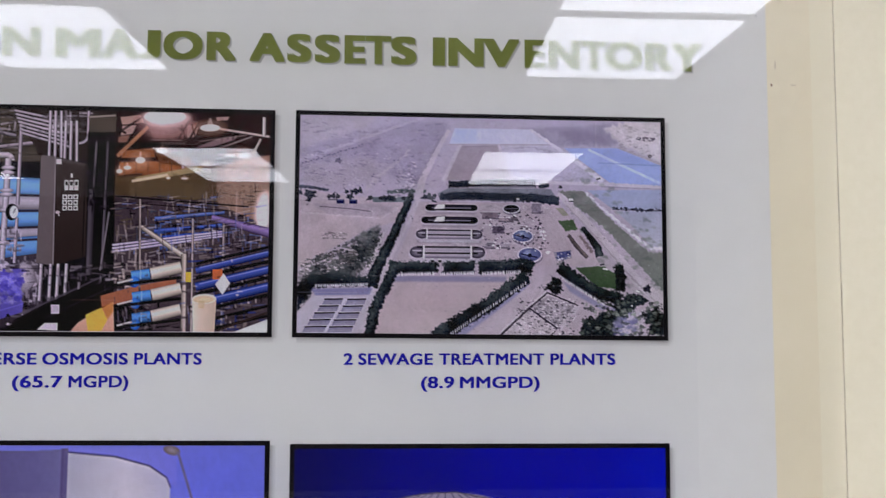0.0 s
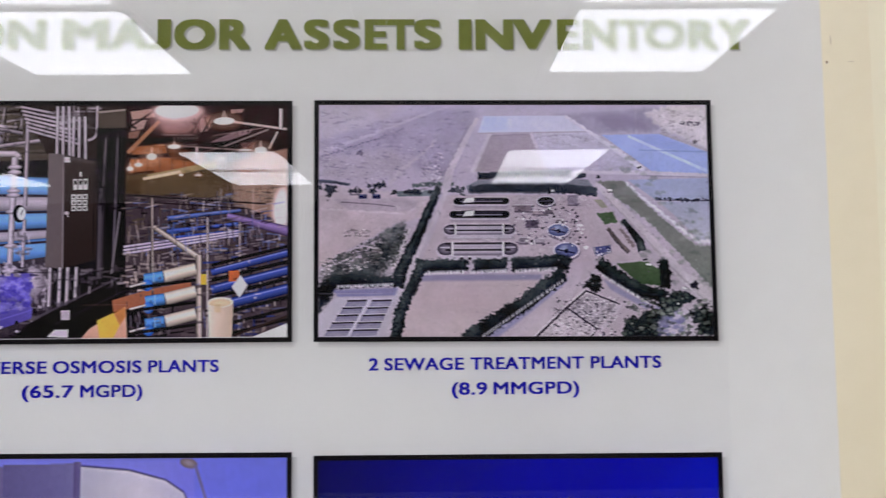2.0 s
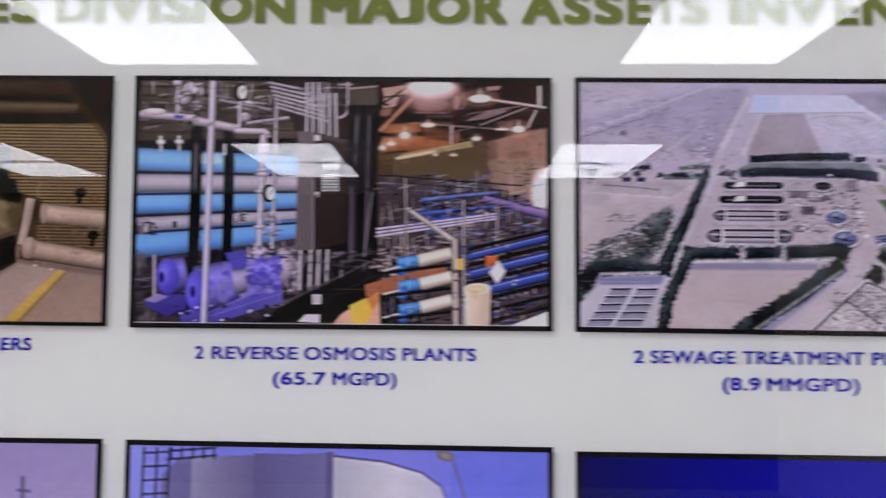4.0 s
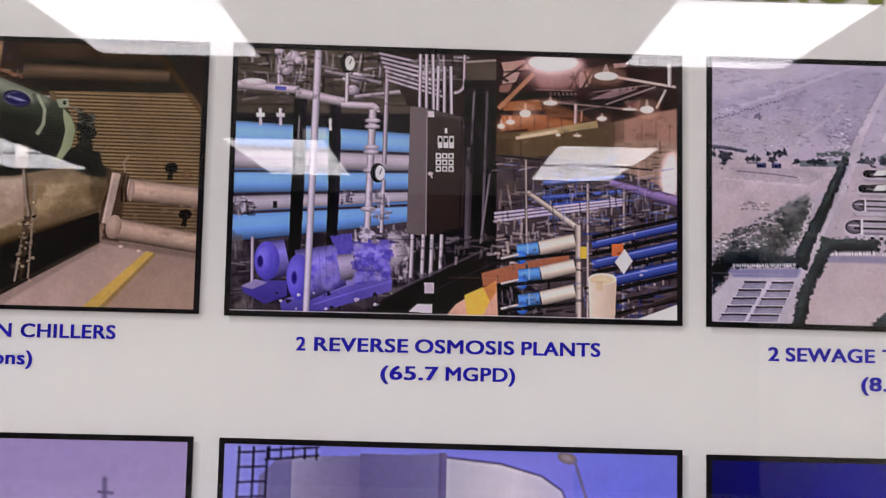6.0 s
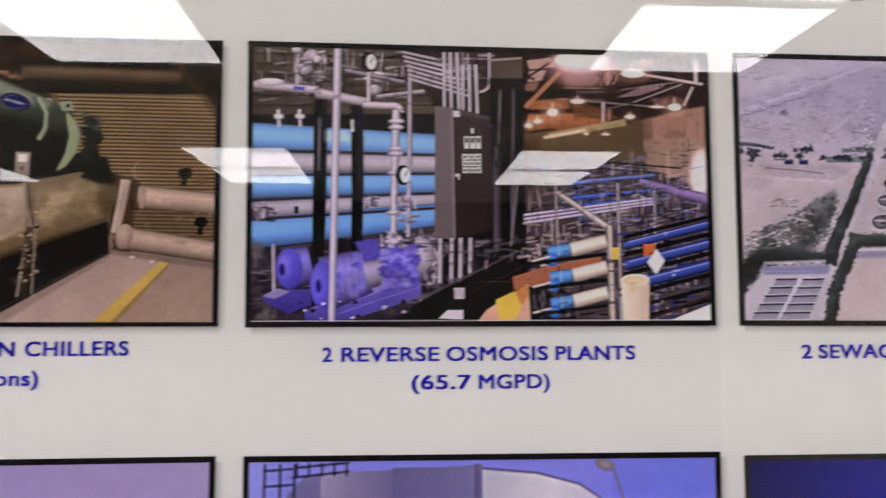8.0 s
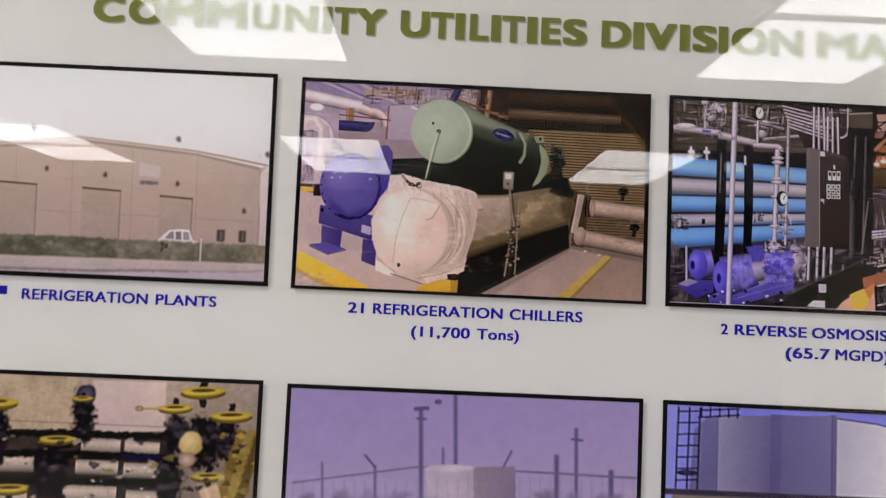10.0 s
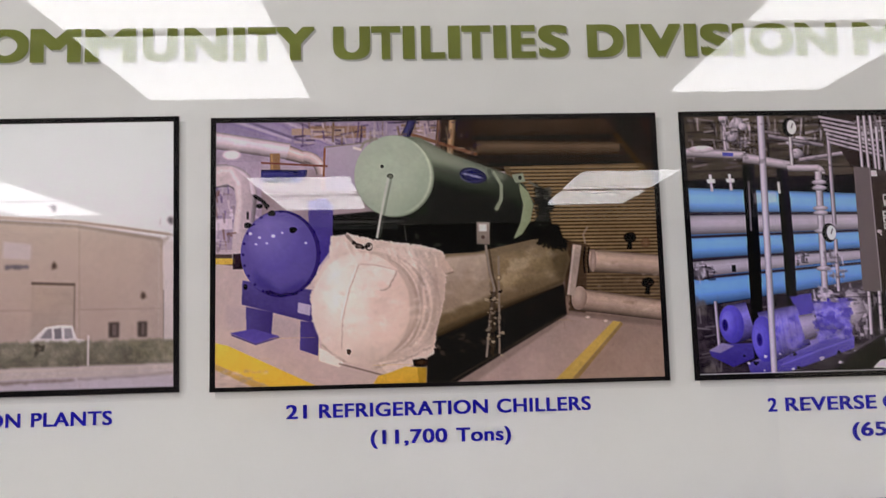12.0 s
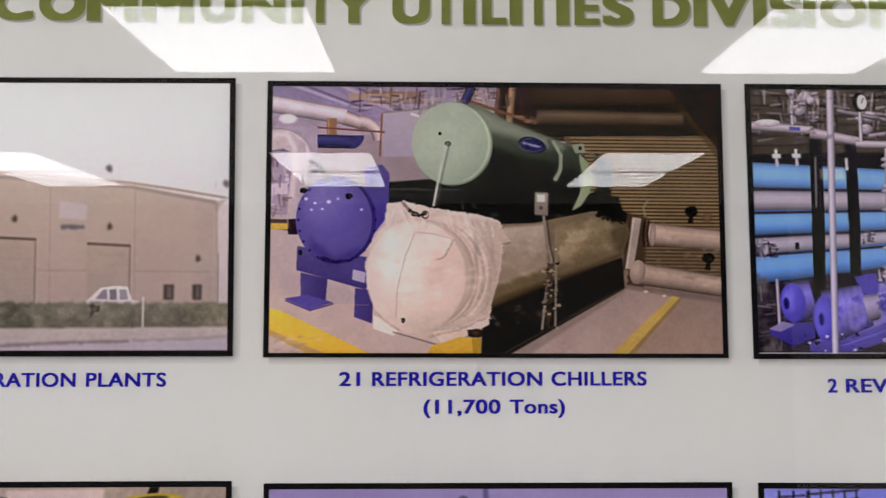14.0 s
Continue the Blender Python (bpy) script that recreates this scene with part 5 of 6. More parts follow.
    # switch box and conduits
    p.poly("9b9186", (904, 384), (948, 386), (946, 462), (902, 458), to="7c7268", grain=0.08, soft=1)
    p.rect("d9d1c6", 911, 392, 938, 416, soft=1)
    p.oval("6a5a52", "4a3c36", 924, 436, 6, 6)
    p.belt("8b8176", [(932, 462), (940, 540), (956, 610), (940, 700), (922, 840)], 9, 8, soft=1)
    p.belt("4b4137", [(942, 470), (952, 560), (966, 620)], 6, alpha=0.7, soft=1)
    p.belt("857a6b", [(974, 500), (972, 580), (970, 680), (966, 830)], 9, 7, soft=1)
    p.belt("4a4036", [(952, 620), (946, 720), (942, 836)], 22, 16, grain=0.4, alpha=0.85, soft=1, ragged=4)
    p.oval("b9a888", "6a5c48", 972, 574, 9, 9)
    p.scatter(("8a7e6e", "2a2521", "a8997f"), 46, 926, 620, 980, 836, 6, 0.7, 0, 0.3, 0.8)
    # yellow safety edges
    p.poly("e3be4c", (16, 764), (64, 776), (356, 918), (206, 918), (16, 834), to="d3ab3e", grain=0.07, soft=1)
    p.poly("b58d38", (16, 834), (206, 918), (150, 918), (16, 852), grain=0.1, alpha=0.7, soft=2)
    p.poly("d6b144", (560, 890), (600, 880), (650, 862), (720, 868), (716, 920), (540, 920), to="c79d38", grain=0.1, soft=1)
    p.poly("a8862f", (690, 866), (722, 868), (718, 920), (694, 920), alpha=0.8, soft=1)
    p.oval("4a3a2e", "201a16", 704, 850, 30, 14, rough=0.4, soft=1)
    p.scatter(("9a8a84", "cbbbb2"), 30, 24, 860, 190, 912, 12, 0.35, 0, 0.1, 0.4, 2)
    p.contrast(1.1, 0.6)
    p.cast(0.99, 0.953, 0.985)
    p.build("photo", 1, 0, "printed photograph of a green and white refrigeration chiller", 0.0024, 0.25)


def osmosis_photo():
    p = Picture((42, 18), (1512, 50), (1512, 935), (12, 903), 640)
    p.rect("332e35", 0, 0, 1560, 980, to="211d24", grain=0.2)
    # dim wall behind the skids
    p.poly("575044", (30, 20), (640, 20), (640, 290), (30, 260), to="4a443c", grain=0.2)
    p.rect("625b50", 300, 200, 620, 262, to="4a443c", grain=0.15, soft=2)
    p.rect("2a262b", 20, 238, 620, 292, grain=0.2, soft=1)
    for k in range(6):
        p.line("37322f", 30, 40 + k * 34, 620, 60 + k * 30, 6, alpha=0.8, soft=1)
    p.clutter(("8f878a", "3a3538", "6a6468", "b8b0b2", "24201f"), 150, 40, 30, 620, 200, 70, 8, 0.35)
    # stacked pressure vessels, blue and grey in turn
    for y0, y1, c, w0, w1 in ((308, 345, "7db0e8", 90, 78), (392, 404, "b6afb2", 66, 60), (468, 464, "74a8e6", 86, 70), (548, 520, "aea7ac", 58, 48), (622, 572, "6fa3e4", 100, 82)):
        p.pipe(c, 10, y0, 630, y1, w0, w1, 0.55, 1.08, 0.05)
    for a, b in ((352, 374), (434, 434), (512, 498), (576, 546)):
        p.line("3f3a42", 20, a, 625, b, 9, soft=1)
    p.line("2a262c", 20, 682, 620, 618, 20, soft=2)
    p.oval("8a8488", "3a363c", 58, 556, 40, 24, grain=0.3, rough=0.3)
    p.clutter(("1f1c20", "c4bec4", "6a646a"), 26, 30, 525, 100, 582, 34, 8, 0.4)
    p.clutter(("17151a", "b5afb5", "58525a"), 24, 385, 500, 420, 540, 26, 8, 0.5)
    p.rect("242028", 158, 535, 172, 558)
    for x in (115, 182):
        p.rect("d8d2d8", x - 13, 238, x + 15, 252)
        p.rect("b6b0b6", x - 4, 250, x + 6, 280)
        p.line("d8d2d8", x, 222, x, 240, 10)
    # black base frames and small piping low down
    p.poly("4a444a", (0, 680), (630, 600), (630, 920), (0, 920), to="3a353b", grain=0.35)
    p.scatter(("5c565c", "2a262c", "6e6a64", "221f24"), 60, 20, 660, 620, 890, 30, 0.6, 0, 0.3, 0.6, 3)
    p.clutter(("5a545a", "7a747a", "2c282e", "8f898d", "17151a"), 90, 20, 680, 620, 890, 60, 8, 0.4, 0.6)
    p.clutter(("c6c0c4", "8a8488"), 40, 400, 620, 620, 800, 40, 10, 0.5)
    p.pipe("a09aa0", 90, 655, 88, 850, 12)
    # overhead pipework
    p.pipe("b3abad", 40, 142, 245, 160, 30, 28, 0.45, 1.2)
    p.pipe("b3abae", 235, 168, 400, 200, 36, 30, 0.45, 1.2)
    p.pipe("bcb4b6", 385, 208, 490, 212, 26, 24, 0.45, 1.2)
    p.elbow("bcb4b6", 484, 232, 20, 26, -90, 0)
    p.oval("e6dedc", "9a9294", 92, 134, 44, 13, 0, -0.4)
    p.line("5a5eb0", 165, 153, 202, 156, 12)
    p.pipe("bdb5b6", 180, 20, 180, 140, 16)
    for cx, cy, r in ((226, 48, 24), (200, 92, 24), (246, 60, 16), (440, 118, 24), (425, 160, 22), (404, 122, 14), (180, 30, 18)):
        p.oval("d2cacd", "57525a", cx, cy, r, r * 0.8, -0.3, -0.4, grain=0.2, rough=0.25)
    p.clutter(("c8c0c4", "4a464c", "8f888c"), 44, 170, 30, 270, 130, 36, 9, 0.5)
    p.pipe("857e82", 330, 95, 520, 135, 16)
    p.pipe("9a9296", 430, 182, 615, 160, 16)
    p.pipe("c0b8ba", 407, 90, 404, 200, 13)
    p.pipe("c2babd", 492, 225, 472, 650, 26, 22, 0.45, 1.2)
    for y in (262, 282, 352, 368, 430, 560, 640):
        p.oval("d2cacd", "6f696d", 491 - (y - 262) * 0.05, y, 26, 9, 0, -0.3, grain=0.1)
    p.pipe("a39ca0", 541, 76, 530, 410, 15)
    p.pipe("aea6aa", 528, 460, 520, 640, 13)
    p.clutter(("c4bcc0", "6a6468", "8f888c"), 30, 486, 500, 545, 600, 34, 9, 0.5)
    # gauges
    for cx, cy, r in ((411, 68, 33), (512, 438, 33)):
        p.oval("1f1c20", "121014", cx - 4, cy, r * 0.74, r)
        p.oval("eee8ea", "d8d1d5", cx + 4, cy, r * 0.5, r * 0.76)
        p.line("2a262a", cx + 2, cy + 4, cx + 10, cy - 14, 3)
    # steel posts
    p.poly("18161b", (228, 190), (272, 190), (262, 500), (240, 860), (202, 860), (218, 500), side="2d2a31", grain=0.08)
    p.poly("18161b", (346, 210), (386, 212), (382, 480), (370, 690), (334, 690), (342, 480), side="322f37", grain=0.08)
    p.line("938d92", 246, 250, 238, 420, 5, alpha=0.8)
    p.rect("cfc7c9", 345, 255, 354, 296)
    p.rect("f0ecee", 258, 290, 338, 326, alpha=0.35, soft=2)
    # blue pumps on their bases: motor, coupling, casing
    p.units((54, 46), (1513, 74), (1508, 948), (24, 916))
    p.scatter(("c4bcc0", "8a8488", "5a545a"), 40, 540, 650, 620, 760, 15, 0.8, 0, 0.3, 0.8, 1)
    p.oval("c0b8bc", "6f696e", 572, 715, 34, 56, -0.3, -0.3, grain=0.3, rough=0.4, soft=1)
    p.poly("5a53aa", (360, 668), (430, 660), (440, 730), (370, 740), grain=0.25, soft=1, ragged=5)
    p.poly("504996", (64, 838), (110, 815), (214, 818), (214, 868), (140, 894), (70, 856), to="403988", grain=0.15, soft=1)
    p.poly("9a92ae", (62, 836), (110, 812), (150, 824), (100, 846), grain=0.15, alpha=0.8, soft=1)
    p.pipe("7a73b8", 150, 752, 216, 738, 128, 118, 0.4, 1.25, 0.15)
    p.oval("6a62cc", "4c45a6", 148, 752, 42, 64, -0.3, -0.4, grain=0.12, soft=1)
    p.oval("7f78d6", "5048b4", 140, 752, 26, 46, -0.3, -0.4, grain=0.1, soft=1)
    p.oval("2a2460", "3c3488", 126, 754, 10, 20, soft=1)
    p.poly("6d66b4", (190, 884), (300, 852), (440, 812), (548, 792), (562, 812), (558, 850), (420, 892), (330, 918), (196, 918), to="504996", grain=0.14, soft=1)
    p.poly("8f87b4", (204, 878), (330, 838), (470, 800), (500, 808), (300, 872), alpha=0.75, soft=2)
    p.belt("7a73d0", [(300, 896), (440, 852), (558, 818)], 5, alpha=0.7, soft=1)
    p.pipe("837cc2", 262, 800, 392, 764, 172, 140, 0.4, 1.3, 0.14)
    p.poly("8d83b4", (330, 760), (376, 740), (388, 800), (350, 850), (326, 840), alpha=0.5, soft=5)
    p.scatter(("8a82cc", "463ea6", "6a62c0"), 40, 280, 720, 380, 860, 14, 0.7, -20, 0.2, 0.35, 2)
    for k in range(9):
        p.belt(("7c75cc", "443ca4")[k % 2], [(286 + k * 11, 722 - k * 3), (292 + k * 11, 872 - k * 7)], 4, alpha=0.25, soft=1)
    p.oval("6c65c8", "4a43a6", 252, 806, 40, 76, -0.3, -0.3, grain=0.1, soft=1)
    p.oval("756ed2", "5a52c0", 242, 806, 28, 56, -0.3, -0.3, grain=0.1, soft=1)
    p.oval("2c2668", "453d98", 238, 808, 10, 22, soft=1)
    p.pipe("a8a0b2", 386, 774, 438, 764, 84, 76, 0.55, 1.15, 0.12)
    p.pipe("7b74c0", 440, 752, 548, 736, 136, 118, 0.4, 1.3, 0.25)
    p.scatter(("8c85cc", "554db0", "a59ed0", "4d45a8", "6a62c0"), 110, 436, 690, 552, 816, 14, 0.8, -16, 0.2, 0.6, 1)
    p.belt("b5adb2", [(474, 640), (470, 690)], 22, soft=1)
    p.scatter(("c8c0c4", "7a747a"), 14, 440, 650, 510, 690, 10, 0.6, 0, 0.3, 0.8, 1)
    p.scatter(("d6d0d8", "1c181e"), 18, 180, 856, 570, 916, 6, 0.8)
    p.units((42, 18), (1512, 50), (1512, 935), (12, 903))
    # white foreground post
    p.pipe("c4bfc8", 310, 20, 268, 910, 25, 22, 0.6, 1.12, 0.03)
    # conduits and control cabinet
    p.poly("39322f", (515, 25), (905, 25), (905, 250), (610, 215), grain=0.2)
    for k in range(7):
        p.line("a9a1a5", 512 + k * 5, 34 + k * 15, 640 + k * 16, 62 + k * 20, 8)
        p.line("5a5456", 512 + k * 5, 40 + k * 15, 640 + k * 16, 68 + k * 20, 3, alpha=0.7)
    p.clutter(("a9a1a5", "5a5456", "c4bcc0"), 40, 640, 36, 800, 130, 80, 8, 0.2)
    for k in range(6):
        x = 652 + k * 20
        p.pipe("bab2b6", x, 36 + (k > 2) * 40, x - 4 + (k % 3) * 3, 226 + k * 3, 12, 11, 0.45, 1.25)
    p.pipe("a8a0a4", 800, 36, 798, 130, 12)
    p.elbow("a8a0a4", 762, 128, 37, 12, 0, 90)
    p.poly("746c6a", (618, 212), (674, 218), (669, 652), (604, 640), to="6a6260", grain=0.05)
    p.poly("4a423f", (673, 218), (802, 250), (794, 618), (668, 652), to="37302e", grain=0.06)
    p.poly("625a58", (673, 218), (802, 250), (802, 262), (673, 236), alpha=0.6, soft=1)
    p.line("989090", 673, 220, 669, 650, 4, alpha=0.9)
    p.line("241f1e", 790, 250, 782, 620, 5, alpha=0.7)
    p.rect("d8d2ce", 676, 228, 697, 249)
    p.rect("dcd6d0", 732, 286, 741, 303)
    for k in range(3):
        p.rect("d2ccc8", 709 + k * 19, 312, 725 + k * 19, 353)
        p.rect("2a2626", 712 + k * 19, 318, 722 + k * 19, 333)
        for r in range(3):
            p.rect("cec8c4", 702 + k * 21, 370 + r * 22, 720 + k * 21, 389 + r * 22)
            p.oval("2a2626", "4a4646", 711 + k * 21, 380 + r * 22, 5, 5)
    p.oval("d8d0cc", "8a8280", 684, 440, 10, 7)
    p.line("b8b0ac", 684, 436, 690, 455, 5)
    for x in (618, 655, 684, 716):
        p.pipe("b8b1b6", x + 6, 645, x, 792, 13, 13, 0.45, 1.25)
    p.clutter(("a49da1", "57525a", "868086", "2a262c"), 60, 560, 660, 810, 800, 44, 9, 0.45, 0.65)
    p.poly("1d1a1f", (540, 856), (880, 686), (910, 700), (910, 790), (640, 915), (470, 915), grain=0.3, soft=4)
    p.line("5a545c", 560, 838, 880, 690, 8, alpha=0.8, soft=1)
    p.line("48434a", 640, 860, 900, 740, 5, alpha=0.6, soft=1)
    p.rect("b3adb3", 664, 808, 696, 844)
    p.poly("c8c2cc", (612, 906), (640, 880), (690, 880), (690, 912), grain=0.05)
    # dark pipes between the two halls
    p.rect("1d191b", 796, 120, 908, 690, grain=0.2)
    p.rect("575046", 802, 56, 908, 122, grain=0.15, soft=1)
    p.line("938b7e", 798, 62, 908, 54, 8)
    p.pipe("3a3538", 800, 162, 908, 148, 40)
    p.pipe("6a656c", 816, 350, 808, 690, 28, 24, 0.4, 1.3)
    p.pipe("8a848a", 832, 160, 822, 340, 10)
    p.pipe("7a747c", 876, 160, 858, 670, 12)
    p.clutter(("121014", "443f44", "66616a", "2a262c"), 90, 798, 270, 906, 440, 34, 9, 0.6)
    p.pipe("9a9498", 884, 440, 852, 675, 8)
    p.clutter(("17141a", "5c565c", "a09a9e"), 40, 740, 640, 906, 740, 50, 8, 0.3)
    p.poly("141114", (800, 125), (908, 125), (908, 690), (800, 690), alpha=0.3, soft=4)
    # far hall: dark warm roof with trusses, a pale duct and glowing lamps
    p.poly("33272a", (905, 30), (1520, 40), (1520, 230), (905, 330), to="3a2b28", grain=0.25)
    p.poly("a98c7c", (921, 62), (1000, 52), (1016, 84), (930, 92), grain=0.2, soft=1)
    p.poly("a88f84", (930, 96), (985, 94), (970, 128), (924, 136), grain=0.2, soft=1)
    p.poly("8d6a5c", (915, 140), (960, 132), (945, 170), (915, 180), grain=0.2, soft=1)
    p.poly("96706a", (1020, 80), (1240, 80), (1210, 140), (1150, 152), (1050, 150), alpha=0.7, grain=0.25, soft=5)
    p.poly("a58a80", (1182, 92), (1228, 98), (1216, 140), (1184, 146), grain=0.15, soft=1)
    p.poly("a58a80", (1296, 62), (1350, 60), (1340, 74), (1300, 78), grain=0.15, soft=1)
    p.poly("9c6540", (918, 196), (1050, 186), (1060, 222), (930, 226), grain=0.25, soft=2)
    p.poly("a86b42", (920, 242), (1060, 238), (1190, 262), (1160, 290), (920, 300), to="8c5a3c", grain=0.2, soft=2)
    p.poly("70482f", (1060, 210), (1200, 215), (1220, 260), (1080, 250), grain=0.25, alpha=0.8, soft=3)
    p.line("241a1b", 905, 172, 1160, 172, 18, alpha=0.9, soft=1)
    p.line("241a1b", 905, 232, 1000, 228, 9, alpha=0.8, soft=1)
    p.line("241a1b", 920, 298, 1010, 290, 8, alpha=0.7, soft=1)
    for k in range(7):
        p.line("b3a09a", 1085 + k * 14, 162, 1089 + k * 14, 172, 5, alpha=0.6, soft=1)
    p.poly("2b2124", (1100, 185), (1300, 180), (1500, 170), (1500, 215), (1380, 232), (1250, 262), (1130, 210), grain=0.25, alpha=0.9, soft=2)
    p.poly("a08688", (1216, 186), (1300, 150), (1380, 138), (1370, 152), (1290, 180), grain=0.3, alpha=0.8, soft=1)
    p.poly("84605a", (1335, 190), (1390, 186), (1384, 214), (1340, 212), grain=0.3, alpha=0.7, soft=2)
    p.line("b98560", 912, 218, 1030, 100, 15, alpha=0.9, soft=1)
    p.line("241a1b", 905, 130, 1008, 62, 8, alpha=0.8, soft=1)
    p.line("241a1b", 905, 106, 945, 126, 9, alpha=0.8, soft=1)
    for k in range(6):
        p.line("231a1b", 1150 + k * 42, 150, 1190 + k * 44, 76, 8, alpha=0.8, soft=1)
        p.line("2c2122", 1160 + k * 40, 88, 1176 + k * 42, 150, 6, alpha=0.7, soft=1)
    # walls under the roof
    p.poly("5f5039", (905, 300), (1180, 292), (1300, 262), (1330, 420), (905, 400), to="675941", grain=0.2, soft=3)
    p.poly("55432f", (905, 320), (960, 318), (960, 400), (905, 400), grain=0.25, alpha=0.8, soft=3)
    p.poly("997866", (1300, 262), (1400, 235), (1520, 212), (1520, 500), (1310, 430), to="a58470", grain=0.12, soft=3)
    p.poly("5f4c3e", (1260, 268), (1330, 252), (1335, 400), (1270, 400), grain=0.2, alpha=0.6, soft=6)
    p.poly("74594c", (1370, 300), (1450, 296), (1440, 330), (1380, 332), grain=0.2, alpha=0.5, soft=5)
    for k in range(7):
        p.line("46382e", 940 + k * 46, 240, 941 + k * 46, 385, 3, alpha=0.7, soft=1)
    for x in (1330, 1392, 1440, 1486):
        p.line("6e5648", x, 262, x, 400, 4, alpha=0.5, soft=1)
    p.line("a39468", 985, 312, 1245, 268, 20, 24, alpha=0.95, soft=1)
    p.line("cfc5a4", 970, 318, 1110, 293, 11, alpha=0.9, soft=1)
    p.pipe("b39c98", 1172, 200, 1170, 268, 13)
    p.pipe("96705c", 1192, 225, 1190, 262, 10)
    p.line("c0b2a8", 1311, 109, 1508, 141, 9, soft=1)
    p.line("a89a94", 1440, 140, 1271, 202, 5, alpha=0.9, soft=1)
    p.line("a8948c", 1420, 134, 1230, 160, 4, alpha=0.7, soft=1)
    p.line("a39088", 1110, 196, 1400, 222, 5, alpha=0.8, soft=1)
    p.line("8f7e76", 1172, 226, 1250, 208, 4, alpha=0.8, soft=1)
    p.pipe("b3a89e", 1474, 150, 1442, 214, 10)
    p.pipe("c4b9b4", 1486, 62, 1486, 140, 15)
    p.oval("e6c8c0", "a87a70", 1098, 84, 118, 70, alpha=0.5, soft=10)
    p.oval("ffffff", "e6c8bc", 1098, 66, 100, 38, alpha=0.6, soft=6)
    p.oval("ffffff", "ffeee2", 1096, 60, 82, 28, grain=0.0, soft=2)
    for cx, cy, rx, ry, glow in ((1273, 105, 40, 17, 1.5), (1086, 198, 24, 10, 1.3), (1002, 234, 19, 15, 2.0), (1259, 250, 17, 9, 1.4), (1410, 218, 23, 15, 1.8), (952, 264, 15, 9, 1.6), (921, 278, 12, 10, 1.6), (1352, 217, 24, 5, 1.2), (1176, 308, 13, 5, 1.3), (1112, 306, 8, 5, 1.4)):
        p.oval("ffe6c8", "b07a58", cx, cy, rx * glow * 1.2, ry * glow * 1.4, alpha=0.35, soft=4, grain=0.0)
        p.line("d8c4b4", cx, cy - ry * 2.4, cx, cy - ry * 0.5, 4, rx * 0.7, alpha=0.6, soft=1)
        p.oval("ffffff", "ffeed6", cx, cy, rx, ry * 0.85, grain=0.0, soft=1)
    # far hall: racks seen through a thicket of thin rods
    p.poly("4d4448", (905, 372), (1300, 402), (1520, 520), (1520, 940), (1100, 940), (905, 770), grain=0.25, soft=1)
    p.clutter(("8c8278", "3a343a", "b0a498", "4c525c", "6a7cae", "221d22", "5a5040"), 330, 908, 380, 1500, 600, 60, 7, 0.45)
    p.poly("98836f", (1300, 330), (1430, 320), (1520, 332), (1520, 470), (1310, 430), grain=0.1, alpha=0.75, soft=3)
    p.clutter(("5a4e46", "3a322e"), 24, 1300, 340, 1480, 430, 60, 4, 0.5)
    p.line("2c2828", 910, 378, 1430, 424, 6)
    p.line("2c2828", 910, 400, 1360, 440, 4, alpha=0.8)
    p.oval("ffffff", "d8c0b2", 1496, 450, 44, 92, grain=0.0, soft=6)
    for y, c in ((470, "5a70aa"), (520, "4a60a8"), (548, "3f54a0")):
        p.pipe(c, 1060, y, 1335, y - 24, 20, 14)
    p.clutter(("46609e", "7486b8", "c2b6a8", "241f26", "8a8088"), 130, 1070, 480, 1345, 610, 40, 8, 0.5)
    p.pipe("8a76a8", 1285, 466, 1520, 532, 24, 40, 0.45, 1.2)
    for k in range(3):
        p.pipe("b8b0cc", 898, 574 + k * 13, 1330, 524 + k * 9, 11, 9, 0.5, 1.2)
    p.clutter(("2a252a", "9a9088", "c8bcae", "6a6068"), 120, 908, 600, 1180, 760, 60, 10, 0.35)
    p.pipe("b8ae9e", 1008, 500, 1182, 625, 18, 22)
    p.pipe("b0a698", 1178, 612, 1180, 935, 22)
    p.pipe("9a9288", 1003, 390, 1006, 690, 9)
    p.pipe("9c948e", 1212, 470, 1212, 930, 10)
    p.pipe("8a827e", 1334, 490, 1330, 935, 12)
    # the depth of the far racks: fine rods and worn steel
    for k in range(300):
        x, y = p.rng.uniform(905, 1500), p.rng.uniform(400, 900)
        d, w = p.rng.uniform(14, 60), p.rng.uniform(2, 5)
        tilt = p.rng.choice((-0.1, -0.2, -0.22, 1.5))
        c = p.rng.choice(("1d191d", "a59fac", "c4bbb6", "5a6cb0", "6d6058", "b0a7a4", "2c262b"))
        p.belt(c, [(x, y), (x + d * math.cos(tilt), y + d * math.sin(tilt))], w, alpha=0.6, soft=1)
    p.scatter(("2a2422", "7c6c60", "a89888", "15110f"), 160, 908, 90, 1500, 400, 9, 0.4, 0, 0.4, 0.25, 2)
    p.scatter(("1c191d", "6d676b", "9a9498", "3b3639"), 120, 40, 40, 620, 240, 8, 0.5, 0, 0.4, 0.3, 1)
    # cream vessels, nearest row
    p.clutter(("17141a", "3a343a", "5a5054"), 70, 906, 690, 1170, 920, 70, 12, 0.4)
    p.poly("a2684c", (855, 775), (1000, 735), (1010, 790), (860, 820), grain=0.12, soft=1)
    p.poly("9c6248", (1010, 735), (1150, 712), (1150, 742), (1010, 766), grain=0.12, soft=1)
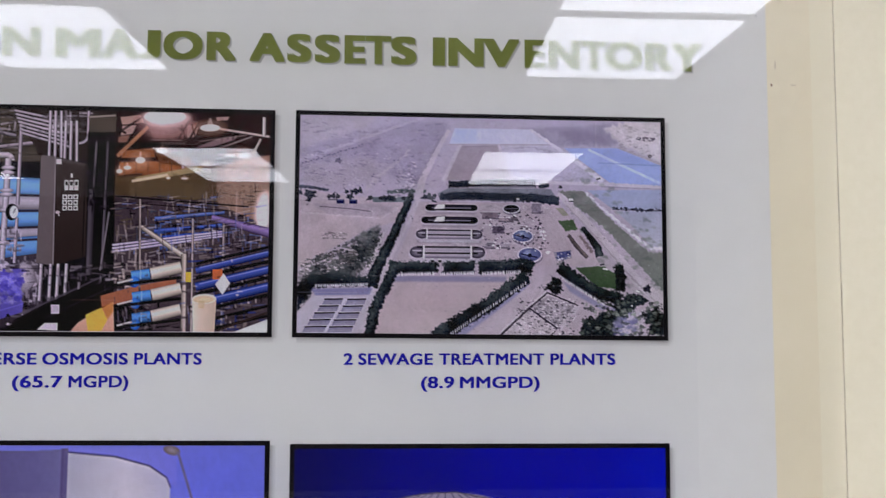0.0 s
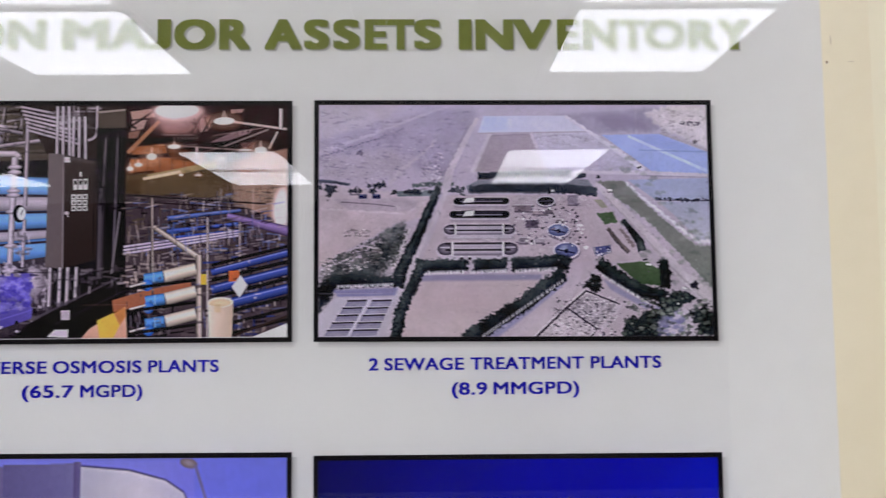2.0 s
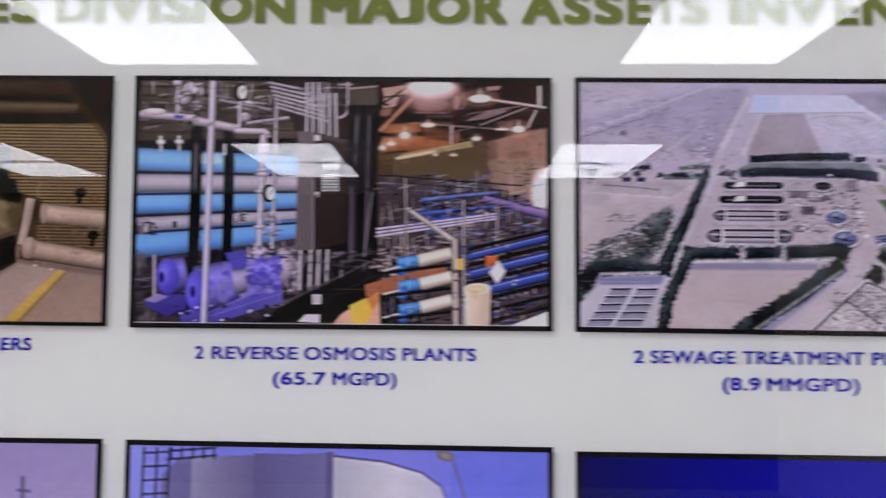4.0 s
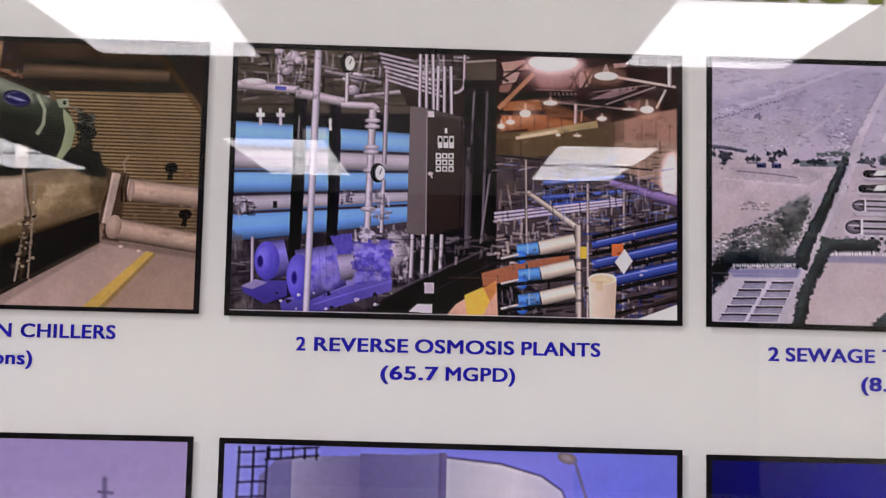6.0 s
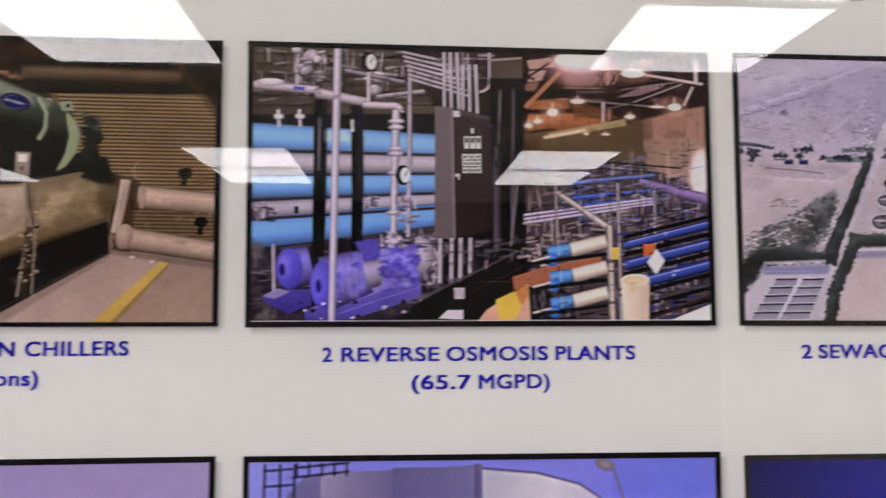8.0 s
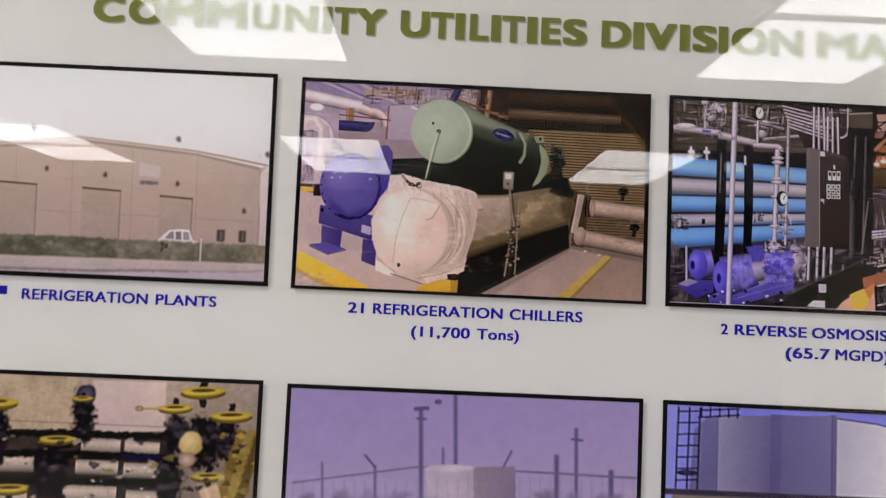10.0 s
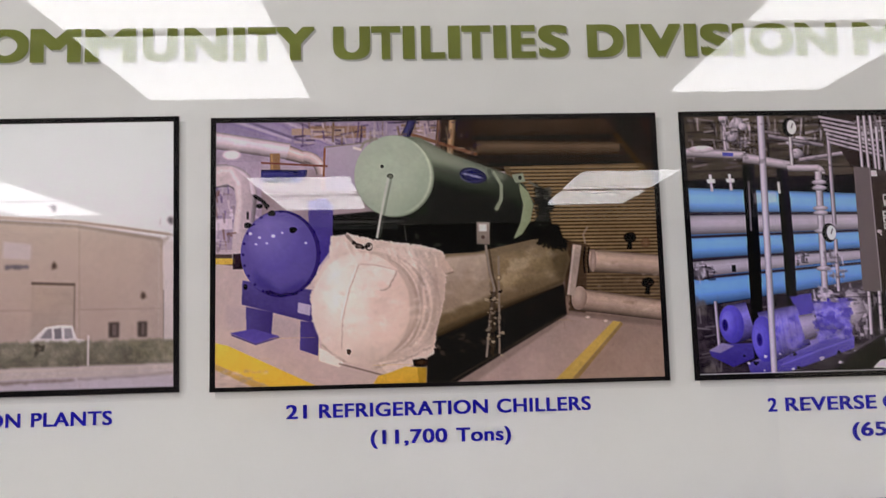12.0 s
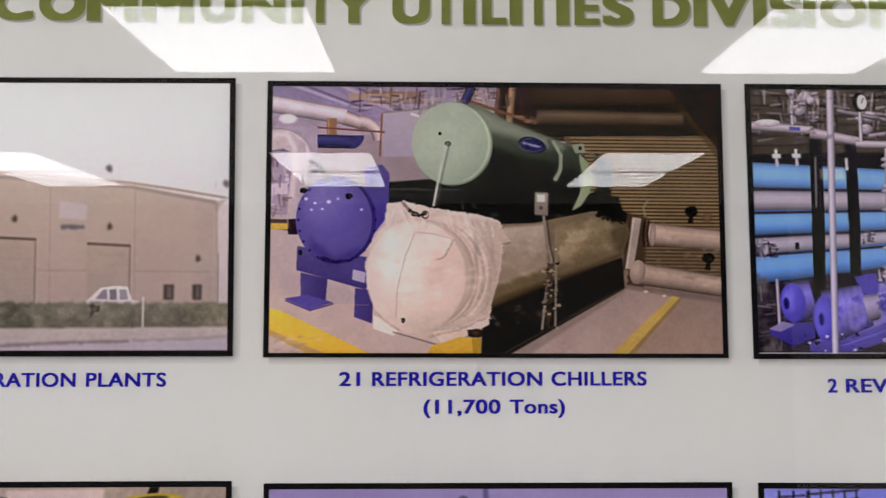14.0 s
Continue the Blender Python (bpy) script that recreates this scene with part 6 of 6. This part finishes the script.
    for y, x0 in ((690, 1050), (775, 1055), (860, 1055)):
        p.pipe("e0d5be", x0, y, 1168, y - 26, 48, 46, 0.5, 1.1, 0.04)
        p.pipe("5a96dc", x0 - 76, y + 8, x0 - 4, y, 42, 44, 0.4, 1.2)
        p.line("8ab8ea", x0 - 40, y - 16, x0 - 40, y + 22, 6, alpha=0.7)
        p.oval("4a8ae0", "2a58ae", x0 - 64, y + 32, 20, 22, -0.3, -0.3)
        p.line("17141a", 906, y + 44, 1170, y + 16, 12)
        p.pipe("c8c0b8", 920, y + 36, 980, y + 22, 9)
    p.clutter(("8f8880", "221d22", "4a444a"), 40, 910, 690, 1050, 910, 26, 7, 0.5, 0.6)
    p.poly("d6ab90", (740, 915), (770, 880), (905, 800), (912, 940), (740, 930), to="c69c84", grain=0.1, soft=1)
    p.poly("dcb64c", (798, 850), (860, 822), (884, 870), (860, 916), (808, 916), grain=0.1, soft=1)
    p.poly("b8742e", (860, 822), (905, 800), (905, 840), (884, 870), grain=0.1, alpha=0.7, soft=2)
    # dark blue vessels on the far side
    p.clutter(("151217", "4a4248", "8a8078", "2a3a80"), 130, 1225, 600, 1510, 920, 70, 9, 0.35)
    for y, w in ((650, 28), (715, 36), (785, 40)):
        p.pipe("41549c", 1226, y + 30, 1520, y - 38, w, w, 0.3, 1.35, 0.05)
        p.line("c8d2f0", 1240, y + 18, 1510, y - 44, 3, alpha=0.5)
        p.line("151217", 1226, y + 60, 1520, y - 6, 14)
    for y in (612, 850, 890):
        p.line("1a161b", 1226, y + 40, 1520, y - 26, 12, alpha=0.9)
    p.rect("d2b644", 1186, 685, 1208, 725, grain=0.1)
    p.rect("c46c40", 1292, 675, 1330, 716, grain=0.1)
    p.poly("e8dfd8", (1335, 692), (1362, 732), (1332, 778), (1302, 736), grain=0.03)
    p.clutter(("d6cabe", "2a262c"), 30, 1215, 640, 1500, 900, 24, 7, 0.6)
    p.poly("dcd0ba", (1213, 795), (1308, 795), (1302, 940), (1218, 940), side="bfae94", grain=0.03)
    p.oval("c8b994", "ded2bc", 1260, 794, 48, 20, grain=0.03)
    p.oval("d6c89e", "cabb94", 1258, 797, 40, 13, grain=0.03)
    p.rect("c4b286", 1238, 800, 1262, 832, alpha=0.7, soft=1)
    p.poly("f4eeea", (1350, 940), (1512, 880), (1520, 940), grain=0.02)
    p.line("3a3230", 1310, 922, 1520, 850, 9)
    p.line("e6e0e4", 12, 902, 1512, 934, 5)
    p.contrast(1.08, 0.72)
    p.cast(1.01, 0.965, 1.03)
    p.build("photo", 2, 0, "printed photograph of blue reverse osmosis vessels and pumps")


def plant_photo():
    p = Picture((-708, 40), (752, 48), (740, 915), (-747, 910))
    p.rect("e0dddf", -800, 20, 800, 600, to="d9d2d3", grain=0.012)
    # shed with its eaves
    p.poly("b8a89a", (-800, 420), (-60, 342), (60, 352), (430, 384), (700, 432), (712, 440), (708, 780), (-800, 780), to="a9968f", grain=0.03, soft=1)
    p.poly("cfc6c4", (712, 446), (760, 436), (756, 780), (708, 780), to="bfb4b4", grain=0.04, soft=1)
    p.belt("8d8074", [(-800, 424), (-60, 346), (60, 354), (430, 384), (706, 436)], 12, grain=0.1, alpha=0.8, soft=2)
    p.belt("b7a79b", [(-800, 410), (-60, 332), (60, 342), (430, 372), (735, 420)], 13, 9, grain=0.06, soft=1)
    p.belt("8f8278", [(380, 366), (560, 390), (750, 424)], 4, alpha=0.7, soft=1)
    p.poly("9a8a7e", (690, 436), (740, 426), (712, 452), (704, 470), alpha=0.6, soft=2)
    for x in (-330, -90, 165, 440):
        p.line("978678", x, 376, x - 2, 770, 4, alpha=0.5, soft=1)
    p.line("97877c", -800, 640, 704, 660, 4, alpha=0.6, soft=1)
    p.poly("a3928a", (640, 440), (706, 448), (704, 770), (640, 770), alpha=0.35, soft=8)
    for x0, y0, x1, y1 in ((285, 566, 424, 770), (-46, 544, 118, 772), (-420, 530, -240, 772)):
        p.poly("aa998c", (x0, y0), (x1, y0 + 8), (x1 - 4, y1), (x0 - 2, y1), to="a1918a", grain=0.05, soft=1)
        p.line("5b4d45", x0, y0 + 1, x1 + 2, y0 + 9, 9, alpha=0.85, soft=1)
        p.line("75675d", x1, y0 + 8, x1 - 4, y1, 5, alpha=0.75, soft=1)
        for k in range(5):
            p.line("9b8b80", x0, y0 + 34 + k * 34, x1 - 3, y0 + 40 + k * 33, 2, alpha=0.5, soft=1)
    p.poly("c1b6b9", (195, 430), (285, 440), (283, 492), (193, 484), grain=0.06, alpha=0.8, soft=2)
    p.belt("5f5c66", [(200, 511), (278, 515)], 15, alpha=0.8, soft=2, ragged=3)
    for x, y in ((50, 487), (358, 513), (645, 617), (-200, 470)):
        p.oval("54463e", "7d6c60", x, y, 10, 13, rough=0.4, soft=2)
    for x, y in ((357, 325), (737, 375), (-260, 300)):
        p.oval("6a6468", "9a9498", x, y, 12, 15, turn=-20, rough=0.3, soft=2)
    for x0, x1 in ((532, 566), (626, 656)):
        p.rect("4c423f", x0, 700, x1, 750, soft=2)
        p.rect("6e6260", x0 + 12, 706, x1 - 8, 744, alpha=0.7, soft=1)
    # pickup, hedge and kerb
    p.poly("d9d3d6", (268, 770), (292, 744), (328, 710), (372, 704), (416, 706), (430, 748), (454, 754), (452, 790), (268, 790), to="c4bcc0", grain=0.05, soft=1)
    p.poly("86818a", (312, 746), (336, 716), (350, 714), (350, 748), grain=0.1, soft=1)
    p.poly("77727b", (358, 716), (380, 714), (382, 748), (358, 750), grain=0.1, soft=1)
    p.poly("8d8890", (390, 715), (412, 715), (418, 748), (391, 749), grain=0.1, soft=1)
    p.belt("c6bec2", [(280, 752), (340, 750), (430, 754)], 5, alpha=0.8, soft=1)
    p.poly("726e62", (-800, 752), (760, 760), (756, 842), (-800, 846), to="625d52", grain=0.3, soft=2, ragged=7)
    p.poly("4f5043", (-800, 756), (100, 756), (118, 842), (-800, 848), grain=0.4, alpha=0.8, soft=3, ragged=8)
    p.poly("6f6a55", (600, 766), (750, 764), (746, 826), (610, 832), grain=0.4, alpha=0.6, soft=4, ragged=8)
    p.scatter(("5c5a4e", "807a6a", "6a665a", "918a7c"), 240, -760, 764, 745, 834, 16, 0.7, 0, 0.4, 0.35, 3)
    p.clump(308, 778, 16, "4a463e", "5f5a50")
    p.line("cfc7ca", 467, 740, 465, 838, 6, alpha=0.9, soft=1)
    p.poly("b6a8a4", (-800, 842), (752, 836), (748, 880), (-800, 892), to="ada09f", grain=0.1, soft=2)
    p.poly("b1a6b0", (-800, 886), (746, 872), (742, 930), (-800, 930), to="aea4b2", grain=0.07, soft=2)
    p.belt("7d6d69", [(-800, 900), (20, 894), (200, 886), (420, 881)], 12, 9, alpha=0.85, soft=2, ragged=3)
    p.belt("8d7f7e", [(430, 881), (600, 876), (745, 868)], 7, alpha=0.7, soft=2, ragged=3)
    p.cast(0.99, 0.968, 0.98)
    p.build("photo", 0, 0, "printed photograph of a beige industrial shed and hedge", uneven=0.15)


def valve_photo():
    p = Picture((-480, 14), (715, 85), (690, 800), (-510, 730), 420)
    p.rect("a8998c", -600, 0, 800, 900, to="5c5248", grain=0.2)
    p.poly("cbbab5", (150, 60), (400, 72), (400, 240), (300, 250), (160, 235), to="c2b1ac", grain=0.06, soft=2)
    p.poly("b5a48c", (-500, 20), (100, 50), (80, 230), (-500, 260), grain=0.2, soft=3)
    # stacked cream pipes between dark rails
    p.poly("3b3430", (-500, 250), (420, 240), (430, 800), (-520, 760), grain=0.4, soft=2)
    for x0, x1, y, w in ((118, 250, 278, 50), (264, 382, 290, 46), (100, 244, 352, 50), (262, 392, 366, 52), (60, 240, 440, 60), (272, 404, 462, 60), (100, 420, 556, 66), (80, 430, 660, 70), (-300, -40, 330, 60), (-320, -60, 440, 66), (-340, 20, 560, 70)):
        p.pipe("bdafa2", x0, y, x1, y + 8, w, w, 0.4, 1.15)
    for y in (246, 316, 404, 506, 610):
        p.belt("16131a", [(-480, y - 24), (100, y - 6), (400, y + 12)], 24, ragged=6, soft=1)
    p.belt("20203c", [(258, 322), (392, 326)], 18, soft=1)
    # dark valve bodies
    for x, y, w, h in ((122, 180, 74, 190), (20, 350, 110, 200), (530, 280, 130, 170), (612, 270, 70, 150), (420, 400, 90, 170), (440, 250, 80, 120), (-180, 230, 100, 220), (-330, 260, 110, 240), (330, 700, 120, 150), (520, 640, 150, 200)):
        p.poly("1f1b22", (x - w * 0.3, y - h * 0.5), (x + w * 0.35, y - h * 0.46), (x + w * 0.5, y), (x + w * 0.32, y + h * 0.5), (x - w * 0.4, y + h * 0.48), (x - w * 0.5, y - h * 0.1), grain=0.5, soft=2, ragged=16)
        p.scatter(("3d3a48", "121015", "575262"), 14, x - w * 0.35, y - h * 0.4, x + w * 0.35, y + h * 0.4, 14, 0.7, 0, 0.4, 0.6, 2)
    p.oval("5f5a70", "2c2838", 130, 110, 32, 34, rough=0.3, soft=2)
    # ochre pipes to one side
    for k, x in enumerate((640, 676, 706)):
        p.belt(("7a6530", "94803c", "5c4c28")[k], [(x + 20, 240), (x - 20, 370), (x - 60, 520), (x - 90, 700)], 30, 36, grain=0.3, soft=2, ragged=5)
    p.scatter(("c4a93c", "3a321e", "8f7c3a"), 40, 590, 240, 710, 700, 12, 0.7, 0, 0.3, 0.7, 1)
    # yellow handwheels on their stems
    for x, y, rx in ((525, 106, 76), (432, 160, 58), (622, 190, 72), (36, 258, 62), (118, 122, 36), (-180, 130, 80), (-340, 170, 90), (548, 392, 58), (60, 470, 44), (-120, 420, 70), (640, 490, 40)):
        p.belt("241f22", [(x + 4, y - rx * 0.55), (x, y + rx * 0.7)], rx * 0.3, soft=1, ragged=4)
        p.oval("8b7a2c", "55491e", x, y + rx * 0.1, rx, rx * 0.27, soft=1)
        p.oval("d8c148", "b39a38", x, y, rx, rx * 0.2, rough=0.15, soft=1)
        p.oval("4a4020", "5f5328", x, y - rx * 0.04, rx * 0.55, rx * 0.09, soft=1)
    p.belt("a8955a", [(300, 160), (380, 163)], 7, soft=1)
    p.oval("b9a468", "7a6a40", 310, 160, 14, 9, soft=1)
    p.oval("dcca94", "a8904c", 488, 282, 40, 42, -0.2, -0.3, rough=0.2, soft=2)
    p.oval("c9a99a", "8d7468", 476, 336, 30, 26, rough=0.3, soft=2)
    p.belt("c7ad90", [(548, 428), (566, 480), (596, 560)], 66, 60, grain=0.15, soft=2)
    p.belt("e2cdb2", [(540, 432), (558, 484), (584, 556)], 14, alpha=0.6, soft=2)
    p.scatter(("17141a", "2c2833", "8a8040", "c4b6a8", "4a443c"), 160, -470, 260, 690, 760, 13, 0.6, 30, 0.4, 0.7, 1)
    p.scatter(("e8e0d8",), 14, 60, 320, 420, 520, 6, 0.5)
    p.cast(0.97, 0.94, 0.95)
    p.build("photo", 0, 1, "printed photograph of dark valves with yellow handwheels", uneven=0.3)


def yard_photo():
    p = Picture((38, 45), (882, 92), (866, 593), (5, 546), 320)
    p.rect("9080b4", 0, 20, 900, 360, to="a292b6", grain=0.015)
    p.rect("a090b4", 0, 300, 900, 620, to="a696a8", grain=0.08, soft=6)
    for x0, y0, y1, w in ((352, 100, 420, 12), (436, 58, 480, 11), (728, 150, 420, 10), (680, 212, 480, 13), (812, 250, 480, 14), (240, 230, 420, 7), (112, 220, 400, 5), (405, 190, 420, 6)):
        p.line("574e74", x0, y0, x0 - 2, y1, w * 0.85, alpha=0.9, soft=1)
    p.line("574e74", 335, 100, 372, 98, 9)
    p.line("574e74", 340, 122, 366, 124, 5)
    p.line("574e74", 715, 176, 745, 180, 5)
    p.oval("5a5074", "574e74", 394, 84, 9, 6, n=8)
    p.line("574e74", 215, 205, 240, 235, 5)
    p.line("574e74", 572, 200, 548, 245, 5)
    p.line("6a6084", 40, 268, 340, 236, 4)
    p.line("6a6084", 340, 236, 560, 246, 4)
    p.line("6a6084", 540, 246, 875, 270, 5)
    p.across("b3a6b4", "a294a6", 362, 238, 478, 480)
    p.across("8a7888", "7c6c8a", 478, 238, 580, 480)
    p.oval("c0b4bc", "b3a6b4", 420, 240, 60, 9)
    p.scatter(("6a6080", "7c7294", "8478a0"), 60, 30, 300, 860, 360, 18, 0.8, 10, 0.2, 0.55, 3)
    p.scatter(("6a6080", "8a7e98", "a698aa"), 60, 30, 340, 860, 420, 22, 0.6, 10, 0.2, 0.55, 3)
    p.line("a89ab0", 20, 322, 160, 320, 14)
    for k in range(34):
        p.line("665b7e", 40 + k * 25, 265, 40 + k * 25, 430, 2, alpha=0.3)
    p.rect("8f7f86", 0, 420, 900, 620, to="a08f8c", grain=0.2)
    p.build("photo", 1, 1, "printed photograph of a violet sky over poles and a fence", crisp=0.1)


def tank_photo():
    p = Picture((0, 0), (1000, 0), (1000, 594), (0, 594), 320)
    p.across("7a7ad8", "6a70d2", 0, 0, 1000, 594, 0.03)
    p.across("8a8ae0", "7878cc", 0, 0, 90, 594, 0.05)
    # tank wall in shade and in sun
    p.poly("6a6494", (80, 70), (120, 28), (480, 12), (486, 240), (70, 240), to="67608e", grain=0.04)
    p.across("8d86a8", "685f8c", 150, 24, 300, 240, 0.04)
    p.across("5f5888", "6e6898", 300, 16, 478, 240, 0.04)
    p.across("564c78", "6c6490", 474, 10, 492, 240, 0.05)
    p.across("aba6b8", "c8c0cc", 490, 20, 640, 240, 0.03)
    p.across("c8c0cc", "b4aebf", 640, 34, 754, 240, 0.03)
    p.poly("7676d4", (490, 8), (770, 8), (770, 100), (752, 92), (700, 52), (610, 28), (490, 18), grain=0.02)
    p.poly("7676d4", (690, 10), (770, 10), (770, 110), (754, 100), (735, 74), (700, 50), grain=0.02)
    p.line("4a4270", 490, 19, 610, 30, 4)
    p.line("4a4270", 610, 30, 700, 54, 4)
    p.line("4a4270", 700, 54, 745, 84, 4)
    p.line("5a5280", 745, 84, 756, 110, 4)
    # ladder and rail
    for x in (34, 66, 96):
        p.line("2a2440", x, 6, x - 4, 235, 5)
    for k in range(7):
        p.line("2a2440", 30, 20 + k * 32, 92, 16 + k * 32, 4)
    p.oval("3a3460", "2a2440", 62, 190, 30, 8)
    p.line("1e1a30", 90, 34, 210, 22, 4)
    p.line("1e1a30", 96, 14, 210, 4, 4)
    for k in range(5):
        p.line("1e1a30", 100 + k * 26, 4, 100 + k * 26, 32, 4)
    # street lamp
    p.oval("8a7c80", "6a5c66", 756, 14, 22, 12, turn=15)
    p.line("6a6288", 772, 18, 815, 150, 6)
    p.line("6a6288", 815, 150, 812, 240, 9)
    # dark beam and porch
    p.rect("3c3448", 0, 236, 1000, 252, grain=0.1)
    p.rect("7a6e68", 20, 252, 1000, 266, grain=0.1)
    p.rect("1a171c", 40, 266, 1000, 420, to="2a2628", grain=0.2)
    p.poly("8a8290", (40, 300), (130, 360), (130, 594), (40, 594), grain=0.15)
    p.rect("6a625e", 130, 420, 1000, 594, to="857c78", grain=0.2)
    p.build("photo", 2, 1, "printed photograph of a white storage tank against blue sky")


def dome_photo():
    p = Picture((65, 40), (1520, 40), (1520, 905), (65, 905), 320)
    p.rect("0a0a78", 0, 0, 1600, 500, to="1a22a8", grain=0.04)
    p.across("07075c", "0c0c84", 60, 30, 420, 500, 0.04)
    p.across("0c0c84", "1018a0", 420, 30, 900, 500, 0.04)
    p.across("1018a0", "1420b0", 900, 30, 1540, 500, 0.04)
    p.rect("1a28a8", 0, 240, 1600, 950, to="3a50c0", grain=0.04)
    p.oval("9c90a4", "6a6080", 650, 470, 440, 262, 0.05, -0.5, n=40, grain=0.08)
    for k in range(9):
        p.line("4a4460", 650 + (k - 4) * 24, 212 + abs(k - 4) * 2, 650 + (k - 4) * 92, 330, 3)
    p.line("3a3450", 430, 238, 560, 215, 4)
    p.line("3a3450", 560, 215, 690, 208, 4)
    p.line("3a3450", 690, 208, 850, 240, 4)
    p.line("6a607c", 300, 290, 1000, 290, 4)
    p.across("8a8098", "a89eac", 210, 470, 650, 905, 0.06)
    p.across("a89eac", "7a7090", 650, 470, 1090, 905, 0.06)
    p.build("photo", 3, 1, "printed photograph of a domed tank under deep blue sky")


for draw in (sewage_photo, chiller_photo, osmosis_photo, plant_photo, valve_photo, yard_photo, tank_photo, dome_photo):
    draw()
